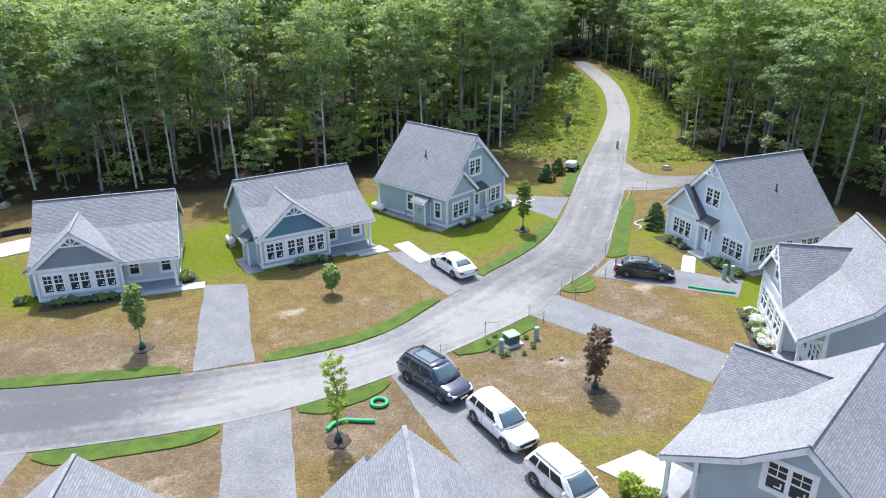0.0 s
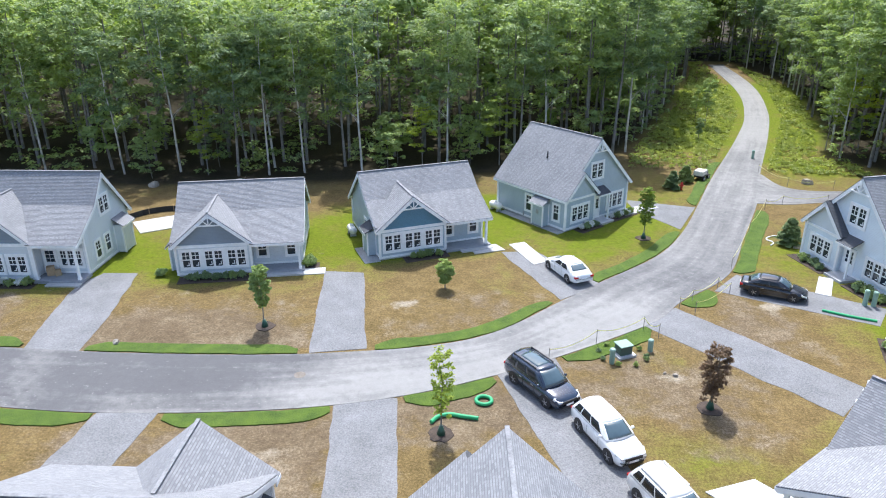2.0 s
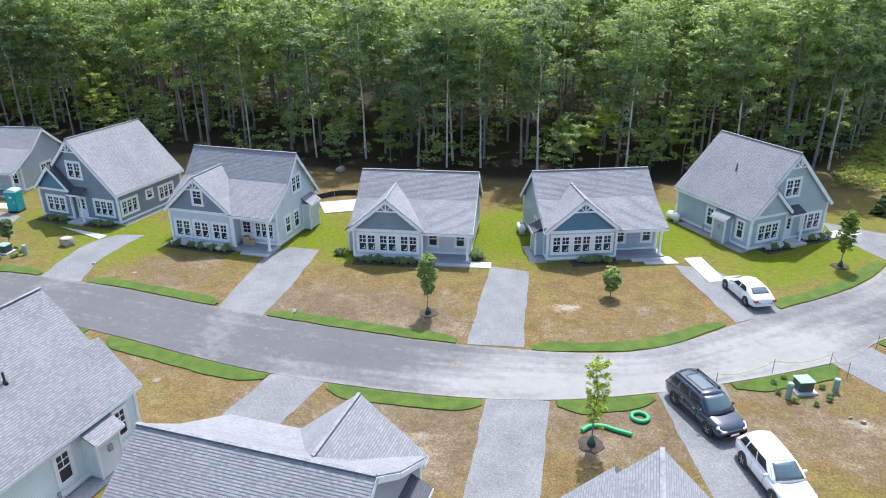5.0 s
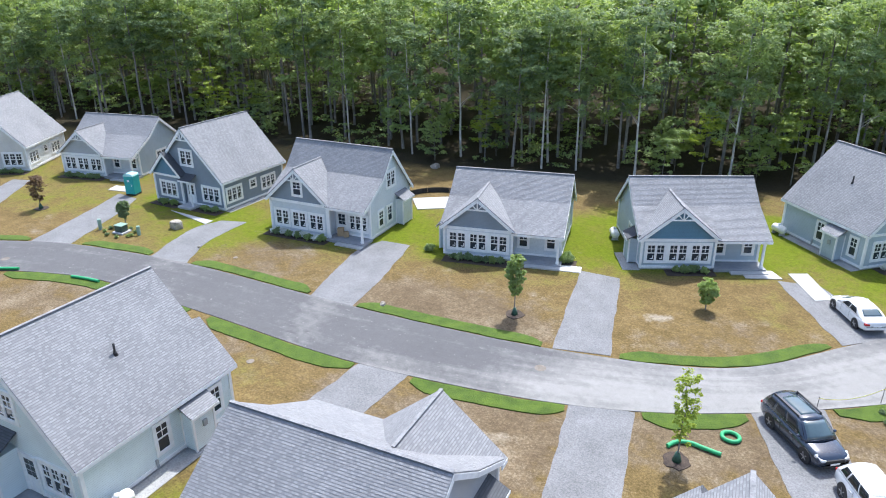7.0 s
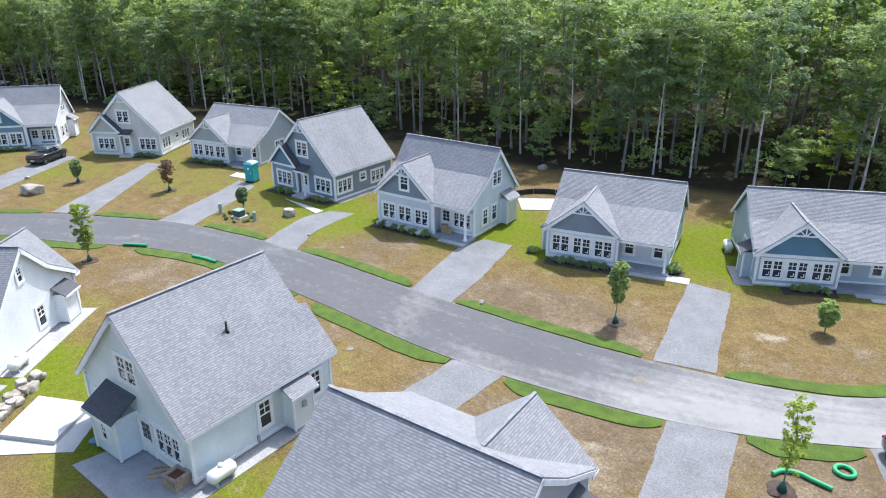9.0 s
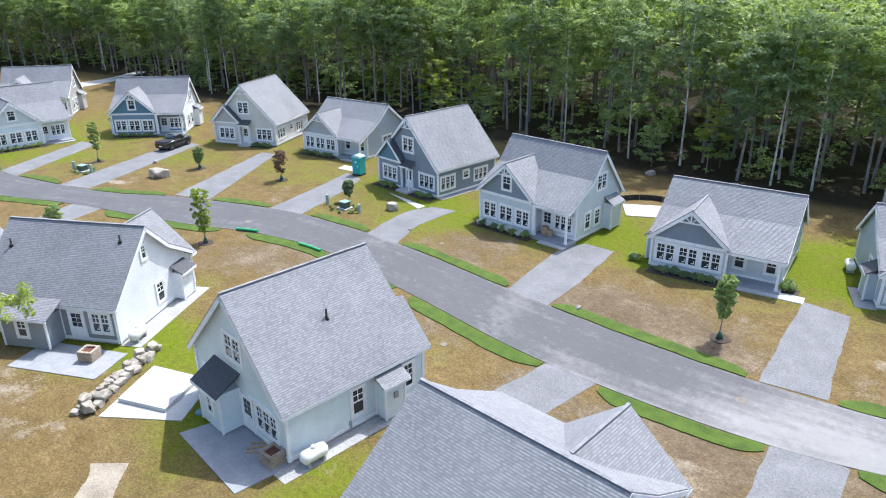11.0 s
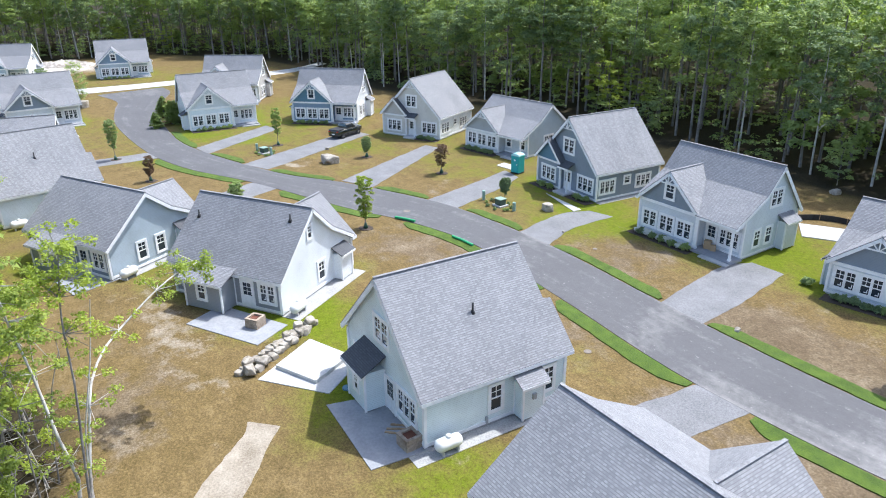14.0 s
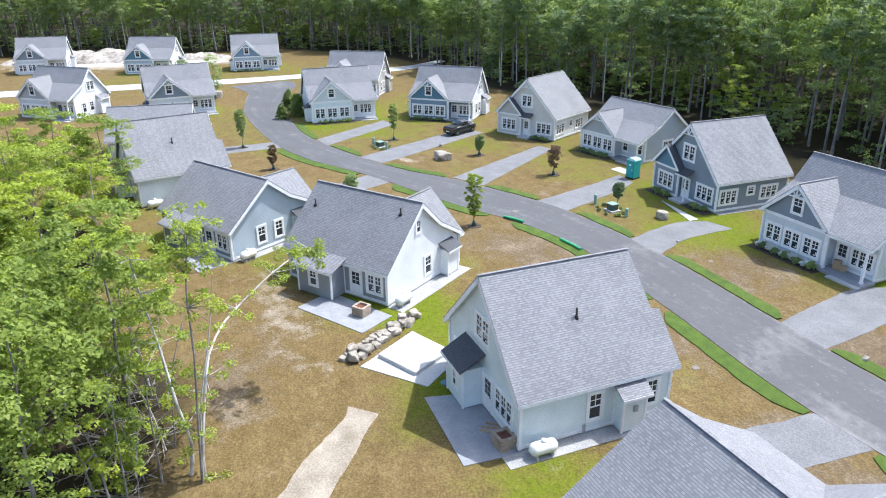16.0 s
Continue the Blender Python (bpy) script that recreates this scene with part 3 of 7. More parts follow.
def window(parent, x, y, z, turn, units=1, w=0.78, h=1.4):
    """Double-hung sashes side by side; x, y, z is the middle of the sill on the wall's face, turn the way it faces (0: towards -y)."""
    W = units * w + (units - 1) * 0.06
    fr = 0.15 if units == 1 else 0.18

    def frame_mesh(bm):
        box(bm, -W / 2 - fr, W / 2 + fr, -0.045, 0.06, -fr, 0)
        box(bm, -W / 2 - fr, W / 2 + fr, -0.045, 0.06, h, h + fr + 0.03)
        box(bm, -W / 2 - fr, -W / 2, -0.045, 0.06, 0, h)
        box(bm, W / 2, W / 2 + fr, -0.045, 0.06, 0, h)
        bmesh.ops.remove_doubles(bm, verts=bm.verts, dist=0.001)

    def sash_mesh(bm):
        a, b = -0.05, w + 0.05
        for u0, u1, v0, v1 in ((a, b, 0, 0.06), (a, b, h / 2 - 0.035, h / 2 + 0.035), (a, b, h - 0.05, h), (a, 0.065, 0.06, h / 2 - 0.035), (w - 0.065, b, 0.06, h / 2 - 0.035), (a, 0.065, h / 2 + 0.035, h - 0.05), (w - 0.065, b, h / 2 + 0.035, h - 0.05)):
            box(bm, u0, u1, -0.028, 0.05, v0, v1)
        bmesh.ops.remove_doubles(bm, verts=bm.verts, dist=0.001)

    def grille_mesh(bm):
        q, m = h * 0.75, w / 2
        for u0, u1, v0, v1 in ((m - 0.02, m + 0.02, h / 2, q - 0.02), (m - 0.02, m + 0.02, q + 0.02, h - 0.04), (m - 0.02, m + 0.02, q - 0.02, q + 0.02), (0.04, m - 0.02, q - 0.02, q + 0.02), (m + 0.02, w - 0.04, q - 0.02, q + 0.02)):
            box(bm, u0, u1, -0.012, 0.04, v0, v1)
        bmesh.ops.remove_doubles(bm, verts=bm.verts, dist=0.001)

    # a small white hook low on the right of the pane
    def sticker_mesh(bm):
        box(bm, 0.44 * w, 0.7 * w, 0.004, 0.01, 0.12 * h, 0.17 * h)
        box(bm, 0.7 * w, 0.78 * w, 0.004, 0.01, 0.12 * h, 0.17 * h)
        box(bm, 0.7 * w, 0.78 * w, 0.004, 0.01, 0.17 * h, 0.33 * h)
        bmesh.ops.remove_doubles(bm, verts=bm.verts, dist=0.001)

    def pane_mesh(bm):
        box(bm, 0.0, w, 0.012, 0.03, 0.02, h - 0.02)

    e = part_of("window", cached(("window_frame", units, w, h), frame_mesh), WHITE, parent, "white-framed double-hung window")
    e.matrix_local = pose(x, y, z, 0, 0, turn)
    for k in range(units):
        for nm, mk in (("sash", sash_mesh), ("grille", grille_mesh)):
            q = part_of(nm, cached((nm, w, h), mk), WHITE, e)
            q.location = (-W / 2 + k * (w + 0.06), 0, 0)
        p = part_of("pane", cached(("pane", w, h), pane_mesh), GLASS, e, "dark reflecting glass pane")
        p.location = (-W / 2 + k * (w + 0.06), 0, 0)
        if units > 1:
            q = part_of("sticker", cached(("sticker", w, h), sticker_mesh), WHITE, e, "white hook-shaped mark on the pane")
            q.location = (-W / 2 + k * (w + 0.06), 0, 0)
    return e


def door(parent, x, y, z, turn, glazed=True, material=None):
    def leaf(bm):
        box(bm, -0.46, 0.46, -0.03, 0.03, 0, 2.05)
        for a, b in ((-0.34, -0.04), (0.04, 0.34)):
            box(bm, a, b, -0.045, -0.03, 0.15, 0.85)

    def casing(bm):
        box(bm, -0.6, -0.46, -0.06, 0.04, 0, 2.2)
        box(bm, 0.46, 0.6, -0.06, 0.04, 0, 2.2)
        box(bm, -0.46, 0.46, -0.06, 0.04, 2.05, 2.2)

    def light(bm):
        for a in (-0.34, 0.02):
            for k in range(3):
                box(bm, a, a + 0.32, -0.04, -0.032, 0.98 + k * 0.33, 1.27 + k * 0.33)

    e = part_of("door", cached("door", leaf), material or WHITE, parent, "panelled front door with glazing")
    e.matrix_local = pose(x, y, z, 0, 0, turn)
    part_of("casing", cached("casing", casing), WHITE, e)
    part_of("pane", cached("door_light", light), GLASS, e, "dark glazing in the door")

    def knob(bm):
        bmesh.ops.create_uvsphere(bm, u_segments=8, v_segments=6, radius=0.04, matrix=Matrix.Translation((0.38, -0.07, 1.0)))
    part_of("handle", cached("knob", knob), BLACK, e)
    return e


def roof_plane(name, pts, up, parent, material, thick=0.06):
    """One roof slope: a deck and stepped shingle courses on it. pts: the outline, up: the direction that climbs the slope in plan."""
    P = [Vector(p) for p in pts]
    n = (P[1] - P[0]).cross(P[2] - P[0]).normalized()
    if n.z < 0:
        n = -n
    along = Vector((-up[1], up[0], 0)).normalized()
    climb = n.cross(along).normalized()
    if climb.z < 0:
        climb = -climb
    bm = bmesh.new()
    slab(bm, P, -n * thick)
    bm.verts.ensure_lookup_table()
    eave = (bm.verts[0], bm.verts[1])
    o = P[0]
    uv = [((p - o).dot(along), (p - o).dot(climb)) for p in P]
    v0, v1 = min(v for _, v in uv), max(v for _, v in uv)

    def span(v):
        hits = []
        for i in range(len(uv)):
            (ua, va), (ub, vb) = uv[i], uv[(i + 1) % len(uv)]
            if (va - v) * (vb - v) <= 0 and abs(va - vb) > 1e-6:
                hits.append(ua + (ub - ua) * (v - va) / (vb - va))
        return (min(hits), max(hits)) if len(hits) >= 2 else None
    step = 0.125
    at = lambda u, v, lift: bm.verts.new(o + along * u + climb * v + n * lift)
    v, prev = v0, None
    while v < v1 - 0.02:
        t = min(v + step, v1)
        a, b = span(v + 1e-4), span(t - 1e-4)
        if a and b:
            low = [at(a[0], v, 0.015), at(a[1], v, 0.015)]
            top = [at(b[1], t, 0.004), at(b[0], t, 0.004)]
            bm.faces.new((*low, *top))
            foot = prev or eave
            if (foot[0].co - low[0].co).length > (foot[1].co - low[0].co).length:
                foot = foot[::-1]
            bm.faces.new((low[1], low[0], foot[0], foot[1]))
            prev = (top[1], top[0])
        v += step
    lay = bm.loops.layers.uv.new("UVMap")
    for f in bm.faces:
        for l in f.loops:
            d = l.vert.co - o
            l[lay].uv = (d.dot(along) + 50, d.dot(climb) + 49.875 + 0.002)
    me = bpy.data.meshes.new(name)
    bm.to_mesh(me)
    bm.free()
    return part_of(name, me, material, parent)


def wall(parent, name, poly, inward, material, thick=0.18):
    bm = bmesh.new()
    slab(bm, poly, Vector(inward) * thick)
    return part(name, bm, material, parent)


def boards(parent, name, segs, w=0.1, h=0.24, label="", material=None):
    for p, q in segs:
        bm = bmesh.new()
        beam(bm, p, q, w, h)
        part(name, bm, material or WHITE, parent, label)


def corner_board(parent, x, y, z0, z1, s=0.09):
    bm = bmesh.new()
    box(bm, x - s, x + s, y - s, y + s, z0, z1)
    return part("corner_board", bm, WHITE, parent)


def gable_bracket(parent, x, y, z, slope, face=0):
    """The fan of white struts in a gable's peak."""
    bm = bmesh.new()
    s = 0.95
    beam(bm, (-s, 0, -s * slope + 0.02), (s, 0, -s * slope + 0.02), 0.07, 0.1)
    beam(bm, (0, 0, -0.05), (0, 0.001, -s * slope), 0.07, 0.07)
    box(bm, -0.04, 0.04, -0.035, 0.035, -s * slope, -0.05)
    for k in (-1, 1):
        beam(bm, (0, 0, -s * slope), (k * 0.42, 0, -0.42 * slope), 0.06, 0.07)
    ob = part("bracket", bm, WHITE, parent, "white fan-shaped gable bracket")
    ob.location = (x, y, z)
    return ob


def small_roof(parent, x0, x1, y0, y1, zh, zl, material, up):
    """A little shed roof over a bay; up: the side (in plan) at which it meets the wall."""
    if up[0] == 0:
        hi, lo = (y1, y0) if up[1] > 0 else (y0, y1)
        pts = [(x0, lo, zl), (x1, lo, zl), (x1, hi, zh), (x0, hi, zh)]
    else:
        hi, lo = (x1, x0) if up[0] > 0 else (x0, x1)
        pts = [(lo, y0, zl), (lo, y1, zl), (hi, y1, zh), (hi, y0, zh)]
    r = roof_plane("bay_roof", pts, up, parent, material, 0.06)
    P = [Vector(p) for p in pts]
    boards(parent, "fascia", [(P[0] + Vector((0, 0, -0.02)), P[1] + Vector((0, 0, -0.02)))], 0.06, 0.16)
    return r


def bay(parent, x0, x1, y0, y1, z1, material):
    bm = bmesh.new()
    box(bm, x0, x1, y0, y1, 0.1, z1)
    b = part("bay", bm, material, parent)
    for x, y in ((x0, y0), (x1, y0), (x0, y1), (x1, y1)):
        corner_board(parent, x, y, 0.08, z1 - 0.02, 0.06)
    return b


def plinth(parent, poly):
    bm = bmesh.new()
    slab(bm, [(x, y, 0.2) for x, y in poly], (0, 0, -0.45))
    return part("foundation", bm, CONCRETE, parent, "pale concrete foundation")


def finish(e, label):
    return tagged(e, label, "house", "houses of the estate")


def cottage(x, y, turn, dims, colours, label, upper=False, scale_h=1.0, bracket=True, side_upper=False, twin=False, vents=()):
    """Broad house: ridge along the street front, a projecting front gable and a porch beside it."""
    W, gw, ry, hr, hg, he, hp, pe, D, hb = dims
    hr, hg = hr * scale_h, hg * scale_h
    body, gab, side = (PAINTS[c] for c in colours)
    e = new("house")
    e.matrix_world = pose(x, y, 0, 0, 0, turn)
    steep = (hr - hb) / (D + OV - ry)
    yk = ry - (2.35 if not upper else 1.95)
    zk = hr - steep * (ry - yk)
    low = (zk - hp) / (yk - pe)
    prof = lambda v: hb + steep * (D + OV - v) if v >= ry else (hr - steep * (ry - v) if v >= yk else hp + low * (v - pe))
    yat = lambda z: (pe + (z - hp) / low) if z <= zk else yk + (z - zk) / steep
    pd = 1.2
    plinth(e, [(0.03, 0.03), (gw - 0.03, 0.03), (gw - 0.03, pd), (W - 0.03, pd), (W - 0.03, D - 0.03), (0.03, D - 0.03)])
    t = 0.14
    # walls
    wall(e, "wall", [(0, 0, 0.12), (gw, 0, 0.12), (gw, 0, he + 0.1), (0, 0, he + 0.1)], (0, 1, 0), body)
    gs = (hg - he) / (gw / 2 + OV)
    wall(e, "gable_wall", [(0.02, -0.012, he - 0.12), (gw - 0.02, -0.012, he - 0.12), (gw - 0.02, -0.012, he + gs * (OV + 0.02) - t), (gw / 2, -0.012, hg - t), (0.02, -0.012, he + gs * (OV + 0.02) - t)], (0, 1, 0), gab)
    wall(e, "wall", [(gw, 0.18, 0.12), (gw, pd, 0.12), (gw, pd, prof(pd) - t), (gw, 0.18, prof(0.18) - t)], (-1, 0, 0), body)
    wall(e, "wall", [(gw, pd, 0.12), (W, pd, 0.12), (W, pd, prof(pd) - t), (gw, pd, prof(pd) - t)], (0, 1, 0), body)
    wall(e, "wall", [(W, D, 0.12), (0, D, 0.12), (0, D, prof(D) - t), (W, D, prof(D) - t)], (0, -1, 0), body)
    wall(e, "wall", [(0, D - 0.18, 0.12), (0, 0.18, 0.12), (0, 0.18, prof(0.18) - t), (0, yk, zk - t), (0, ry, hr - t), (0, D - 0.18, prof(D - 0.18) - t)], (1, 0, 0), side)
    wall(e, "wall", [(W, pd + 0.18, 0.12), (W, D - 0.18, 0.12), (W, D - 0.18, prof(D - 0.18) - t), (W, ry, hr - t), (W, yk, zk - t), (W, pd + 0.18, prof(pd + 0.18) - t)], (-1, 0, 0), side)
    wall(e, "porch_gable", [(W, pe + 0.2, hp - 0.25), (W, pd + 0.18, hp - 0.25), (W, pd + 0.18, prof(pd + 0.18) - t), (W, pe + 0.2, prof(pe + 0.2) - t)], (-1, 0, 0), side)
    # roof
    a, b = -OV, W + OV
    roof_plane("roof", [(a, D + OV, hb), (b, D + OV, hb), (b, ry, hr), (a, ry, hr)], (0, -1), e, ROOF)
    roof_plane("roof", [(a, yk, zk), (b, yk, zk), (b, ry, hr), (a, ry, hr)], (0, 1), e, ROOF)
    roof_plane("roof", [(gw, pe, hp), (b, pe, hp), (b, yk, zk), (gw, yk, zk)], (0, 1), e, ROOF)
    roof_plane("roof", [(a, 0.05, prof(0.05)), (gw, 0.05, prof(0.05)), (gw, yk, zk), (a, yk, zk)], (0, 1), e, ROOF)
    m = gw / 2
    yr = yat(hg - 0.02) if hg < hr else ry
    ye = max(yat(he), 0.3)
    mids = [yk] if he < zk < hg else []
    for s in (-1, 1):
        ex = m + s * (m + OV)
        mid = [(m + s * (hg - zk) / gs, yk, zk) for _ in mids]
        roof_plane("roof", [(ex, -OV, he), (ex, ye, he), *mid, (m, yr, hg), (m, -OV, hg)], (-s, 0), e, ROOF)
    boards(e, "ridge_cap", [((a, ry, hr + 0.05), (b, ry, hr + 0.05)), ((m, -OV, hg + 0.05), (m, yr, hg + 0.05))], 0.17, 0.03, material=ROOF_CAP)
    # white trim
    rakes = []
    for u in (a + 0.02, b - 0.02):
        rakes += [((u, D + OV, hb - 0.07), (u, ry, hr - 0.07)), ((u, ry, hr - 0.07), (u, yk, zk - 0.07)), ((u, yk, zk - 0.07), (u, pe if u > 0 else 0.05, (prof(pe) if u > 0 else prof(0.05)) - 0.07))]
    rakes += [((m + s * (m + OV), -OV + 0.02, he - 0.07), (m, -OV + 0.02, hg - 0.07)) for s in (-1, 1)]
    boards(e, "rake_board", rakes, 0.08, 0.25)
    boards(e, "fascia", [((a, D + OV - 0.01, hb - 0.03), (b, D + OV - 0.01, hb - 0.03)), ((gw + OV, pe + 0.01, hp - 0.03), (b, pe + 0.01, hp - 0.03)), ((a + 0.01, -OV, he - 0.03), (a + 0.01, ye, he - 0.03))], 0.07, 0.2)
    boards(e, "frieze", [((0, -0.03, he - 0.02), (gw, -0.03, he - 0.02)), ((gw + 0.1, pe + 0.35, hp - 0.1), (W, pe + 0.35, hp - 0.1)), ((W - 0.05, pe + 0.35, hp - 0.1), (W - 0.05, pd, hp - 0.1))], 0.1, 0.24)
    boards(e, "skirt_board", [((0, -0.02, 0.34), (gw, -0.02, 0.34)), ((gw, pd - 0.02, 0.4), (W, pd - 0.02, 0.4)), ((-0.02, 0, 0.34), (-0.02, D, 0.34)), ((W + 0.02, pd, 0.34), (W + 0.02, D, 0.34)), ((0, D + 0.02, 0.34), (W, D + 0.02, 0.34))], 0.04, 0.2)
    for cx, cy, z in ((0, 0, he), (gw, 0, he), (W, pd, prof(pd) - 0.3), (0, D, hb - 0.1), (W, D, hb - 0.1)):
        corner_board(e, cx, cy, 0.14, z)
    if bracket:
        gable_bracket(e, m, -OV - 0.06, hg - 0.22, gs)
    # porch
    bm = bmesh.new()
    box(bm, gw, W + 0.2, -0.45, pd, -0.1, 0.24)
    part("porch_floor", bm, STONE_SLAB, e, "grey porch floor")
    bm = bmesh.new()
    box(bm, gw + 1.2, W + 0.2, -1.0, -0.45, -0.1, 0.12)
    part("step", bm, CONCRETE, e, "pale concrete step")
    for px in ((W - 0.12,) if not upper else (gw + 0.2, W - 0.12)):
        bm = bmesh.new()
        box(bm, px - 0.09, px + 0.09, pe + 0.26, pe + 0.44, 0.24, hp - 0.3)
        box(bm, px - 0.12, px + 0.12, pe + 0.23, pe + 0.47, 0.24, 0.42)
        box(bm, px - 0.12, px + 0.12, pe + 0.23, pe + 0.47, hp - 0.46, hp - 0.32)
        part("post", bm, WHITE, e)
    # windows and doors
    for cx in (gw * 0.195, gw * 0.5, gw * 0.805):
        window(e, cx, -0.03, 0.75, 0, 2, 0.68, 1.4)
    if upper:
        window(e, m, -0.04, he + 0.55, 0, 1, 0.9, 1.25)
        door(e, gw + 0.75, pd - 0.03, 0.24, 0)
        window(e, gw + 2.45, pd - 0.03, 0.85, 0, 3, 0.55, 1.35)
        window(e, W + 0.03, ry, 4.1, 90, 2, 0.7, 1.35)
        window(e, W + 0.03, 3.1, 0.85, 90, 1, 0.8, 1.4)
        window(e, W + 0.03, 4.7, 0.85, 90, 1, 0.8, 1.4)
        bay(e, W, W + 0.75, D - 2.6, D - 0.9, 2.55, side)
        small_roof(e, W, W + 1.0, D - 2.8, D - 0.7, 3.15, 2.55, ROOF, (-1, 0))
    else:
        window(e, gw + 0.75, pd - 0.03, 0.95, 0, 1, 0.75, 1.25)
        window(e, W - 0.85, pd - 0.03, 0.95, 0, 1, 0.75, 1.25)
        window(e, W + 0.03, 5.2, 0.85, 90, 2, 0.8, 1.4)
    if side_upper:
        window(e, W + 0.03, ry - 0.5, 3.35, 90, 2, 0.85, 1.35)
    bay(e, -0.75, 0, 1.2, 2.7, 2.2, side)
    small_roof(e, -1.0, 0.0, 1.0, 2.9, 2.75, 2.2, ROOF_DARK, (1, 0))
    window(e, -0.03, 4.4, 0.8, -90, 1, 0.8, 1.4)
    if twin:
        window(e, -0.03, 6.3, 0.8, -90, 1, 0.8, 1.4)
    window(e, -0.03, ry + 0.2, hr * 0.66, -90, 1, 0.5, 0.95) if hr > 6.8 else None
    # back: an addition under its own low roof, a glazed door and a window
    bay(e, W * 0.42, W * 0.76, D, D + 1.5, 2.3, body)
    small_roof(e, W * 0.38, W * 0.8, D, D + 1.8, 3.05, 2.35, ROOF, (0, -1))
    window(e, W * 0.6, D + 1.53, 0.9, 180, 1, 0.7, 1.2)
    door(e, W * 0.3, D + 0.03, 0.16, 180)
    window(e, W * 0.12, D + 0.03, 0.85, 180, 2, 0.6, 1.35)
    window(e, W * 0.88, D + 0.03, 0.85, 180, 1, 0.8, 1.35)
    for vu, vv in vents:
        bm = bmesh.new()
        tube(bm, (vu, vv, prof(vv) - 0.2), (vu, vv, prof(vv) + 0.5), 0.06, 0.06, 10)
        tube(bm, (vu, vv, prof(vv) - 0.1), (vu, vv, prof(vv) + 0.15), 0.2, 0.08, 10)
        part("vent_pipe", bm, BLACK, e, "black vent pipe", True)
    for sx in (0.04, W - 0.04):
        bm = bmesh.new()
        tube(bm, (sx, D + 0.12, 0.15), (sx, D + 0.12, hb - 0.1), 0.045, 0.045, 6)
        part("downspout", bm, WHITE, e)
    return finish(e, label)


def cape(x, y, turn, dims, colours, label, mirror=False, vent=-1):
    """Steep house: gable to the street, a lower gable beside the door on the same roof slope, bays on side and back."""
    W, sw, sd, rx, hr, he, her, hse, D = dims
    body, gab, side = (PAINTS[c] for c in colours)
    e = new("house")
    e.matrix_world = pose(x, y, 0, 0, 0, turn) @ Matrix.Diagonal((-1 if mirror else 1, 1, 1, 1))
    sl, sr = (hr - he) / (rx + OV), (hr - her) / (W + OV - rx)
    prof = lambda u: he + sl * (u + OV) if u <= rx else her + sr * (W + OV - u)
    ms = sw / 2
    hs = prof(ms)
    ss = (hs - hse) / (sw + OV - ms)
    t = 0.14
    plinth(e, [(0.03, 0.03), (sw - 0.03, 0.03), (sw - 0.03, sd + 0.03), (W - 0.03, sd + 0.03), (W - 0.03, D - 0.03), (0.03, D - 0.03)])
    wall(e, "wall", [(0, 0, 0.12), (sw, 0, 0.12), (sw, 0, hse + 0.05), (0, 0, he + 0.1)], (0, 1, 0), body)
    wall(e, "gable_wall", [(0.02, -0.012, he - 0.15), (sw - 0.02, -0.012, he - 0.15), (sw - 0.02, -0.012, hse + ss * OV - t), (ms, -0.012, hs - t), (0.02, -0.012, prof(0.02) - t)], (0, 1, 0), gab)
    wall(e, "wall", [(sw, 0.18, 0.12), (sw, sd + 0.1, 0.12), (sw, sd + 0.1, hse), (sw, 0.18, hse)], (-1, 0, 0), body)
    wall(e, "wall", [(0.18, sd, 2.2), (sw, sd, 2.2), (sw, sd, 0.12), (W, sd, 0.12), (W, sd, prof(W) - t), (rx, sd, hr - t), (0.18, sd, prof(0.18) - t)], (0, 1, 0), body)
    wall(e, "wall", [(W, D, 0.12), (0, D, 0.12), (0, D, prof(0) - t), (rx, D, hr - t), (W, D, prof(W) - t)], (0, -1, 0), side)
    wall(e, "wall", [(0, D - 0.18, 0.12), (0, 0.18, 0.12), (0, 0.18, prof(0) - t), (0, D - 0.18, prof(0) - t)], (1, 0, 0), side)
    wall(e, "wall", [(W, sd + 0.18, 0.12), (W, D - 0.18, 0.12), (W, D - 0.18, prof(W) - t), (W, sd + 0.18, prof(W) - t)], (-1, 0, 0), side)
    f, g = sd - OV, D + OV
    roof_plane("roof", [(-OV, -OV, he), (-OV, g, he), (rx, g, hr), (rx, f, hr), (ms, f, hs), (ms, -OV, hs)], (1, 0), e, ROOF)
    roof_plane("roof", [(W + OV, f, her), (W + OV, g, her), (rx, g, hr), (rx, f, hr)], (-1, 0), e, ROOF)
    roof_plane("roof", [(sw + OV, -OV, hse), (sw + OV, sd, hse), (ms, sd, hs), (ms, -OV, hs)], (-1, 0), e, ROOF_DARK if colours[0] != "mint" else ROOF)
    boards(e, "ridge_cap", [((rx, f, hr + 0.05), (rx, g, hr + 0.05))], 0.17, 0.03, material=ROOF_CAP)
    boards(e, "rake_board", [((rx, f + 0.02, hr - 0.07), (W + OV, f + 0.02, her - 0.07)), ((rx, f + 0.02, hr - 0.07), (ms, f + 0.02, hs - 0.07)), ((ms, -OV + 0.02, hs - 0.07), (-OV, -OV + 0.02, he - 0.07)), ((ms, -OV + 0.02, hs - 0.07), (sw + OV, -OV + 0.02, hse - 0.07)),
                             ((rx, g - 0.02, hr - 0.07), (-OV, g - 0.02, he - 0.07)), ((rx, g - 0.02, hr - 0.07), (W + OV, g - 0.02, her - 0.07))], 0.07, 0.27)
    boards(e, "fascia", [((-OV + 0.01, -OV, he - 0.03), (-OV + 0.01, g, he - 0.03)), ((W + OV - 0.01, f, her - 0.03), (W + OV - 0.01, g, her - 0.03))], 0.07, 0.2)
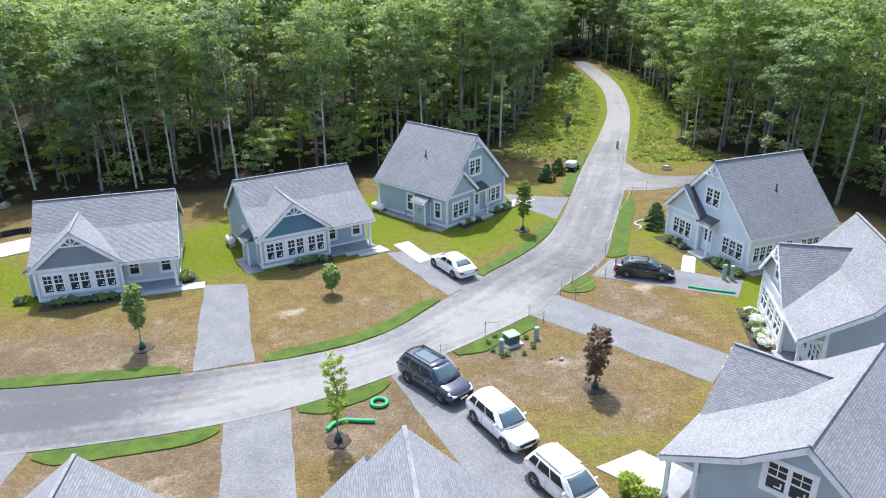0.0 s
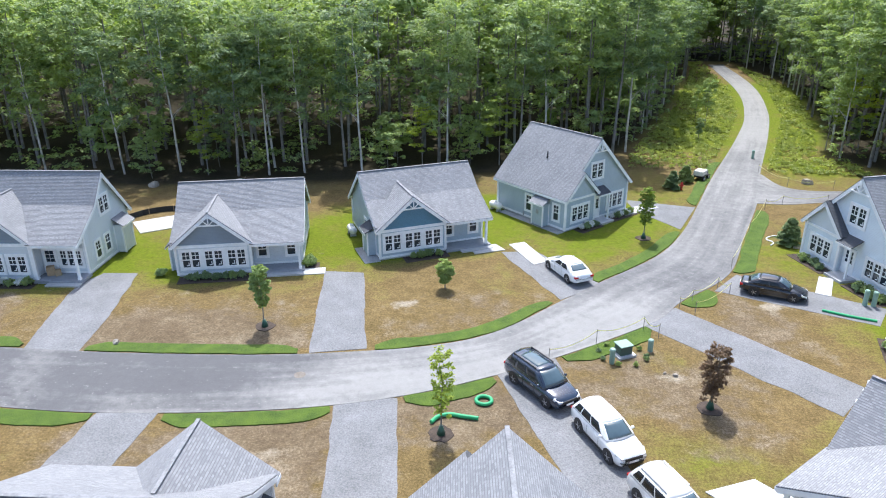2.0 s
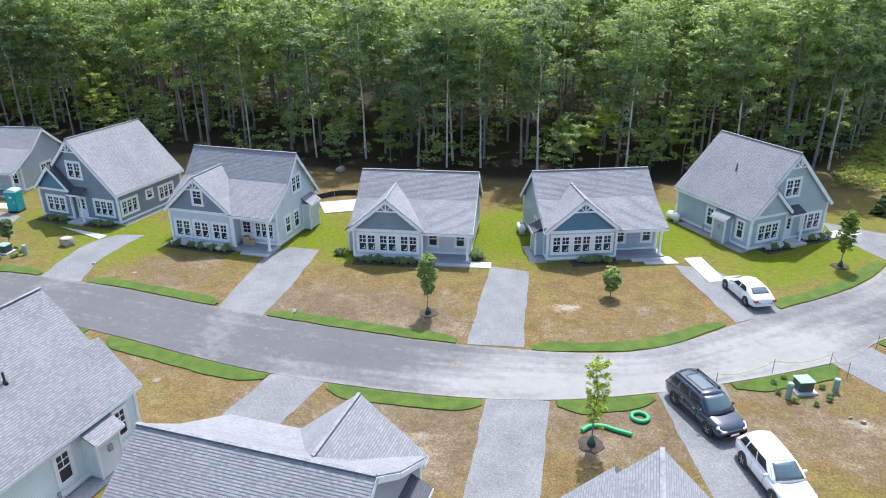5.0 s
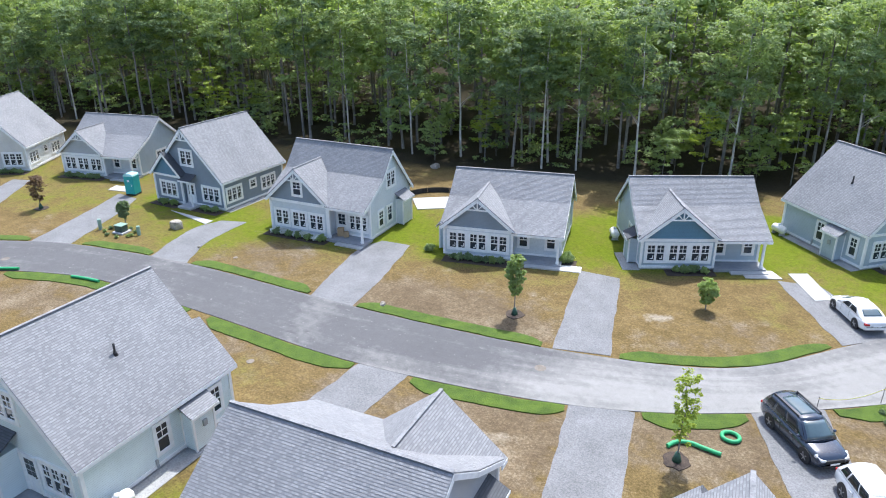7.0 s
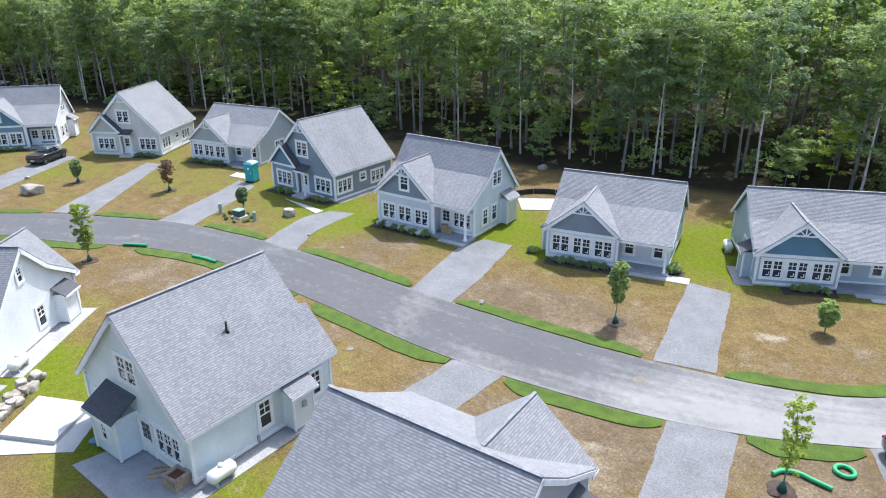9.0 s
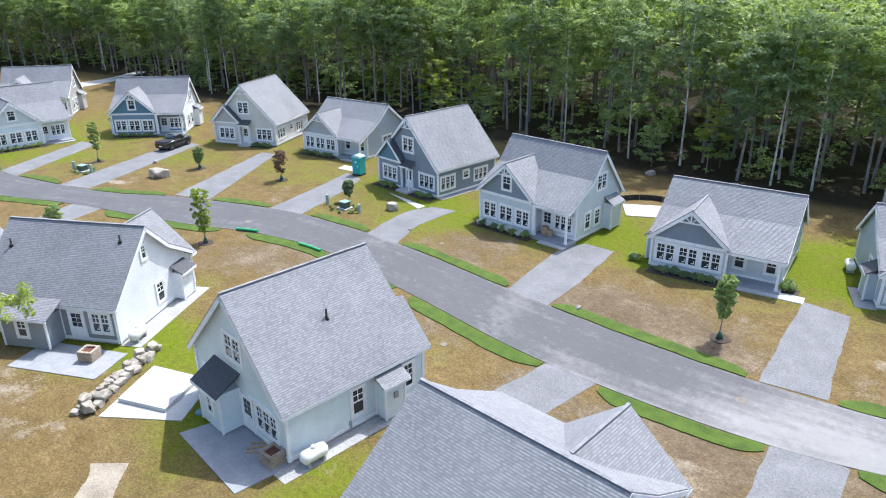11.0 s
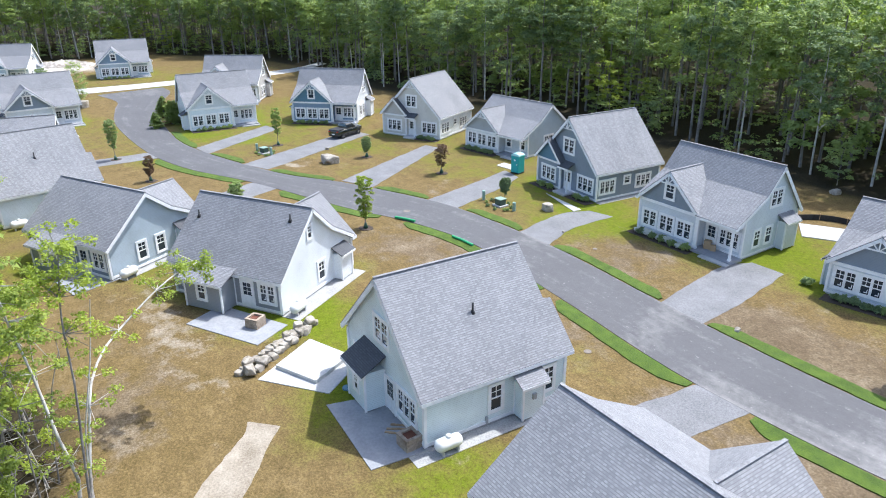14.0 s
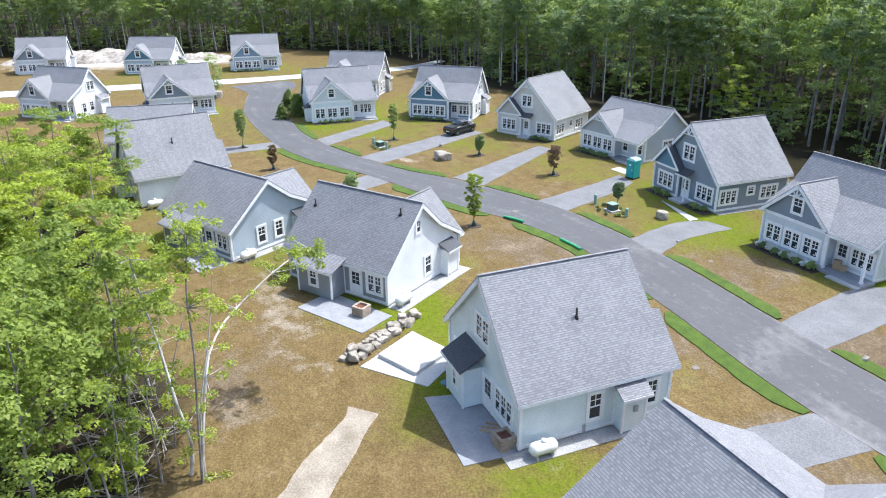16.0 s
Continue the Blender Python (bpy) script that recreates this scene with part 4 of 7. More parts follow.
    boards(e, "frieze", [((0, -0.03, he - 0.05), (sw, -0.03, he - 0.05))], 0.1, 0.2)
    boards(e, "skirt_board", [((0, -0.02, 0.34), (sw, -0.02, 0.34)), ((sw, sd - 0.02, 0.34), (W, sd - 0.02, 0.34)), ((-0.02, 0, 0.34), (-0.02, D, 0.34)), ((W + 0.02, sd, 0.34), (W + 0.02, D, 0.34)), ((0, D + 0.02, 0.34), (W, D + 0.02, 0.34))], 0.04, 0.2)
    for cx, cy in ((0, 0), (sw, 0), (W, sd), (0, D), (W, D)):
        corner_board(e, cx, cy, 0.14, he - 0.15)
    gable_bracket(e, rx, f - 0.06, hr - 0.22, (sl + sr) / 2)
    # door under a little roof beside the lower gable
    small_roof(e, sw + 0.05, sw + 1.75, sd - 1.0, sd, 3.35, 2.85, ROOF_DARK, (0, 1))
    bm = bmesh.new()
    box(bm, sw + 1.55, sw + 1.69, sd - 0.95, sd - 0.81, 0.2, 2.75)
    part("post", bm, WHITE, e)
    bm = bmesh.new()
    box(bm, sw + 0.1, sw + 1.9, sd - 1.5, sd, -0.1, 0.2)
    part("step", bm, CONCRETE, e, "pale concrete step")
    door(e, sw + 0.75, sd - 0.03, 0.2, 0)
    window(e, ms, -0.03, 0.8, 0, 3, 0.7, 1.4)
    window(e, W - 1.75, sd - 0.03, 0.8, 0, 3, 0.7, 1.4)
    window(e, rx, sd - 0.03, 4.25, 0, 2, 0.75, 1.45)
    # side with the small bay
    bay(e, -0.8, 0, 2.1, 3.5, 2.25, side)
    small_roof(e, -1.05, 0.0, 1.85, 3.75, 2.85, 2.3, ROOF, (1, 0))
    bm = bmesh.new()
    box(bm, -0.92, -0.8, 2.65, 2.9, 1.3, 1.65)
    part("meter_box", bm, STEEL, e, "grey electric meter box")
    bm = bmesh.new()
    box(bm, -0.12, 0.0, 5.3, 5.42, 0.2, 0.62)
    part("hose_tap", bm, STEEL, e)
    window(e, -0.03, 1.15, 0.85, -90, 1, 0.72, 1.5)
    window(e, -0.03, 4.75, 0.85, -90, 1, 0.78, 1.55)
    # other side
    window(e, W + 0.03, sd + 1.4, 0.85, 90, 3, 0.6, 1.3)
    window(e, W + 0.03, 4.6, 1.5, 90, 1, 0.75, 0.75)
    window(e, W + 0.03, 6.9, 0.9, 90, 3, 0.6, 1.2)
    # back
    bay(e, W * 0.48, W * 0.72, D, D + 1.25, 2.5, side)
    small_roof(e, W * 0.45, W * 0.75, D, D + 1.55, 3.45, 2.55, ROOF_DARK, (0, -1))
    window(e, W * 0.6, D + 1.28, 1.0, 180, 1, 0.5, 1.0)
    door(e, W * 0.4, D + 0.03, 0.16, 180)
    window(e, W * 0.2, D + 0.03, 0.85, 180, 3, 0.6, 1.4)
    window(e, W * 0.86, D + 0.03, 0.85, 180, 1, 0.75, 1.4)
    window(e, rx, D + 0.03, 4.1, 180, 2, 0.75, 1.4)
    # plumbing vent
    bm = bmesh.new()
    vx = rx * 0.5 if vent < 0 else rx + (W - rx) * 0.5
    tube(bm, (vx, D * 0.52, prof(vx) - 0.2), (vx, D * 0.52, prof(vx) + 0.55), 0.06, 0.06, 10)
    tube(bm, (vx, D * 0.52, prof(vx) - 0.1), (vx, D * 0.52, prof(vx) + 0.12), 0.15, 0.07, 10)
    part("vent_pipe", bm, BLACK, e, "black vent pipe", True)
    return finish(e, label)


ROOF_CAP = speckled("ridge_shingles", (0.15, 0.152, 0.162), (0.31, 0.314, 0.326), 9.0, 2.0, 0.85, 0.3)
LOW = (9.72, 5.81, 5.36, 6.26, 5.42, 2.71, 2.68, -0.46, 9.48, 2.74)
TALL = (9.88, 6.19, 5.11, 7.58, 6.35, 3.25, 3.25, -0.42, 8.58, 3.11)
CAPE = (9.22, 3.92, 0.49, 4.56, 8.08, 3.10, 3.09, 3.18, 9.17)
GREYROOF = "house with grey shingle roof and "
cottage(-29.69, 46.51, 16.8, LOW, ("palegrey", "slate", "bluegrey"), "low blue-grey " + GREYROOF + "a slate front gable")
cottage(-14.56, 52.23, 30.2, LOW, ("bluegrey", "teal", "bluegrey"), "low blue-grey " + GREYROOF + "a teal front gable")
cottage(-46.58, 43.17, 7.3, TALL, ("palegrey", "slate", "palegrey"), "pale grey " + GREYROOF + "a windowed slate gable", True)
cottage(-81.27, 43.61, 16.6, LOW, ("palegrey", "grey", "bluegrey"), "low blue-grey " + GREYROOF + "a dark porch")
# white sides here face the sun, its brightness put into their paint
cottage(-107.17, 27.12, 53.1, TALL, ("blue", "teal", "white"), "teal blue " + GREYROOF + "sunlit white side walls", True)
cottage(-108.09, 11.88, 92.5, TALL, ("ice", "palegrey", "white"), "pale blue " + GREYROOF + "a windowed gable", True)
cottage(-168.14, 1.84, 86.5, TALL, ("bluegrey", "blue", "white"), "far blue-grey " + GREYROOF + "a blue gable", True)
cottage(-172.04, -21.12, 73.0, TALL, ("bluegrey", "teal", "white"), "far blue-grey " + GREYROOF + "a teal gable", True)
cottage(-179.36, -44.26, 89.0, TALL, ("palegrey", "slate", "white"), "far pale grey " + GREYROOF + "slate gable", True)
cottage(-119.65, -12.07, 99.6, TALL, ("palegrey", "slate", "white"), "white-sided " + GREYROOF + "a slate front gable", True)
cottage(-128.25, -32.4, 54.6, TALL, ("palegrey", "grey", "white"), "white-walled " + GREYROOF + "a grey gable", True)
# the shade on these two back walls is put into their darker paint
cottage(-50.70, 16.59, 219.3, LOW, ("stone", "palegrey", "white"), "white-sided " + GREYROOF + "a shade-darkened back wall", scale_h=1.1, vents=((1.0, 6.3), (9.0, 6.9)))
cottage(-62.22, 6.40, 215.5, LOW, ("slate", "bluegrey", "bluegrey"), "blue-grey " + GREYROOF + "a back patio", twin=True)
cottage(-11.67, 22.55, 186.9, LOW[:8] + (9.95, 2.7), ("grey", "grey", "grey"), "grey-walled " + GREYROOF + "a broad front gable")
cottage(17.05, 32.57, -133.8, LOW, ("palegrey", "palegrey", "bluegrey"), "blue-grey " + GREYROOF + "a corner porch", side_upper=True)
cottage(22.73, 44.65, -101.7, TALL, ("white", "bluegrey", "grey"), "white and grey " + GREYROOF + "corner porch", True)
cottage(-102.17, -4.61, 265.1, LOW, ("palegrey", "grey", "palegrey"), "pale grey " + GREYROOF + "a low ridge")
cottage(-130.5, 16.97, 62.3, TALL, ("beige", "taupe", "taupe"), "taupe " + GREYROOF + "a side bay", True)
cape(0.57, 61.24, 47.6, CAPE, ("bluegrey", "bluegrey", "bluegrey"), "steep blue-grey " + GREYROOF + "twin front gables")
cape(20.45, 59.18, -68.2, CAPE, ("ice", "palegrey", "ice"), "steep pale blue " + GREYROOF + "a grey gable", vent=1)
cape(-27.63, 21.21, 184.9, CAPE, ("mint", "mint", "mint"), "steep pale mint " + GREYROOF + "a back patio")
cape(-63.54, 43.24, 3.5, CAPE, ("slate", "teal", "slate"), "steep slate-blue " + GREYROOF + "a teal gable")
cape(-93.5, 36.63, 32.2, CAPE, ("beige", "taupe", "white"), "steep beige " + GREYROOF + "sunlit white side walls")
cape(-76.53, -1.09, 196.9, CAPE, ("ice", "ice", "ice"), "steep pale blue " + GREYROOF + "a plain back")
cape(-5.90, 20.05, 189.0, (9.22, 6.3, 0.49, 4.56, 8.08, 3.10, 3.09, 3.18, 9.17), ("grey", "grey", "grey"), "steep grey " + GREYROOF + "pointed gable", True)

# ---- foliage ----


def foliage(name, dark, light, kin_tint=(1.12, 1.08, 0.55), glow=(1.0, 1.0, 0.5)):
    m, nt, lk, b = nodes_of(name)
    geo = nt.new("ShaderNodeNewGeometry")
    ob = nt.new("ShaderNodeObjectInfo")
    f = math_node(nt, lk, "ADD", math_node(nt, lk, "MULTIPLY", geo.outputs["Random Per Island"], 0.55), math_node(nt, lk, "MULTIPLY", ob.outputs["Random"], 0.25))
    f = math_node(nt, lk, "ADD", f, math_node(nt, lk, "MULTIPLY", noise_node(nt, lk, geo.outputs["Position"], 0.12, 3), 0.35))
    col = ramp_node(nt, lk, f, [(0.1, dark), (1.0, light)])
    kin = math_node(nt, lk, "ADD", math_node(nt, lk, "MULTIPLY", noise_node(nt, lk, geo.outputs["Position"], 0.16, 2), 0.7), math_node(nt, lk, "MULTIPLY", ob.outputs["Random"], 0.5))
    warm = tuple(c * k for c, k in zip(light, kin_tint))
    col = mix_node(nt, lk, col, warm, ramp_node(nt, lk, kin, [(0.5, (0, 0, 0)), (0.95, (0.75, 0.75, 0.75))]))
    lk.new(col, b.inputs["Base Color"])
    b.inputs["Roughness"].default_value = 0.55
    b.inputs["Specular IOR Level"].default_value = 0.3
    tr = nt.new("ShaderNodeBsdfTranslucent")
    lk.new(mix_node(nt, lk, col, glow, 1.0, "MULTIPLY"), tr.inputs[0])
    mx = nt.new("ShaderNodeMixShader")
    mx.inputs[0].default_value = 0.48
    lk.new(b.outputs[0], mx.inputs[1])
    lk.new(tr.outputs[0], mx.inputs[2])
    lk.new(mx.outputs[0], nt["Material Output"].inputs[0])
    return m


LEAF = foliage("broad_leaves", (0.12, 0.185, 0.1), (0.37, 0.48, 0.24))
LEAF_BRIGHT = foliage("young_leaves", (0.15, 0.225, 0.045), (0.42, 0.51, 0.11))
NEEDLE = foliage("dark_needles", (0.1, 0.155, 0.075), (0.28, 0.37, 0.16))
COPPER = foliage("copper_leaves", (0.1, 0.062, 0.042), (0.26, 0.175, 0.115), (1.0, 1.05, 0.95), (1.0, 0.95, 0.75))


def leaf_cards(rng, centres, radii, per, size, flat=0.35, top=0.5):
    """Small three-cornered leaf sprays strewn over clumps, each one its own island. top: the share that is laid on a clump's upper side."""
    C = np.repeat(np.asarray(centres), per, 0)
    Rr = np.repeat(np.asarray(radii), per, 0)
    n = len(C)
    d = rng.normal(size=(n, 3))
    d /= np.linalg.norm(d, axis=1)[:, None]
    d[:, 2] = np.where(rng.random(n) < top, np.abs(d[:, 2]), d[:, 2])
    p = C + d * Rr * (0.5 + 0.6 * rng.random((n, 1)))
    nrm = d * 0.6 + rng.normal(size=(n, 3)) * 0.5
    nrm[:, 2] = np.abs(nrm[:, 2]) + flat
    nrm /= np.linalg.norm(nrm, axis=1)[:, None]
    u = np.cross(nrm, rng.normal(size=(n, 3)))
    u /= np.linalg.norm(u, axis=1)[:, None]
    v = np.cross(nrm, u)
    s = size * (0.6 + 0.8 * rng.random((n, 1)))
    k = 0.55 + 0.35 * rng.random((n, 1))
    V = np.stack([p - u * s, p + u * s * 0.8 - v * s * k, p + u * s * 0.5 + v * s * k], 1)
    return V.reshape(-1, 3), np.arange(3 * n).reshape(n, 3)


def trunk_mesh(bm, rng, h, r, lean=0.0, limbs=(), bend=0.15):
    pts = [Vector((0, 0, -0.3))]
    k = 6
    off = Vector((lean, 0, 0))
    for i in range(1, k + 1):
        f = i / k
        pts.append(Vector((rng.normal() * bend * f, rng.normal() * bend * f, h * f)) + off * h * f)
    for i in range(k):
        tube(bm, pts[i], pts[i + 1], r * (1 - 0.8 * i / k), r * (1 - 0.8 * (i + 1) / k), 7, False)
    tips = []
    for f, ln, a, up in limbs:
        j = min(int(f * k), k - 1)
        s = pts[j].lerp(pts[j + 1], f * k - j)
        e = s + Vector((math.cos(a) * ln, math.sin(a) * ln, up * ln))
        m = s.lerp(e, 0.5) + Vector((0, 0, 0.12 * ln))
        tube(bm, s, m, r * 0.32 * (1.1 - f), r * 0.2 * (1.1 - f), 5, False)
        tube(bm, m, e, r * 0.2 * (1.1 - f), r * 0.06, 5, False)
        tips.append(e)
    return tips


def broadleaf(seed, h, base, rad, per=44, clumps=68, size=0.23, leaf=None, bark=None, trunk_r=0.2, name="tree", spread=0.25, shelf=0.0):
    """A tree of height h whose crown starts at base; returned at the origin. shelf: how far its boughs spread into flat tiers."""
    rng = np.random.default_rng(seed)
    e = new(name)
    bm = bmesh.new()
    limbs = [(rng.uniform(base / h * 0.8, 0.92), rng.uniform(0.5, 0.95) * rad, rng.uniform(0, 6.28), rng.uniform(0.3, 0.9)) for _ in range(11)]
    tips = trunk_mesh(bm, rng, h * 0.9, trunk_r, rng.normal() * 0.012, limbs, 0.12)
    part("trunk", bm, bark or BARK, e, smooth=True)
    C, S = [], []
    for i in range(clumps):
        f = rng.random() ** (0.8 - 0.25 * shelf)
        z = base + (h - base) * f
        env = rad * (0.35 + 0.75 * math.sin(math.pi * min(1, 0.12 + 0.86 * (1 - f)) ** 0.9))
        a, q = rng.uniform(0, 6.28), rng.random() ** (0.5 - 0.15 * shelf)
        C.append((env * q * math.cos(a), env * q * math.sin(a), z - shelf * 0.3 * env * q * q))
        wide = rng.uniform(0.6, 1.2) * rad * spread * (1 + 0.35 * shelf)
        S.append((wide, wide * rng.uniform(0.8, 1.2), rng.uniform(0.5, 0.9) * rad * spread * (0.75 - 0.35 * shelf)))
    for tip in tips:
        C.append(tuple(tip))
        S.append((rad * 0.25, rad * 0.25, rad * 0.17))
    V, F = leaf_cards(rng, C, S, per, size, 0.35 + 0.4 * shelf, 0.5 + 0.35 * shelf)
    part_of("crown", raw_mesh("crown", V, F), leaf or LEAF, e)
    return e


def conifer(seed, h, rad, per=26, size=0.3, name="tree", leaf=None):
    rng = np.random.default_rng(seed)
    e = new(name)
    bm = bmesh.new()
    trunk_mesh(bm, rng, h * 0.97, 0.19, 0, (), 0.05)
    part("trunk", bm, BARK, e, smooth=True)
    C, S = [], []
    z = h * 0.18
    while z < h:
        f = 1 - (z - h * 0.18) / (h * 0.82)
        L = rad * f ** 0.85 + 0.15
        for k in range(6):
            a = rng.uniform(0, 6.28)
            for q in (0.35, 0.7, 1.0):
                C.append((L * q * math.cos(a), L * q * math.sin(a), z - L * q * 0.25 + rng.normal() * 0.08))
                S.append((0.28 * L + 0.12, 0.28 * L + 0.12, 0.12))
        z += (0.34 + 0.5 * f) * min(1.0, 0.12 + h / 12)
    V, F = leaf_cards(rng, C, S, max(8, int(per * 0.8)), size, 0.9, 0.8)
    part_of("crown", raw_mesh("crown", V, F), leaf or NEEDLE, e)
    return e


# kinds of forest tree, each built once
KINDS = [broadleaf(1, 18, 6.5, 3.9, 86, 62, 0.172, shelf=0.45), broadleaf(2, 19.5, 8.0, 3.6, 86, 60, 0.172, shelf=0.35), broadleaf(3, 16.5, 5.0, 3.9, 90, 60, 0.168, shelf=0.5), broadleaf(4, 20.5, 9.0, 3.8, 86, 62, 0.172, shelf=0.3),
         broadleaf(5, 9, 2.2, 2.0, 60, 28, 0.13, leaf=LEAF_BRIGHT, trunk_r=0.08, shelf=0.8), broadleaf(6, 18.5, 8.0, 3.2, 84, 58, 0.162, bark=BIRCH, trunk_r=0.15, shelf=0.3),
         conifer(7, 17, 3.0, 44, 0.2), broadleaf(9, 6.0, 1.0, 1.8, 55, 24, 0.13, trunk_r=0.06, shelf=0.6)]
LABELS = ["tall leafy forest tree with a bare lower trunk"] * 4 + ["bright green young forest tree", "pale-barked forest tree with a leafy top", "dark green forest conifer", "low leafy undergrowth tree at the wood's edge"]
WEIGHT = [5, 5, 4, 5, 4, 7, 0.25, 3]
rng = np.random.default_rng(11)


def scatter(lo, hi, gap, keep, tries):
    """Places lo to hi metres outside the clearing, gap metres apart."""
    P = np.stack([rng.uniform(-300, 80, tries), rng.uniform(-110, 215, tries)], 1)
    d = edge_distance(P[:, 0], P[:, 1])
    P = P[(d > lo) & (d < hi)]
    P = P[keep(P[:, 0], P[:, 1])]
    out = np.empty((0, 2))
    for p in P:
        if len(out) == 0 or np.min(np.hypot(*(out - p).T)) > gap:
            out = np.vstack([out, p])
    return out


NORTH = lambda X, Y: (Y > 40 + 0.0 * X) | (X < -175) & (Y > -105) | (X > 36) & (Y > 52)
first = scatter(0.2, 6.5, 3.0, NORTH, 60000)
first = first[np.argsort(edge_distance(first[:, 0], first[:, 1]))][:195]
used = [False] * len(KINDS)
for x, y in first:
    k = rng.choice(len(KINDS), p=np.array(WEIGHT) / sum(WEIGHT))
    s = rng.uniform(0.82, 1.12)
    m = pose(x, y, float(ground_height(x, y)) - 0.1, rng.normal() * 1.5, rng.normal() * 1.5, rng.uniform(0, 360)) @ Matrix.Diagonal((s, s, s * rng.uniform(0.95, 1.08), 1))
    if used[k]:
        ob = copy_thing(KINDS[k], Matrix.Identity(4))
    else:
        ob, used[k] = KINDS[k], True
    ob.matrix_world = m
    tagged(ob, LABELS[k], "tree", "trees at the forest edge")
deep = scatter(2.5, 60, 3.2, NORTH, 26000)
deep = deep[[np.min(np.hypot(*(first - p).T)) > 2.2 for p in deep]]
deep = deep[np.argsort(edge_distance(deep[:, 0], deep[:, 1]) + 0.0)]


def far_woods(places, clumps, per, size, label):
    """The woods behind: crowns and trunks in one sheet of stuff."""
    V, F, n = [], [], 0
    bm = bmesh.new()
    for x, y in places:
        z0 = float(ground_height(x, y))
        small = edge_distance(x, y) < 12 and rng.random() < 0.3
        h, r = (rng.uniform(5, 10), rng.uniform(1.6, 2.4)) if small else (rng.uniform(16, 23), rng.uniform(2.6, 3.8))
        tube(bm, (x, y, z0 - 0.2), (x + rng.normal() * 0.3, y + rng.normal() * 0.3, z0 + h * 0.8), 0.2, 0.08, 5, False)
        C, S = [], []
        for _ in range(clumps):
            f = rng.random() ** 0.6
            q, a = rng.random() ** 0.4, rng.uniform(0, 6.28)
            env = r * (0.35 + 0.75 * math.sin(math.pi * min(1, 0.12 + 0.86 * (1 - f))))
            C.append((x + env * q * math.cos(a), y + env * q * math.sin(a), z0 + h * (0.3 + 0.7 * f) - 0.3 * env * q * q))
            S.append((r * 0.34, r * 0.34, r * 0.22))
        v, f = leaf_cards(rng, C, S, per, size, 0.7, 0.8)
        V.append(v)
        F.append(f + n)
        n += len(v)
    tagged(part_of("woods", raw_mesh("woods", np.concatenate(V), np.concatenate(F)), LEAF), label, "woods", kind="stuff")
    tagged(part("woods_trunks", bm, BARK), "trunks in the woods behind the forest edge", "woods", kind="stuff")


far_woods(deep[:360], 26, 44, 0.27, "dense green woods behind the forest edge")
far_woods(deep[360:850], 24, 20, 0.46, "deep green woods farther from the forest edge")
back = scatter(24, 95, 4.4, NORTH, 16000)
back = back[[np.min(np.hypot(*(deep[:850] - p).T)) > 3.0 for p in back]]


hill = np.stack([rng.uniform(5, 75, 400), rng.uniform(182, 215, 400)], 1)
back = np.concatenate([back[:900], hill[:170]])


def back_woods(places):
    """The hillside woods far behind, in coarse clumps of leaves."""
    V, F, n = [], [], 0
    for x, y in places:
        h, r, z0 = rng.uniform(16, 23), rng.uniform(3, 4.2), float(ground_height(x, y))
        C = [(x + r * 0.8 * rng.normal() * 0.5, y + r * 0.8 * rng.normal() * 0.5, z0 + h * (0.3 + 0.7 * rng.random() ** 0.6)) for _ in range(15)]
        v, f = leaf_cards(rng, C, [(r * 0.42, r * 0.42, r * 0.24)] * 15, 15, 0.55, 0.7, 0.8)
        V.append(v)
        F.append(f + n)
        n += len(v)
    tagged(part_of("woods", raw_mesh("woods", np.concatenate(V), np.concatenate(F)), LEAF), "green woods on the rising ground far behind", "woods", kind="stuff")


back_woods(back)


def undergrowth(places):
    """Low bushes and saplings between the trunks of the forest edge."""
    V, F, n = [], [], 0
    for x, y in places:
        h, z0 = rng.uniform(1.0, 5.5), float(ground_height(x, y))
        C = [(x + rng.normal() * 0.7, y + rng.normal() * 0.7, z0 + 0.3 + h * rng.random()) for _ in range(9)]
        v, f = leaf_cards(rng, C, [(0.7, 0.7, 0.25)] * 9, 20, 0.18, 0.7, 0.8)
        V.append(v)
        F.append(f + n)
        n += len(v)
    tagged(part_of("undergrowth", raw_mesh("undergrowth", np.concatenate(V), np.concatenate(F)), LEAF), "leafy undergrowth between the trunks of the wood", "undergrowth", kind="stuff")


undergrowth(np.concatenate([scatter(0.3, 13, 2.3, NORTH, 9000)[:560], scatter(12, 40, 2.6, NORTH, 14000)[:700]]))
NEAR = [broadleaf(21, 12, 2.0, 2.6, 98, 56, 0.108, LEAF_BRIGHT, trunk_r=0.12, shelf=0.5), broadleaf(22, 10, 1.8, 2.2, 92, 50, 0.104, LEAF_BRIGHT, BIRCH, 0.09, shelf=0.5), broadleaf(23, 13, 3.5, 2.5, 96, 54, 0.108, LEAF_BRIGHT, trunk_r=0.13, shelf=0.5),
        conifer(24, 12.5, 2.5, 60, 0.13, leaf=LEAF_BRIGHT), broadleaf(25, 5.5, 0.5, 1.6, 110, 26, 0.095, LEAF_BRIGHT, trunk_r=0.05)]
NEAR_LABELS = ["bright leafy young tree in the near wood", "slender pale-barked tree in the near wood", "leafy tree in the near wood", "soft green pine in the near wood", "low leafy sapling at the near wood's edge"]
P = np.stack([rng.uniform(-92, -24, 5000), rng.uniform(-48, -3, 5000)], 1)
d = edge_distance(P[:, 0], P[:, 1])
P = P[(d > np.where(P[:, 0] > -46, 1.4, -0.9)) & (d < 20) & (np.hypot(P[:, 0], P[:, 1]) > 26)]
near = []
for p in P:
    if all(math.hypot(p[0] - q[0], p[1] - q[1]) > 2.2 for q in near):
        near.append(p)
seen = [False] * len(NEAR)
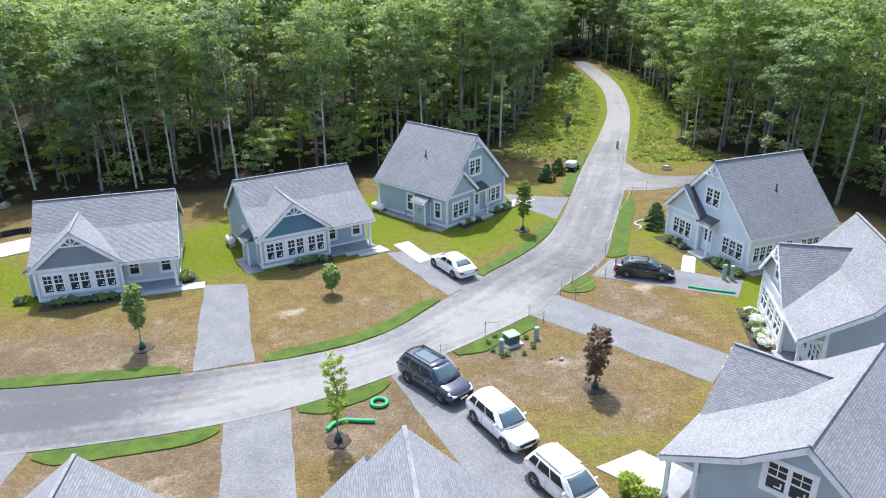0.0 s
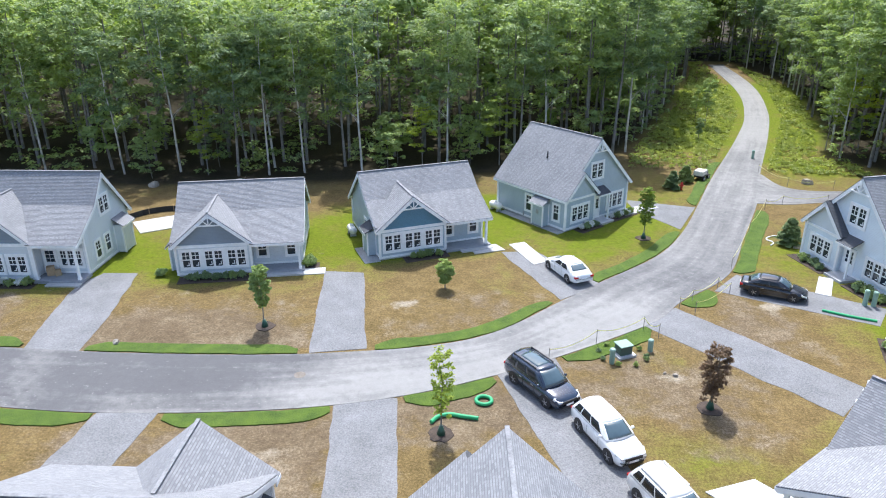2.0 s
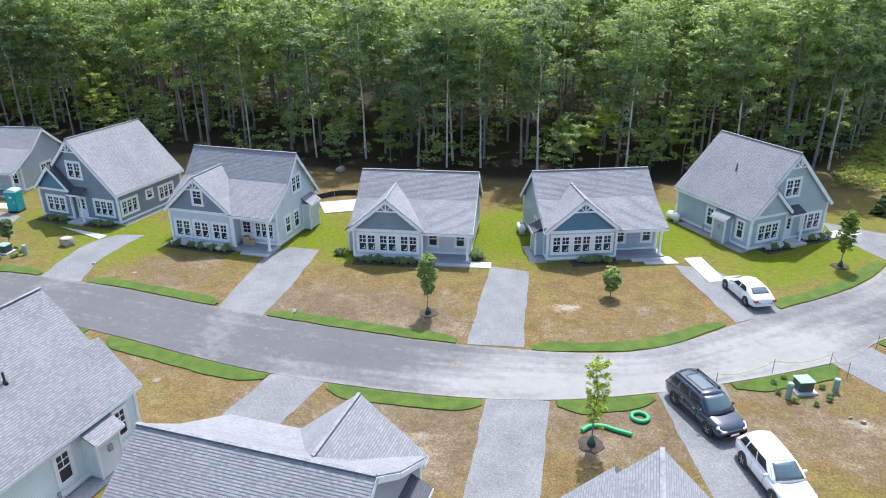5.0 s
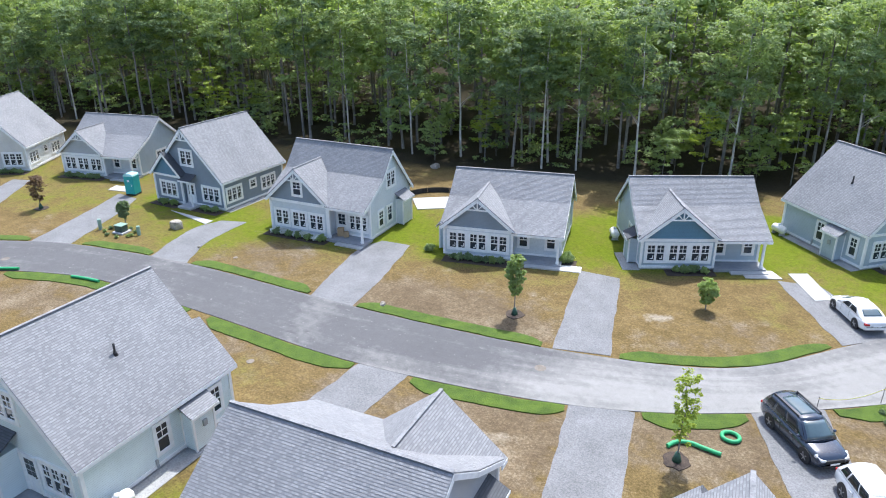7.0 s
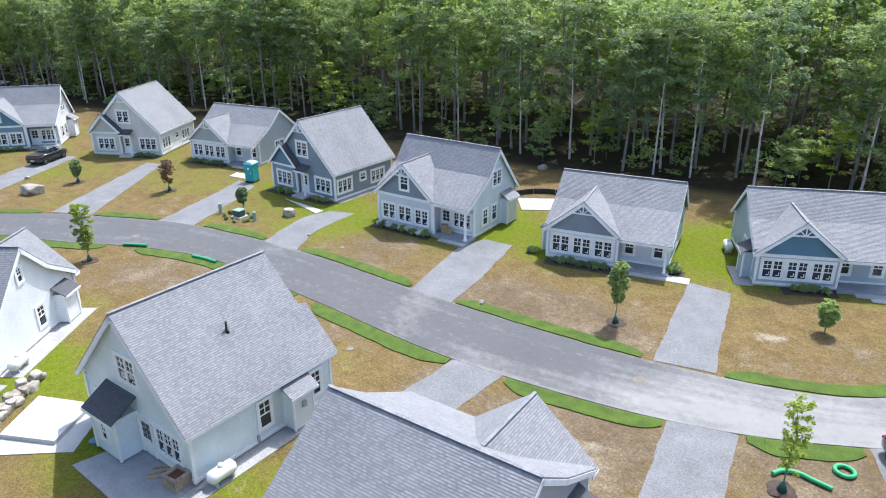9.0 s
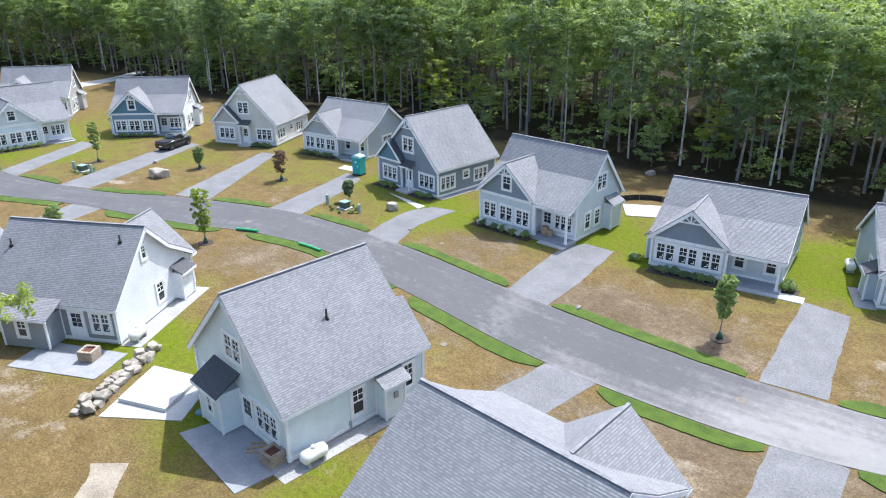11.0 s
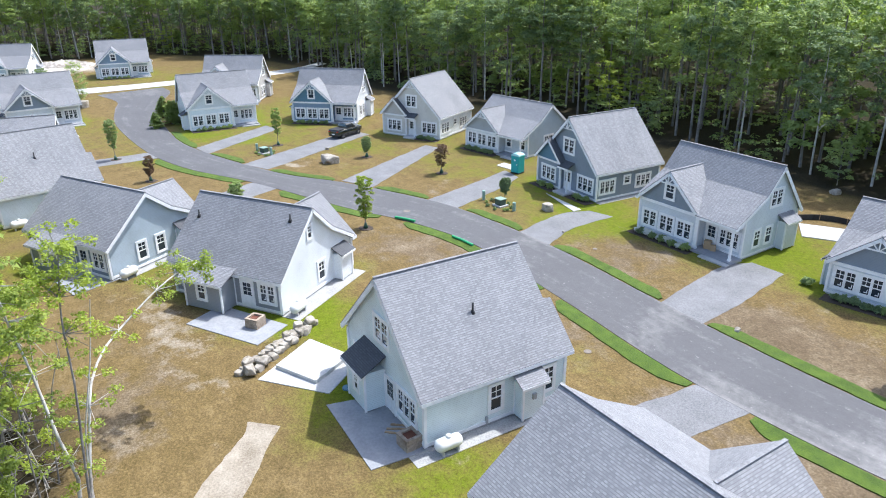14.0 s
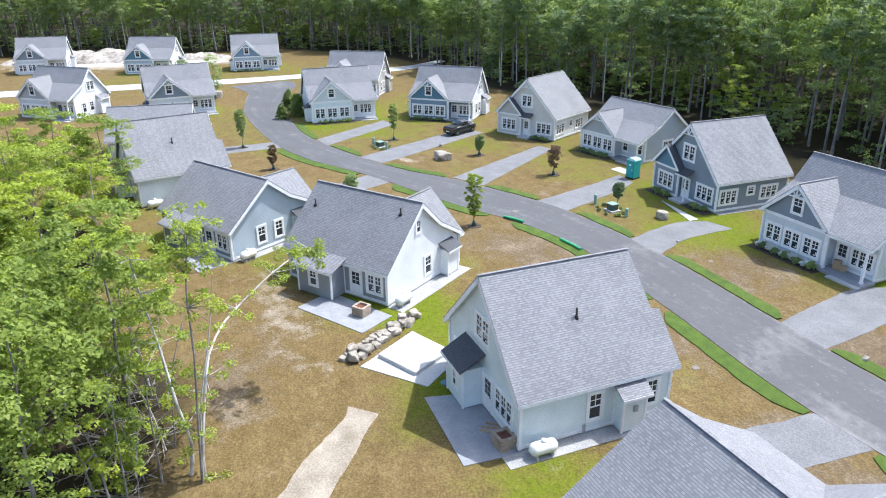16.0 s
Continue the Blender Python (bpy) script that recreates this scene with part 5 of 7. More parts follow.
for x, y in near[:104]:
    k = rng.choice(len(NEAR), p=[0.31, 0.2, 0.24, 0.12, 0.13])
    s = rng.uniform(0.75, 1.05)
    ob = copy_thing(NEAR[k], Matrix.Identity(4)) if seen[k] else NEAR[k]
    seen[k] = True
    ob.matrix_world = pose(x, y, float(ground_height(x, y)) - 0.1, rng.normal() * 3, rng.normal() * 3, rng.uniform(0, 360)) @ Matrix.Diagonal((s, s, s, 1))
    tagged(ob, NEAR_LABELS[k], "tree", "trees of the near wood")
KINDS, used = KINDS + NEAR, used + seen
for k, ob in enumerate(KINDS):
    if not used[k]:
        for o in (*ob.children, ob):
            bpy.data.objects.remove(o)

def meadow(places):
    """Rough weeds and tall grass beside the road through the woods."""
    V, F, n = [], [], 0
    for x, y in places:
        k = rng.uniform(0.2, 0.55)
        v, f = leaf_cards(rng, [(x, y, 0.1 + 0.4 * k)], [(0.5 * k + 0.2, 0.5 * k + 0.2, 0.35 * k)], 12, 0.16, 0.1, 0.8)
        V.append(v)
        F.append(f + n)
        n += len(v)
    tagged(part_of("weeds", raw_mesh("weeds", np.concatenate(V), np.concatenate(F)), WEED), "rough green weeds beside the road through the woods", "weeds", kind="stuff")


WEED = foliage("meadow_weeds", (0.2, 0.25, 0.07), (0.46, 0.52, 0.17))
M = np.stack([rng.uniform(8, 44, 14000), rng.uniform(84, 178, 14000)], 1)
axis = np.interp(M[:, 1], [80.9, 101.5, 118, 140, 175], [16.9, 23.7, 28.2, 31.4, 32.2])
M = M[(edge_distance(M[:, 0], M[:, 1]) < -0.3) & ((M[:, 0] < axis - 1.3) | (M[:, 0] > axis + 5.6)) & (np.sin(M[:, 0] * 0.9) * np.cos(M[:, 1] * 0.55) < 0.8)]
meadow(M[:2600])
for k, (x, y, h) in enumerate(((20.5, 108, 7.0), (19.5, 111, 5.5), (22.5, 120, 4.5), (40.0, 104, 3.6), (36.8, 96, 4.2), (18.2, 99, 3.2))):
    t = broadleaf(60 + k, h, h * 0.35, h * 0.15, 40, 22, 0.13, LEAF, trunk_r=0.05, name="sapling", spread=0.42)
    t.location = (x, y, 0)
    tagged(t, "slender wild sapling in the weeds beside the road", "sapling", "roadside saplings")

# ---- vehicles ----
TYRE = speckled("tyre_rubber", (0.012, 0.012, 0.013), (0.03, 0.03, 0.03), 12.0, 2.0, 0.85, 0.2)
ALLOY = plain("alloy", (0.55, 0.56, 0.58), 0.3, 0.9)
PLASTIC = plain("black_plastic", (0.02, 0.02, 0.022), 0.55)
LAMP_CLEAR = plain("headlamp", (0.75, 0.78, 0.8), 0.08, 0.3)
LAMP_RED = plain("tail_lamp", (0.4, 0.01, 0.01), 0.15)
CARGLASS = plain("car_glass", (0.07, 0.11, 0.13), 0.03, 0.0, 0.8)
SIDEGLASS = plain("tinted_glass", (0.012, 0.015, 0.018), 0.05)


def wheel(parent, x, y, r, s):
    def tyre(bm):
        n = 20
        prof = [(r * 0.66, -0.1), (r * 0.93, -0.115), (r, -0.08), (r, 0.08), (r * 0.93, 0.115), (r * 0.66, 0.1)]
        rings = [[bm.verts.new((q * math.cos(6.2832 * i / n), v, q * math.sin(6.2832 * i / n))) for q, v in prof] for i in range(n)]
        for i in range(n):
            a, b = rings[i], rings[(i + 1) % n]
            for k in range(len(prof)):
                j = (k + 1) % len(prof)
                bm.faces.new((a[k], a[j], b[j], b[k]))

    def rim(bm):
        tube(bm, (0, -0.06, 0), (0, 0.085, 0), r * 0.67, r * 0.67, 20)
        for k in range(5):
            c, s_ = math.cos(6.2832 * k / 5), math.sin(6.2832 * k / 5)
            beam(bm, (0, 0.1, 0.0), (r * 0.6 * c, 0.1, r * 0.6 * s_), 0.09, 0.03)
    w = part_of("wheel", cached(("wheel_hub", r), lambda bm: tube(bm, (0, -0.05, 0), (0, 0.115, 0), r * 0.16, r * 0.14, 10)), ALLOY, parent)
    w.matrix_local = pose(x, y, r, 0, 0, 0 if s > 0 else 180)
    part_of("tyre", cached(("tyre", r), tyre), TYRE, w, "black rubber tyre", True)
    part_of("rim", cached(("rim", r), rim), ALLOY, w, "silver alloy rim")


def loft(bm, rings):
    made = [[bm.verts.new(p) for p in ring] for ring in rings]
    for a, b in zip(made, made[1:]):
        for k in range(len(a)):
            j = (k + 1) % len(a)
            bm.faces.new((a[k], a[j], b[j], b[k]))
    bm.faces.new(made[0][::-1])
    bm.faces.new(made[-1])


def grid_mesh(bm, point, nu, nv, depth=None):
    """A curved sheet point(u, v) over the unit square; depth: a vector that gives it thickness."""
    V = [[bm.verts.new(point(i / nu, j / nv)) for j in range(nv + 1)] for i in range(nu + 1)]
    for i in range(nu):
        for j in range(nv):
            bm.faces.new((V[i][j], V[i + 1][j], V[i + 1][j + 1], V[i][j + 1]))
    if depth is not None:
        rim = [V[i][0] for i in range(nu + 1)] + [V[nu][j] for j in range(1, nv + 1)] + [V[i][nv] for i in range(nu - 1, -1, -1)] + [V[0][j] for j in range(nv - 1, 0, -1)]
        low = [bm.verts.new(v.co + depth) for v in rim]
        for k in range(len(rim)):
            q = (k + 1) % len(rim)
            bm.faces.new((rim[q], rim[k], low[k], low[q]))


def car(x, y, turn, paint, label, length=4.8, width=1.88, height=1.72, base=2.8, kind="suv", rails=False, category="car"):
    """A parked car: lofted body, a cabin of curved sheets with panes set in it, wheels, lamps and trim."""
    e = new("car")
    e.matrix_world = pose(x, y, 0.03, 0, 0, turn)
    L, hw = length / 2, width / 2
    r = 0.37 if kind != "sedan" else 0.335
    belt = {"suv": 1.06, "sedan": 0.93, "pickup": 1.2}[kind]
    # stations along the body: place, underside, shoulder, share of the width
    st = {"suv": [(-L, 0.5, 0.8, 0.8), (-L + 0.03, 0.4, 0.95, 0.87), (-L + 0.12, 0.32, belt - 0.02, 0.93), (-L + 0.45, 0.27, belt + 0.03, 0.985), (-0.6, 0.25, belt + 0.01, 1.0), (0.3, 0.25, belt - 0.01, 1.0), (L - 1.45, 0.25, belt - 0.03, 1.0), (L - 1.1, 0.25, belt - 0.05, 0.995), (L - 0.6, 0.26, belt - 0.11, 0.97), (L - 0.22, 0.28, belt - 0.2, 0.92), (L - 0.07, 0.32, belt - 0.3, 0.86), (L, 0.42, 0.62, 0.78)],
          "sedan": [(-L, 0.45, 0.74, 0.76), (-L + 0.04, 0.36, 0.88, 0.83), (-L + 0.18, 0.28, belt + 0.01, 0.9), (-L + 0.6, 0.24, belt + 0.03, 0.98), (-0.5, 0.22, belt, 1.0), (0.4, 0.22, belt - 0.03, 1.0), (L - 1.5, 0.22, belt - 0.05, 1.0), (L - 1.0, 0.23, belt - 0.11, 0.985), (L - 0.5, 0.25, belt - 0.2, 0.95), (L - 0.18, 0.27, belt - 0.3, 0.87), (L - 0.05, 0.3, belt - 0.38, 0.79), (L, 0.38, 0.5, 0.68)],
          "pickup": [(-L, 0.55, 1.0, 0.92), (-L + 0.05, 0.45, belt, 0.96), (-0.6, 0.38, belt + 0.02, 1.0), (0.4, 0.38, belt, 1.0), (L - 1.5, 0.38, belt - 0.02, 1.0), (L - 0.6, 0.38, belt - 0.06, 0.98), (L - 0.12, 0.42, belt - 0.12, 0.92), (L, 0.55, 0.9, 0.86)]}[kind]
    rings = []
    for sx, zb, zt, k in st:
        h = hw * k
        half = [(0.0, zt + 0.045), (h * 0.45, zt + 0.038), (h * 0.78, zt + 0.008), (h * 0.93, zt - 0.05), (h * 0.985, zt - 0.16), (h, (zb + zt) / 2 + 0.04), (h * 0.985, zb + 0.2), (h * 0.95, zb + 0.06), (h * 0.82, zb)]
        rings.append([(sx, u, z) for u, z in half] + [(sx, -u, z) for u, z in half[:0:-1]])
    bm = bmesh.new()
    loft(bm, rings)
    part("body", bm, paint, e, smooth=True)
    # cabin
    c = {"suv": (-L + 0.16, L - 1.18, -L + 0.58, L - 2.02), "sedan": (-L + 0.5, L - 1.2, -L + 1.35, L - 2.12), "pickup": (-0.75, L - 1.5, -0.6, L - 2.1)}[kind]
    zt, zl = height - 0.09, belt - 0.04
    wb, wt = hw - 0.08, hw - 0.27
    low = [Vector((c[0], wb, zl)), Vector((c[1], wb, zl)), Vector((c[1], -wb, zl)), Vector((c[0], -wb, zl))]
    top = [Vector((c[2], wt, zt)), Vector((c[3], wt, zt)), Vector((c[3], -wt, zt)), Vector((c[2], -wt, zt))]
    OUT = [Vector((0, 1, 0.3)), Vector((1, 0, 0.5)), Vector((0, -1, 0.3)), Vector((-1, 0, 0.4))]
    BOW = [0.02, 0.16, 0.02, 0.1]

    def skin(k, lift=0.0):
        a, b, p, q = low[k], low[(k + 1) % 4], top[k], top[(k + 1) % 4]
        return lambda u, v: tuple(a.lerp(b, u).lerp(p.lerp(q, u), v) + OUT[k] * (BOW[k] * 4 * u * (1 - u) + 0.05 * 4 * v * (1 - v) * 0.7 + lift))

    def pane(k, u0, u1, v0, v1, name, label=""):
        f = skin(k, 0.012)
        bm = bmesh.new()
        grid_mesh(bm, lambda u, v: f(u0 + (u1 - u0) * u, v0 + (v1 - v0) * v), 8, 5, -OUT[k] * 0.025)
        part(name, bm, CARGLASS if k % 2 else SIDEGLASS, e, label, True)

    for k in range(4):
        bm = bmesh.new()
        grid_mesh(bm, skin(k), 10, 6, -OUT[k] * 0.02)
        part("cabin_side" if k % 2 == 0 else "cabin_end", bm, paint, e, smooth=True)
    f1, f3 = skin(1), skin(3)

    def crown(u, v):
        p = Vector(f3(1 - v, 1.0)).lerp(Vector(f1(v, 1.0)), u)
        return (p.x, p.y * 1.0, p.z + 0.085 * (4 * v * (1 - v)) ** 0.6 * (0.35 + 0.65 * (4 * u * (1 - u)) ** 0.5))
    bm = bmesh.new()
    grid_mesh(bm, crown, 10, 10, Vector((0, 0, -0.03)))
    part("roof", bm, paint, e, smooth=True)
    if "navy" in label:
        bm = bmesh.new()
        grid_mesh(bm, lambda u, v: tuple(Vector(crown(0.22 + 0.62 * u, 0.17 + 0.66 * v)) + Vector((0, 0, 0.006))), 8, 6, Vector((0, 0, -0.01)))
        part("sunroof", bm, CARGLASS, e, "dark glass roof panel", True)
    pane(1, 0.07, 0.93, 0.1, 0.95, "windscreen", "tinted windscreen")
    pane(3, 0.1, 0.9, 0.32, 0.93, "rear_window")
    cuts = {"suv": ((0.06, 0.24), (0.28, 0.56), (0.59, 0.88)), "sedan": ((0.17, 0.5), (0.54, 0.84)), "pickup": ((0.08, 0.42), (0.47, 0.86))}[kind]
    for k in (0, 2):
        for u0, u1 in cuts:
            a, b = (u0, u1) if k == 0 else (1 - u1, 1 - u0)
            pane(k, a, b, 0.22, 0.88, "side_window", "dark side window")
    for sgn in (-1, 1):
        bm = bmesh.new()
        bmesh.ops.create_uvsphere(bm, u_segments=10, v_segments=6, radius=0.12, matrix=pose(c[1] - 0.42, sgn * (hw + 0.06), belt + 0.1) @ Matrix.Diagonal((0.7, 1.0, 0.75, 1)))
        part("mirror", bm, paint, e, smooth=True)
        for ax in (-base / 2, base / 2):
            wheel(e, ax + 0.05, sgn * (hw - 0.115), r, sgn)
            bm = bmesh.new()
            tube(bm, (ax + 0.05, sgn * (hw - 0.35), r + 0.02), (ax + 0.05, sgn * (hw + 0.004), r + 0.02), r + 0.06, r + 0.06, 24)
            part("wheel_arch", bm, PLASTIC, e)
        bm = bmesh.new()
        beam(bm, (-base / 2 + 0.42, sgn * (hw - 0.03), 0.4), (base / 2 - 0.35, sgn * (hw - 0.03), 0.4), 0.04, 0.14)
        part("sill", bm, PLASTIC if kind != "sedan" else paint, e)
        drop = {"suv": 0.27, "sedan": 0.36, "pickup": 0.2}[kind]
        bm = bmesh.new()
        loft(bm, [[(L - 0.42, sgn * hw * 0.93, belt - drop + 0.1), (L - 0.42, sgn * hw * 0.8, belt - drop + 0.13), (L - 0.42, sgn * hw * 0.8, belt - drop), (L - 0.42, sgn * hw * 0.95, belt - drop)], [(L - 0.035, sgn * hw * 0.76, belt - drop - 0.01), (L - 0.025, sgn * hw * 0.5, belt - drop - 0.03), (L - 0.015, sgn * hw * 0.5, belt - drop - 0.12), (L - 0.02, sgn * hw * 0.78, belt - drop - 0.1)]])
        part("headlight", bm, LAMP_CLEAR, e, "clear headlight")
        bm = bmesh.new()
        box(bm, -L - 0.005, -L + 0.2, min(sgn * hw * 0.55, sgn * hw * 0.9), max(sgn * hw * 0.55, sgn * hw * 0.9), belt - 0.26, belt - 0.1)
        bmesh.ops.bevel(bm, geom=bm.edges, offset=0.02, segments=1, affect="EDGES")
        part("tail_light", bm, LAMP_RED, e, "red tail light")
        for hx in (-0.75, 0.3):
            bm = bmesh.new()
            beam(bm, (hx - 0.1, sgn * (hw + 0.005), belt - 0.17), (hx + 0.1, sgn * (hw + 0.005), belt - 0.17), 0.03, 0.03)
            part("door_handle", bm, ALLOY, e)
            bm = bmesh.new()
            box(bm, hx + 0.2, hx + 0.21, sgn * hw - 0.008, sgn * hw + 0.003, 0.42, belt - 0.06)
            part("door_seam", bm, PLASTIC, e)
        if rails:
            bm = bmesh.new()
            beam(bm, (c[2] + 0.15, sgn * (wt - 0.05), height + 0.05), (c[3] - 0.25, sgn * (wt - 0.05), height + 0.05), 0.05, 0.07)
            for u in (c[2] + 0.2, c[3] - 0.3):
                box(bm, u - 0.06, u + 0.06, sgn * (wt - 0.05) - 0.02, sgn * (wt - 0.05) + 0.02, height - 0.12, height)
            part("roof_rail", bm, PLASTIC if "white" not in label else ALLOY, e)
    drop = 0.17 if kind == "sedan" else 0.0
    for nm, z0, z1, w in (("grille", 0.56, 0.74, 0.52), ("air_intake", 0.34, 0.46, 0.62)):
        bm = bmesh.new()
        box(bm, L - 0.06, L + 0.012, -w, w, z0 - drop, z1 - drop)
        bmesh.ops.bevel(bm, geom=bm.edges, offset=0.02, segments=1, affect="EDGES")
        part(nm, bm, PLASTIC, e, "dark front grille" if nm == "grille" else "")
    bm = bmesh.new()
    box(bm, L + 0.008, L + 0.02, -0.26, 0.26, 0.45 - drop * 0.8, 0.56 - drop * 0.8)
    part("plate", bm, WHITE, e, "pale plain number plate")
    bm = bmesh.new()
    box(bm, -L - 0.02, -L + 0.01, -0.26, 0.26, 0.62, 0.74)
    part("plate", bm, WHITE, e, "pale plain number plate")
    bm = bmesh.new()
    box(bm, -L - 0.015, -L + 0.1, -hw * 0.8, hw * 0.8, 0.4, 0.54)
    part("bumper", bm, PLASTIC if kind != "sedan" else paint, e)
    if kind == "pickup":
        bm = bmesh.new()
        box(bm, -L + 0.1, -0.8, -hw + 0.12, hw - 0.12, belt + 0.03, belt + 0.1)
        part("bed_cover", bm, PLASTIC, e, "black bed cover")
    return tagged(e, label, category, "parked cars")


car(-0.45, 35.2, -47.8, plain("navy_paint", (0.03, 0.045, 0.075), 0.18, 0.3, 1.0), "dark navy estate SUV parked on gravel, roof rails on top", 5.0, 1.93, 1.8, 2.89, rails=True)
car(3.15, 30.95, -58.7, plain("white_paint", (0.8, 0.81, 0.82), 0.25, 0.0, 1.0), "white compact SUV parked on the gravel driveway", 4.65, 1.84, 1.66, 2.72)
car(5.85, 25.95, -58.0, plain("pearl_paint", (0.72, 0.71, 0.68), 0.25, 0.1, 1.0), "pearl white SUV parked at the driveway's end", 4.75, 1.88, 1.72, 2.8, rails=True)
car(0.93, 51.9, 122.0, plain("ivory_paint", (0.78, 0.78, 0.77), 0.22, 0.0, 1.0), "white saloon car parked on a gravel driveway", 4.85, 1.86, 1.44, 2.85, "sedan")
car(16.1, 50.6, -16.9, plain("black_paint", (0.012, 0.013, 0.018), 0.15, 0.2, 1.0), "black saloon car parked on a gravel driveway", 4.6, 1.82, 1.46, 2.65, "sedan")
car(-94.9, 31.3, 121, plain("soot_paint", (0.015, 0.02, 0.016), 0.2, 0.2, 1.0), "black pickup truck parked before the teal house", 5.3, 1.98, 1.9, 3.3, "pickup", category="pickup truck")

# ---- small trees, shrubs and beds ----
PALE_GRAVEL = speckled("pale_gravel", (0.25, 0.25, 0.25), (0.44, 0.44, 0.43), 11.0, 0.8, 0.95, 0.6, 0.04, blotch=0.3)
MULCH = speckled("dark_mulch", (0.03, 0.022, 0.018), (0.09, 0.065, 0.05), 10.0, 1.5, 0.95, 0.6, 0.04)
FLOWER = foliage("white_blossom", (0.74, 0.76, 0.7), (0.92, 0.93, 0.92), (1.0, 1.0, 0.97), (1.0, 1.0, 0.95))
BAG = plain("green_watering_bag", (0.03, 0.09, 0.06), 0.5)
GREENHOSE = plain("green_silt_sock", (0.03, 0.36, 0.14), 0.55)
UTIL = plain("utility_green", (0.24, 0.36, 0.3), 0.5)
UTIL_DARK = plain("transformer_green", (0.05, 0.09, 0.075), 0.5)
ROCK = speckled("pale_rock", (0.17, 0.145, 0.11), (0.5, 0.46, 0.4), 4.0, 1.3, 0.9, 0.5, 0.05)
WHITEPAD = speckled("new_concrete", (0.4, 0.41, 0.41), (0.56, 0.56, 0.56), 8.0, 0.5, 0.8, 0.1)
TURQ = plain("turquoise_plastic", (0.02, 0.36, 0.36), 0.45)
YELLOW = plain("yellow_tape", (0.8, 0.76, 0.3), 0.5)
RED = plain("hydrant_red", (0.45, 0.03, 0.02), 0.4)


def mulch_ring(x, y, r):
    bm = bmesh.new()
    rg = random.Random(int(x * 100 + y))
    pts = []
    for i in range(16):
        k = r * rg.uniform(0.85, 1.12)
        pts.append((x + k * math.cos(6.2832 * i / 16), y + k * math.sin(6.2832 * i / 16), 0.04))
    slab(bm, pts, (0, 0, -0.1))
    return tagged(part("mulch_bed", bm, MULCH), "ring of dark mulch round a young tree", "mulch bed", "mulch beds")


def yard_tree(x, y, h, rad, base, leaf, seed, label, clumps=120, per=44, size=0.075, bag=True):
    t = broadleaf(seed, h, base, rad, per, clumps, size, leaf, trunk_r=0.05, name="young_tree", spread=0.3)
    t.location = (x, y, 0)
    if bag:
        bm = bmesh.new()
        tube(bm, (0, 0, 0.0), (0, 0, 0.55), 0.26, 0.1, 10)
        part("watering_bag", bm, BAG, t, "dark green watering bag", True)
        mulch_ring(x, y, 0.7)
    return tagged(t, label, "tree", "young yard trees")


yard_tree(-19.6, 39.9, 4.5, 0.63, 1.5, LEAF, 31, "young green yard tree with a watering bag")
yard_tree(-8.3, 47.8, 2.3, 0.59, 0.5, LEAF, 32, "small round bushy yard tree on dry lawn", bag=False)
yard_tree(7.6, 60.8, 4.7, 0.67, 1.2, LEAF_BRIGHT, 33, "slim green yard tree with a watering bag")
yard_tree(-5.5, 30.2, 5.2, 0.63, 1.4, LEAF_BRIGHT, 34, "slim light green yard tree with a watering bag", 80, 22, 0.07)
yard_tree(9.0, 34.9, 3.9, 0.74, 0.7, COPPER, 35, "copper-brown withered yard tree with a watering bag", 110, 40, 0.07)
yard_tree(-58.5, 20.7, 5.1, 0.78, 1.0, LEAF_BRIGHT, 36, "slim light green yard tree beside the road")
yard_tree(-84.2, 4.1, 2.9, 0.55, 0.6, COPPER, 37, "small dark copper-leaved yard tree", 90, 34, 0.08)
yard_tree(-96.2, 1.0, 5.1, 0.67, 1.5, LEAF, 38, "slim green yard tree near the bend")
yard_tree(-93.9, 21.3, 5.0, 0.59, 1.3, LEAF, 39, "slim green yard tree between driveways")
yard_tree(-82.4, 29.8, 2.6, 0.55, 0.7, LEAF, 40, "small round green yard tree")
yard_tree(-71.4, 35.0, 3.4, 0.7, 0.8, COPPER, 41, "small brown-leaved yard tree on dry lawn", 90, 34, 0.08)
yard_tree(-59.8, 36.7, 2.3, 0.52, 0.6, LEAF, 42, "small round green yard tree by utility boxes", bag=False)
yard_tree(-72.5, 11.5, 1.9, 0.7, 0.2, LEAF, 43, "broad low bush beside a gravel drive", bag=False)
yard_tree(-135, -2.3, 8.0, 1.5, 1.5, LEAF, 44, "green tree beside the far cross road", bag=False)
yard_tree(-148, -8.0, 5.5, 1.3, 1.0, LEAF, 45, "green tree beside the far cross road", bag=False)
for sx, sy, sh in ((12.0, 76.4, 1.8), (13.7, 79.1, 1.8), (20.0, 61.3, 2.3), (-115, 10.1, 3.4), (-117.5, 11.0, 3.0), (-121, 9.5, 3.2), (-113, 7.6, 2.2)):
    c = conifer(int(500 + sx), sh, sh * 0.33, 60, 0.12, "small_conifer")
    c.location = (sx, sy, 0)
    tagged(c, "small dense dark conifer planted on the lawn", "conifer", "small conifers")
SHRUBS = {}


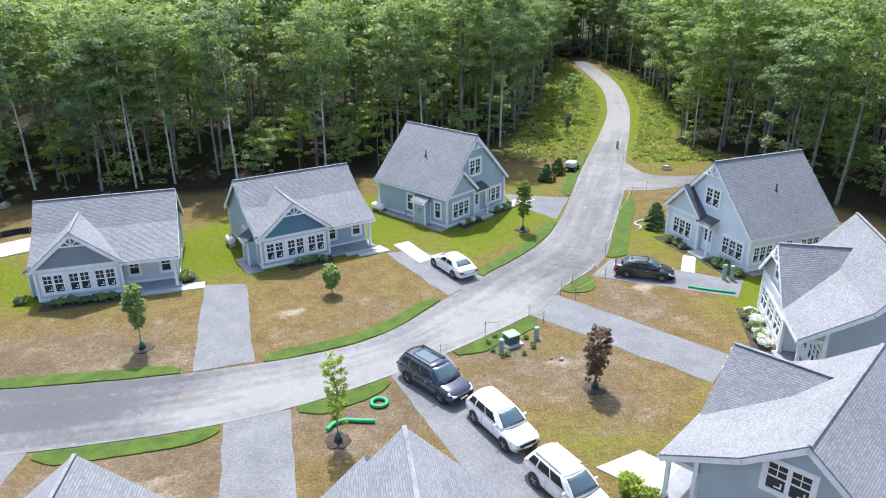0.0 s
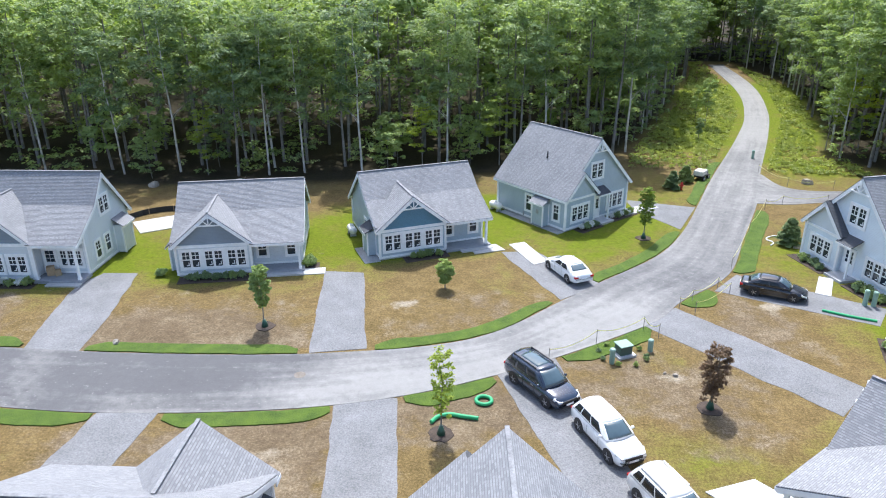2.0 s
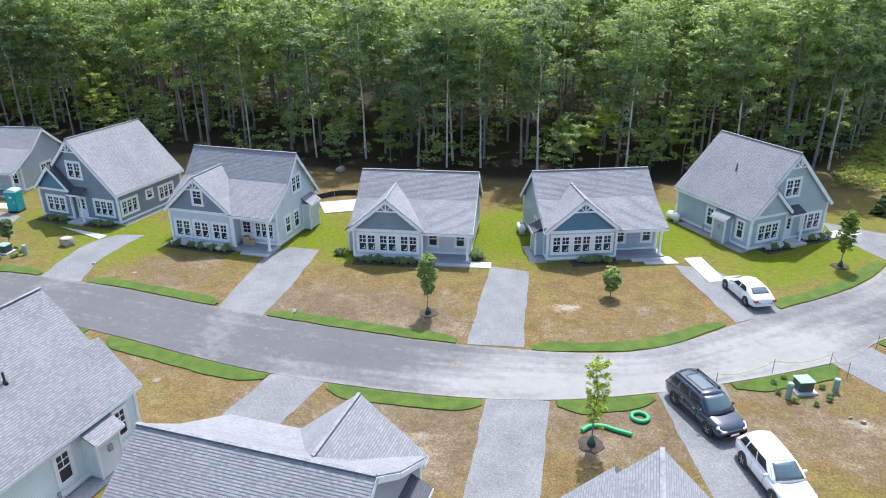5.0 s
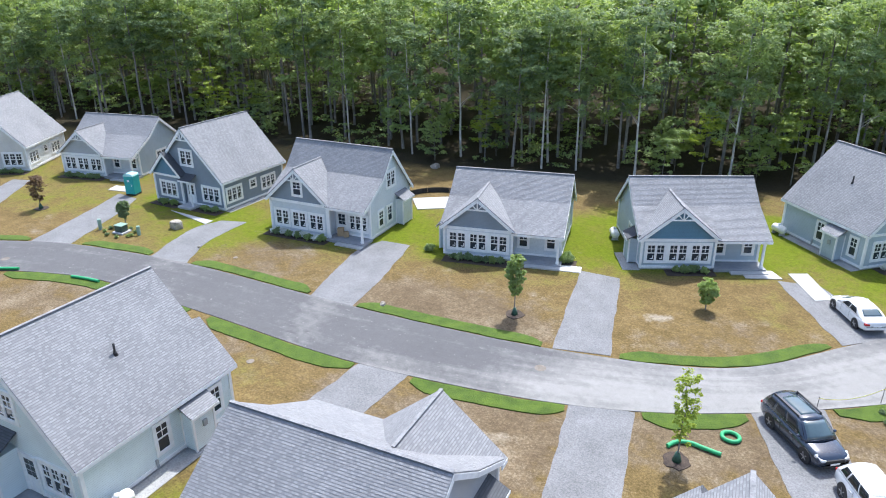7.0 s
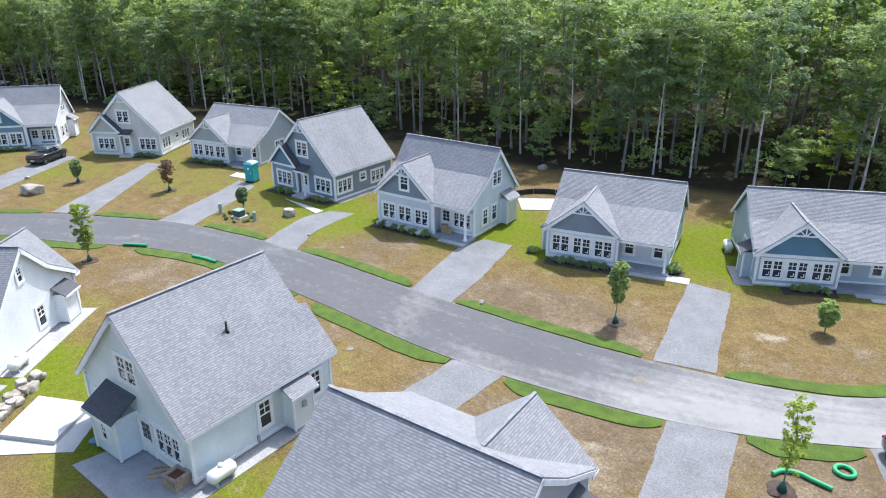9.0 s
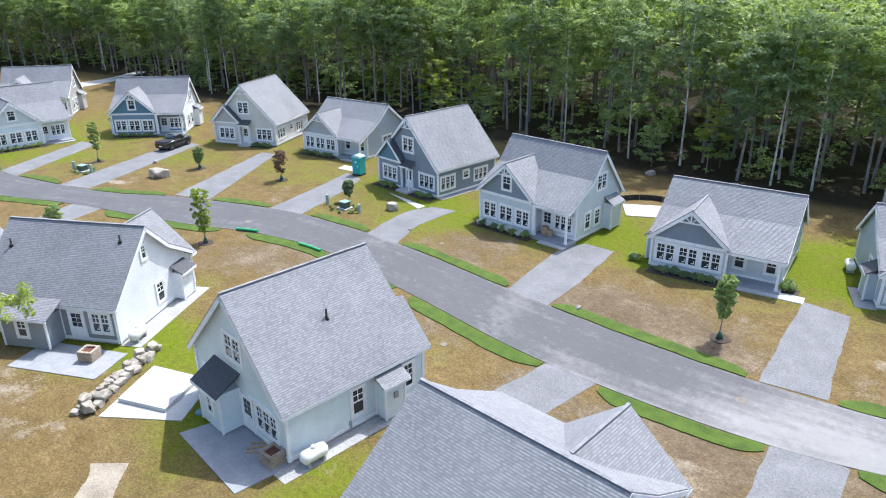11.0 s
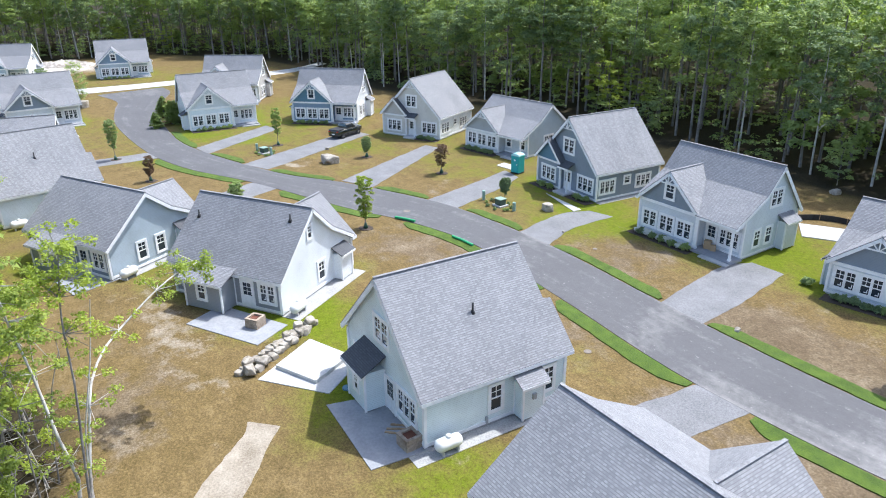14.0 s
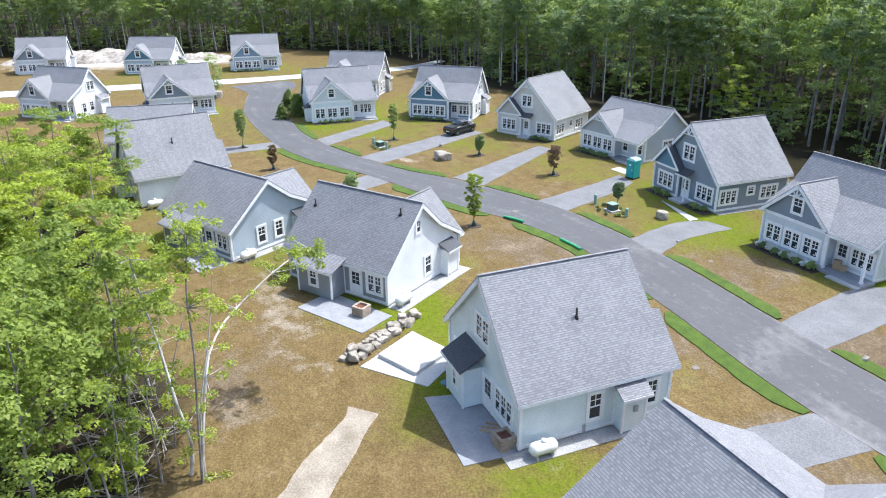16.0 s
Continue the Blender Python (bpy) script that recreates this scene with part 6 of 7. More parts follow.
def shrub(x, y, r, h, leaf, label):
    key = leaf.name
    if key not in SHRUBS:
        e = new("shrub")
        rg = np.random.default_rng(len(SHRUBS) + 70)
        C = [(rg.normal() * 0.35, rg.normal() * 0.35, rg.uniform(0.25, 0.75)) for _ in range(12)]
        V, F = leaf_cards(rg, C, [(0.4, 0.4, 0.3)] * 12, 56, 0.13)
        part_of("foliage", raw_mesh("foliage", V, F), leaf, e)
        bm = bmesh.new()
        for k in range(4):
            tube(bm, (0, 0, -0.1), (0.3 * math.cos(k * 1.6), 0.3 * math.sin(k * 1.6), 0.6), 0.03, 0.012, 5, False)
        part("stems", bm, BARK, e)
        SHRUBS[key] = e
        ob = e
    else:
        ob = copy_thing(SHRUBS[key], Matrix.Identity(4))
    ob.matrix_world = pose(x, y, 0.03, 0, 0, (x * 77 + y * 31) % 360) @ Matrix.Diagonal((r, r, h, 1))
    return tagged(ob, label, "shrub", "garden shrubs")


def front_bed(hx, hy, turn, u0, u1, v, n, leaf=None, r=0.55, h=0.6, bed=True):
    """A mulch bed and a row of shrubs along a house's front, in the house's own metres."""
    M = pose(hx, hy, 0, 0, 0, turn)
    if bed:
        bm = bmesh.new()
        slab(bm, [tuple(M @ Vector(p)) for p in ((u0 - 0.5, v - 0.7, 0.035), (u1 + 0.5, v - 0.7, 0.035), (u1 + 0.5, v + 0.55, 0.035), (u0 - 0.5, v + 0.55, 0.035))], (0, 0, -0.1))
        tagged(part("mulch_bed", bm, MULCH), "dark mulch bed along a house front", "mulch bed", "mulch beds")
    for k in range(n):
        p = M @ Vector((u0 + (u1 - u0) * (k + 0.5) / n + 0.13 * math.sin(k * 5), v + 0.12 * math.cos(k * 3), 0))
        q = leaf if leaf and k % 2 == 0 else LEAF
        shrub(p.x, p.y, r * (0.8 + 0.3 * ((k * 7) % 5) / 5), h * (0.8 + 0.4 * ((k * 3) % 4) / 4), q, "white flowering shrub before a house" if q is FLOWER else "low green shrub in a mulch bed before a house")


front_bed(-29.69, 46.51, 16.8, 0.6, 5.4, -0.75, 7)
front_bed(-29.69, 46.51, 16.8, 9.9, 10.6, 0.8, 3, None, 0.6, 0.9)
front_bed(-29.69, 46.51, 16.8, -1.5, -1.4, 0.3, 1, None, 0.7, 0.8, False)
front_bed(-14.56, 52.23, 30.2, 2.4, 5.3, -0.6, 4)
front_bed(-46.58, 43.17, 7.3, 0.3, 6.0, -0.7, 10, FLOWER, 0.62, 0.6)
front_bed(-81.27, 43.61, 16.6, 0.5, 5.6, -0.8, 7)
front_bed(0.57, 61.24, 47.6, 1.6, 3.6, -0.6, 4, FLOWER)
front_bed(0.57, 61.24, 47.6, 6.2, 9.2, -0.4, 6, FLOWER, 0.5, 0.6)
front_bed(20.45, 59.18, -68.2, 0.4, 3.4, -0.6, 4)
front_bed(20.45, 59.18, -68.2, 6.6, 9.4, -0.5, 5, None, 0.6, 0.8)
front_bed(22.73, 44.65, -101.7, 0.6, 5.8, -0.8, 7, FLOWER, 0.7, 0.7)
front_bed(-63.54, 43.24, 3.5, 0.6, 3.4, -0.6, 3)
front_bed(-63.54, 43.24, 3.5, 6.4, 8.8, -0.3, 3)
front_bed(-93.5, 36.63, 32.2, 5.8, 8.8, -0.3, 4)
front_bed(-107.17, 27.12, 53.1, 0.5, 6.0, -0.7, 6)
front_bed(-108.09, 11.88, 92.5, 0.5, 6.0, -0.7, 6)
front_bed(-168.14, 1.84, 86.5, 0.5, 6.0, -0.7, 6)
shrub(-26.6, 20.9, 0.6, 0.9, LEAF, "round green shrub at a house corner")
shrub(8.9, 26.4, 0.8, 0.9, LEAF_BRIGHT, "bright green shrub beside a walk")
shrub(9.6, 25.6, 0.7, 0.8, LEAF_BRIGHT, "bright green shrub beside a walk")

# ---- paving ----


def paving(name, pts, z, material, label, depth=0.15):
    bm = bmesh.new()
    slab(bm, [(x, y, z) for x, y in pts], (0, 0, -depth))
    return tagged(part(name, bm, material), label, "paving", kind="structure")


paving("patio", [(-32.9, 8.7), (-32.4, 12.1), (-26.7, 12.4), (-26.6, 9.0)], 0.05, STONE_SLAB, "grey stone-paved patio behind a house")
paving("patio", [(-46.6, 2.9), (-41.4, 6.7), (-43.2, 9.2), (-48.4, 5.6)], 0.05, STONE_SLAB, "grey paved patio behind a house")
paving("patio", [(-58.6, -5.4), (-55.2, -4.1), (-57.3, 0.1), (-61.4, -2.8)], 0.05, STONE_SLAB, "grey paved patio behind a house")
paving("concrete_pad", [(-37.3, 5.8), (-40.5, 10.0), (-36.6, 12.2), (-33.9, 9.2)], 0.05, WHITEPAD, "bright new concrete apron", 0.1)
paving("concrete_slab", [(-38.0, 7.1), (-40.2, 9.9), (-37.1, 11.6), (-35.2, 8.8)], 0.3, WHITEPAD, "raised bright concrete slab", 0.4)
paving("concrete_pad", [(-40.6, 57.4), (-38.2, 54.8), (-35.9, 56.6), (-37.6, 59.8)], 0.08, CONCRETE, "bright concrete pad behind a house")
paving("footpath", [(-4.2, 57.4), (-2.9, 58.2), (-0.7, 54.2), (-1.8, 53.3)], 0.06, WHITEPAD, "bright concrete path beside a driveway")
paving("footpath", [(-6.9, 54.8), (-4.4, 56.1), (-5.4, 57.3), (-7.6, 56.2)], 0.06, CONCRETE, "pale concrete path to a porch")
paving("footpath", [(19.3, 51.3), (20.3, 50.9), (21.5, 54.2), (20.5, 54.5)], 0.06, WHITEPAD, "short bright concrete path to a door")
paving("footpath", [(7.6, 27.9), (10.1, 29.2), (12.9, 26.8), (11.2, 24.9)], 0.06, WHITEPAD, "bright concrete walk to a porch")
M = pose(-29.69, 46.51, 0, 0, 0, 16.8)
paving("footpath", [tuple((M @ Vector((u, v, 0)))[:2]) for u, v in ((9.9, -0.95), (11.6, -0.95), (11.6, 0.2), (9.9, 0.2))], 0.06, WHITEPAD, "short concrete path to a porch")
paving("footpath", [(6.4, 66.6), (9.9, 69.6), (9.0, 70.6), (5.4, 67.8)], 0.06, CONCRETE, "pale concrete path to a door")
paving("footpath", [(-59.4, 41.6), (-57.8, 41.6), (-53.3, 41.7), (-53.2, 40.7)], 0.055, CONCRETE, "pale concrete path to a door")
paving("footpath", [(-71.2, 42.4), (-68.8, 43.0), (-69.4, 44.4), (-71.8, 43.8)], 0.06, WHITEPAD, "bright concrete path to a porch")
for hx, hy, a, u0, u1, v0, v1 in ((-27.63, 21.21, 184.9, -1.1, 0.0, 1.0, 10.2), (-50.7, 16.59, 219.3, -1.5, 0.0, 0.4, 9.6), (-62.22, 6.4, 215.5, -0.9, 0, 2, 9), (0.57, 61.24, 47.6, -0.9, 0, 0, 8), (20.45, 59.18, -68.2, 9.2, 9.9, 0.6, 9), (-14.56, 52.23, 30.2, -1.4, 0, -0.2, 3.4), (-63.54, 43.24, 3.5, 9.2, 9.9, 0.5, 8)):
    M = pose(hx, hy, 0, 0, 0, a)
    paving("gravel_apron", [tuple((M @ Vector((u, v, 0)))[:2]) for u, v in ((u0, v0), (u1, v0), (u1, v1), (u0, v1))], 0.028, PALE_GRAVEL, "strip of pale gravel along a house wall", 0.08)


# ---- utilities and yard clutter ----


def propane_tank(x, y, turn):
    e = new("propane_tank")
    e.matrix_world = pose(x, y, 0, 0, 0, turn)
    bm = bmesh.new()
    rings = []
    for k in range(13):
        f = k / 12
        u = -0.8 + 1.6 * f
        r = 0.36 * math.sqrt(max(0.02, 1 - max(0, (abs(u) - 0.5) / 0.31) ** 2))
        rings.append([(u, r * math.cos(6.2832 * i / 16), 0.55 + r * math.sin(6.2832 * i / 16)) for i in range(16)])
    loft(bm, rings)
    part("tank", bm, plain("tank_white", (0.8, 0.8, 0.78), 0.35) if "tank_white" not in bpy.data.materials else bpy.data.materials["tank_white"], e, smooth=True)
    bm = bmesh.new()
    tube(bm, (0, 0, 0.85), (0, 0, 1.03), 0.15, 0.13, 14)
    part("dome", bm, bpy.data.materials["tank_white"], e, smooth=True)
    for u in (-0.45, 0.45):
        bm = bmesh.new()
        box(bm, u - 0.06, u + 0.06, -0.28, 0.28, 0.0, 0.26)
        part("foot", bm, CONCRETE, e)
    return tagged(e, "white propane tank lying beside a house wall", "propane tank", "propane tanks")


def at_house(hx, hy, a, u, v):
    p = pose(hx, hy, 0, 0, 0, a) @ Vector((u, v, 0))
    return p.x, p.y


for hx, hy, a, u, v, t in ((-27.63, 21.21, 184.9, -0.75, 8.2, 90), (-50.7, 16.59, 219.3, -0.75, 8.6, 90), (-62.22, 6.4, 215.5, -0.7, 8.4, 90), (-14.56, 52.23, 30.2, -0.8, 6.8, 90), (0.57, 61.24, 47.6, -0.8, 8.6, 90), (-76.53, -1.09, 196.9, -0.8, 8.0, 90)):
    px, py = at_house(hx, hy, a, u, v)
    propane_tank(px, py, a + t)


def fire_pit(x, y, turn):
    e = new("fire_pit")
    e.matrix_world = pose(x, y, 0.05, 0, 0, turn)
    me = cached("pit_stone", lambda bm: box(bm, -0.2, 0.2, -0.09, 0.09, 0, 0.17))
    for lay in range(4):
        for k in range(4):
            for i in (-1, 1):
                a = k * 90
                s = part_of("stone", me, PITSTONE, e)
                s.matrix_local = pose(0, 0, lay * 0.18, 0, 0, a) @ pose(i * 0.21 + (0.08 if lay % 2 else -0.08), 0.42, 0)
    bm = bmesh.new()
    box(bm, -0.38, 0.38, -0.38, 0.38, 0.0, 0.6)
    part("ash_bed", bm, RUST, e, "rusty brown filling")
    return tagged(e, "square stone fire pit with a rusty filling", "fire pit", "fire pits")


PITSTONE = speckled("tan_stone", (0.24, 0.18, 0.13), (0.46, 0.38, 0.3), 7.0, 1.5, 0.9, 0.4)
RUST = speckled("rusty_filling", (0.09, 0.03, 0.02), (0.2, 0.08, 0.05), 14.0, 2.0, 0.95, 0.5)
fire_pit(-27.5, 11.5, 10)
fire_pit(-44.1, 7.2, 40)


def boulder(x, y, r, seed, label="pale boulder in the yard", z=0.0, group=""):
    """A broken, flat-sided rock."""
    rg = np.random.default_rng(seed)
    bm = bmesh.new()
    k = rg.uniform(0.85, 1.15, 3)
    for _ in range(26):
        d = rg.normal(size=3)
        d = np.clip(d / np.linalg.norm(d) * 1.3, -0.8, 0.8)
        bm.verts.new((d[0] * k[0] * r, d[1] * k[1] * r, d[2] * 0.8 * k[2] * r))
    hull = bmesh.ops.convex_hull(bm, input=bm.verts)
    bmesh.ops.delete(bm, geom=list({v for v in hull["geom_interior"] + hull["geom_unused"] if isinstance(v, bmesh.types.BMVert)}), context="VERTS")
    bmesh.ops.bevel(bm, geom=bm.edges, offset=0.06 * r, segments=1, affect="EDGES")
    ob = part("boulder", bm, ROCK)
    ob.matrix_world = pose(x, y, z + r * 0.35, 0, 0, rg.uniform(0, 360))
    return tagged(ob, label, "boulder", group)


for k in range(34):
    f = (k // 2) / 16.5
    boulder(-38.4 - 4.3 * f + 0.5 * (k % 2) * (1 - f) + 0.15 * math.sin(k * 4), 4.9 + 5.6 * f + 0.6 * (k % 2), 0.27 + 0.2 * ((k * 37) % 10) / 10, 100 + k, "pale boulder in a dry retaining row", 0.22 * ((k % 3) == 1), "retaining boulders")
for bx, by, br, bs in ((-82.1, 24.8, 1.1, 1), (-54.7, 38.6, 0.7, 2), (-19.5, 73.6, 0.5, 3), (-18.4, 73.9, 0.4, 4), (27.0, 80.4, 0.55, 5), (-49.0, 36.5, 0.15, 6), (-28.5, 36.1, 0.3, 7), (-136.5, -2.0, 1.2, 8), (7.5, 38.0, 0.16, 9), (6.9, 38.2, 0.12, 10), (-88.5, 26.5, 0.3, 11), (20.5, 60.6, 0.3, 12), (-45, 68.5, 0.5, 13), (-36, 71, 0.5, 14)):
    boulder(bx, by, br, bs)


def transformer(x, y, turn):
    e = new("transformer_box")
    e.matrix_world = pose(x, y, 0, 0, 0, turn) @ Matrix.Diagonal((0.85, 0.85, 0.85, 1))
    for nm, b, mt in (("pad", (-0.75, 0.75, -0.7, 0.7, -0.1, 0.16), CONCRETE), ("cabinet", (-0.5, 0.5, -0.45, 0.45, 0.16, 0.86), UTIL_DARK), ("lid", (-0.56, 0.56, -0.52, 0.52, 0.86, 0.94), UTIL)):
        bm = bmesh.new()
        box(bm, *b)
        bmesh.ops.bevel(bm, geom=bm.edges, offset=0.02, segments=1, affect="EDGES")
        part(nm, bm, mt, e)
    return tagged(e, "dark green transformer box on a concrete pad", "transformer", "utility boxes")


def pedestal(x, y, h=0.95):
    e = new("utility_pedestal")
    e.location = (x, y, 0)
    bm = bmesh.new()
    tube(bm, (0, 0, -0.1), (0, 0, h), 0.17, 0.17, 12)
    part("post", bm, UTIL, e, smooth=False)
    bm = bmesh.new()
    tube(bm, (0, 0, h), (0, 0, h + 0.09), 0.2, 0.15, 12)
    part("cap", bm, UTIL, e)
    return tagged(e, "pale green utility pedestal", "utility pedestal", "utility boxes")


transformer(4.55, 40.1, 30)
pedestal(3.8, 38.9)
pedestal(6.3, 40.8, 0.75)
transformer(-58.2, 35.2, 10)
pedestal(-60.6, 34.6)
pedestal(-56.2, 35.6, 0.8)
transformer(-90.6, 18.6, 25)
pedestal(-92.0, 18.0)
pedestal(-89.2, 19.2)
pedestal(22.2, 49.8, 1.15)
pedestal(22.75, 49.7, 1.1)
for k in range(9):
    shrub(4.5 + 1.5 * math.cos(k * 0.75), 39.9 + 1.3 * math.sin(k * 0.75), 0.22, 0.3, LEAF, "tiny shrub round a transformer box")
    shrub(-58.2 + 1.7 * math.cos(k * 0.75), 35.0 + 1.1 * math.sin(k * 0.75), 0.26, 0.3, LEAF, "tiny shrub round a transformer box")
    shrub(-90.6 + 1.7 * math.cos(k * 0.75), 18.7 + 1.1 * math.sin(k * 0.75), 0.28, 0.3, LEAF, "tiny shrub round a transformer box")


def hose(name, pts, r, label, closed=False):
    cu = bpy.data.curves.new(name, "CURVE")
    cu.dimensions, cu.bevel_depth, cu.bevel_resolution = "3D", r, 3
    sp = cu.splines.new("BEZIER")
    sp.bezier_points.add(len(pts) - 1)
    for b, p in zip(sp.bezier_points, pts):
        b.co, b.handle_left_type, b.handle_right_type = p, "AUTO", "AUTO"
    sp.use_cyclic_u, cu.use_fill_caps = closed, True
    tmp = bpy.data.objects.new(name, cu)
    me = bpy.data.meshes.new_from_object(tmp)
    bpy.data.objects.remove(tmp)
    me.materials.clear()
    return tagged(part_of(name, me, GREENHOSE, smooth=True), label, "silt sock", "silt socks")


hose("silt_sock", [(-3.6 + 0.44 * math.cos(a), 33.5 + 0.4 * math.sin(a), 0.11) for a in (0.2, 1.3, 2.4, 3.5, 4.6, 5.6)], 0.11, "bright green silt sock curled in a ring", True)
hose("silt_sock", [(-6.2, 31.0, 0.12), (-5.9, 31.55, 0.12), (-5.3, 31.85, 0.12), (-4.6, 31.8, 0.12), (-3.7, 31.75, 0.12)], 0.12, "bright green silt sock lying on bare soil")
hose("silt_sock", [(18.9, 48.35, 0.1), (20.2, 47.8, 0.1), (22.1, 47.2, 0.1)], 0.1, "bright green silt sock beside a driveway")
hose("silt_sock", [(-59.6, 24.15, 0.18), (-58.7, 24.8, 0.18), (-57.7, 25.4, 0.18)], 0.12, "bright green silt sock on the sod strip")
hose("silt_sock", [(-52.5, 26.8, 0.18), (-51.2, 27.15, 0.18), (-49.8, 27.4, 0.18)], 0.12, "bright green silt sock on the sod strip")


def portable_toilet(x, y, turn):
    e = new("portable_toilet")
    e.matrix_world = pose(x, y, 0.03, 0, 0, turn)
    for nm, b, mt in (("base", (-0.58, 0.58, -0.58, 0.58, 0, 0.14), BLACK), ("cabin", (-0.55, 0.55, -0.55, 0.55, 0.14, 2.1), TURQ), ("door", (-0.42, 0.42, -0.59, -0.55, 0.2, 2.0), TURQ), ("handle", (0.28, 0.34, -0.63, -0.59, 1.0, 1.2), WHITE), ("sign", (-0.12, 0.12, -0.595, -0.59, 1.5, 1.7), WHITE)):
        bm = bmesh.new()
        box(bm, *b)
        part(nm, bm, mt, e)
    bm = bmesh.new()
    loft(bm, [[(-0.6, -0.6, 2.1), (0.6, -0.6, 2.1), (0.6, 0.6, 2.1), (-0.6, 0.6, 2.1)], [(-0.55, -0.55, 2.25), (0.55, -0.55, 2.25), (0.55, 0.55, 2.25), (-0.55, 0.55, 2.25)], [(-0.3, -0.5, 2.36), (0.3, -0.5, 2.36), (0.3, 0.5, 2.36), (-0.3, 0.5, 2.36)]])
    part("roof", bm, plain("pale_turquoise", (0.35, 0.62, 0.6), 0.5), e, "pale roof")
    return tagged(e, "turquoise portable toilet standing on a gravel drive", "portable toilet")


portable_toilet(-67.4, 43.0, 20)


def stake(x, y, h=1.1):
    bm = bmesh.new()
    tube(bm, (0, 0, -0.2), (0.02, 0, h), 0.022, 0.02, 6)
    ob = part("stake", bm, BARK)
    ob.location = (x, y, 0)
    return tagged(ob, "thin wooden stake holding yellow tape", "stake", "tape stakes")


def tape(points, label="sagging yellow barrier tape between stakes"):
    bm = bmesh.new()
    for (ax, ay, az), (bx, by, bz) in zip(points, points[1:]):
        for k in range(6):
            f0, f1 = k / 6, (k + 1) / 6
            sag = lambda f: -0.35 * 4 * f * (1 - f)
            beam(bm, (ax + (bx - ax) * f0, ay + (by - ay) * f0, az + (bz - az) * f0 + sag(f0)), (ax + (bx - ax) * f1, ay + (by - ay) * f1, az + (bz - az) * f1 + sag(f1)), 0.01, 0.045)
    bmesh.ops.remove_doubles(bm, verts=bm.verts, dist=0.002)
    return tagged(part("barrier_tape", bm, YELLOW), label, "barrier tape")


for line in ([(-0.1, 38.3), (2.9, 41.2), (6.1, 43.5), (7.0, 42.6)], [(8.9, 47.0), (10.0, 48.4), (12.2, 50.9), (12.9, 50.0), (9.9, 46.4)], [(14.0, 55.0), (17.2, 63.6), (20.2, 70.6), (22.3, 72.4), (26.8, 73.2)], [(22.6, 84.0), (24.5, 79.0), (29.0, 78.4)]):
    for sx, sy in line:
        stake(sx, sy)
    tape([(sx, sy, 1.0) for sx, sy in line])


def hydrant(x, y):
    e = new("fire_hydrant")
    e.location = (x, y, 0)
    for nm, p, q, r0, r1 in (("barrel", (0, 0, -0.1), (0, 0, 0.7), 0.13, 0.12), ("bonnet", (0, 0, 0.7), (0, 0, 0.88), 0.16, 0.05), ("nozzle", (-0.25, 0, 0.5), (0.25, 0, 0.5), 0.07, 0.07)):
        bm = bmesh.new()
        tube(bm, p, q, r0, r1, 10)
        part(nm, bm, RED, e)
    return tagged(e, "red fire hydrant on the lawn beside the road", "hydrant")


hydrant(12.9, 76.0)
pedestal(23.4, 90.5, 1.0)


def manhole(x, y, z=0.052, r=0.36):
    bm = bmesh.new()
    tube(bm, (0, 0, -0.05), (0, 0, 0.008), r, r, 20)
    ob = part("manhole_cover", bm, speckled("cast_iron", (0.12, 0.1, 0.08), (0.25, 0.22, 0.19), 20, 2) if "cast_iron" not in bpy.data.materials else bpy.data.materials["cast_iron"])
    ob.location = (x, y, z)
    return tagged(ob, "round iron manhole cover", "manhole cover", "manhole covers")


manhole(-15.0, 34.4)
manhole(-61.0, 26.0)
manhole(-30.9, 25.5, 0.02, 0.25)
manhole(-44.5, 36.6, 0.02, 0.2)


def trailer(x, y, turn):
    e = new("utility_cart")
    e.matrix_world = pose(x, y, 0, 0, 0, turn)
    for nm, b, mt in (("bed", (-1.0, 1.0, -0.6, 0.6, 0.4, 0.55), BLACK), ("cover", (-0.9, 0.5, -0.55, 0.55, 0.55, 1.1), CREAM), ("seat", (0.5, 0.95, -0.5, 0.5, 0.55, 0.85), BLACK)):
        bm = bmesh.new()
        box(bm, *b)
        bmesh.ops.bevel(bm, geom=bm.edges, offset=0.05, segments=2, affect="EDGES")
        part(nm, bm, mt, e)
    for s in (-1, 1):
        for u in (-0.7, 0.7):
            wheel(e, u, s * 0.6, 0.28, s)
    return tagged(e, "small cream utility cart standing on the lawn", "utility cart")


trailer(15.6, 80.6, 60)

# ---- the leaning birch at the near wood's edge and its thin neighbours ----


def bent_tree(pts, r, leaf_at, label, seed, n=5, bark=None):
    e = new("birch_tree")
    line = smooth_line(pts, 0.8)
    e.location = line[0]
    bm = bmesh.new()
    for i in range(len(line) - 1):
        f = i / len(line)
        tube(bm, line[i] - line[0], line[i + 1] - line[0], r * (1 - 0.7 * f), r * (1 - 0.7 * (i + 1) / len(line)), 6, False)
    rg = np.random.default_rng(seed)
    C, S = [], []
    for f in leaf_at:
        p = line[min(int(f * len(line)), len(line) - 1)] - line[0]
        for _ in range(n):
            q = p + Vector((rg.normal() * 0.7, rg.normal() * 0.7, rg.normal() * 0.35 + 0.1))
            tube(bm, p, q, 0.025, 0.008, 4, False)
            C.append(tuple(q))
            S.append((0.35, 0.35, 0.22))
    part("trunk", bm, bark or BIRCH, e, smooth=True)
    V, F = leaf_cards(rg, C, S, 58, 0.075)
    part_of("crown", raw_mesh("crown", V, F), LEAF_BRIGHT, e)
    return tagged(e, label, "birch", "slender birches")


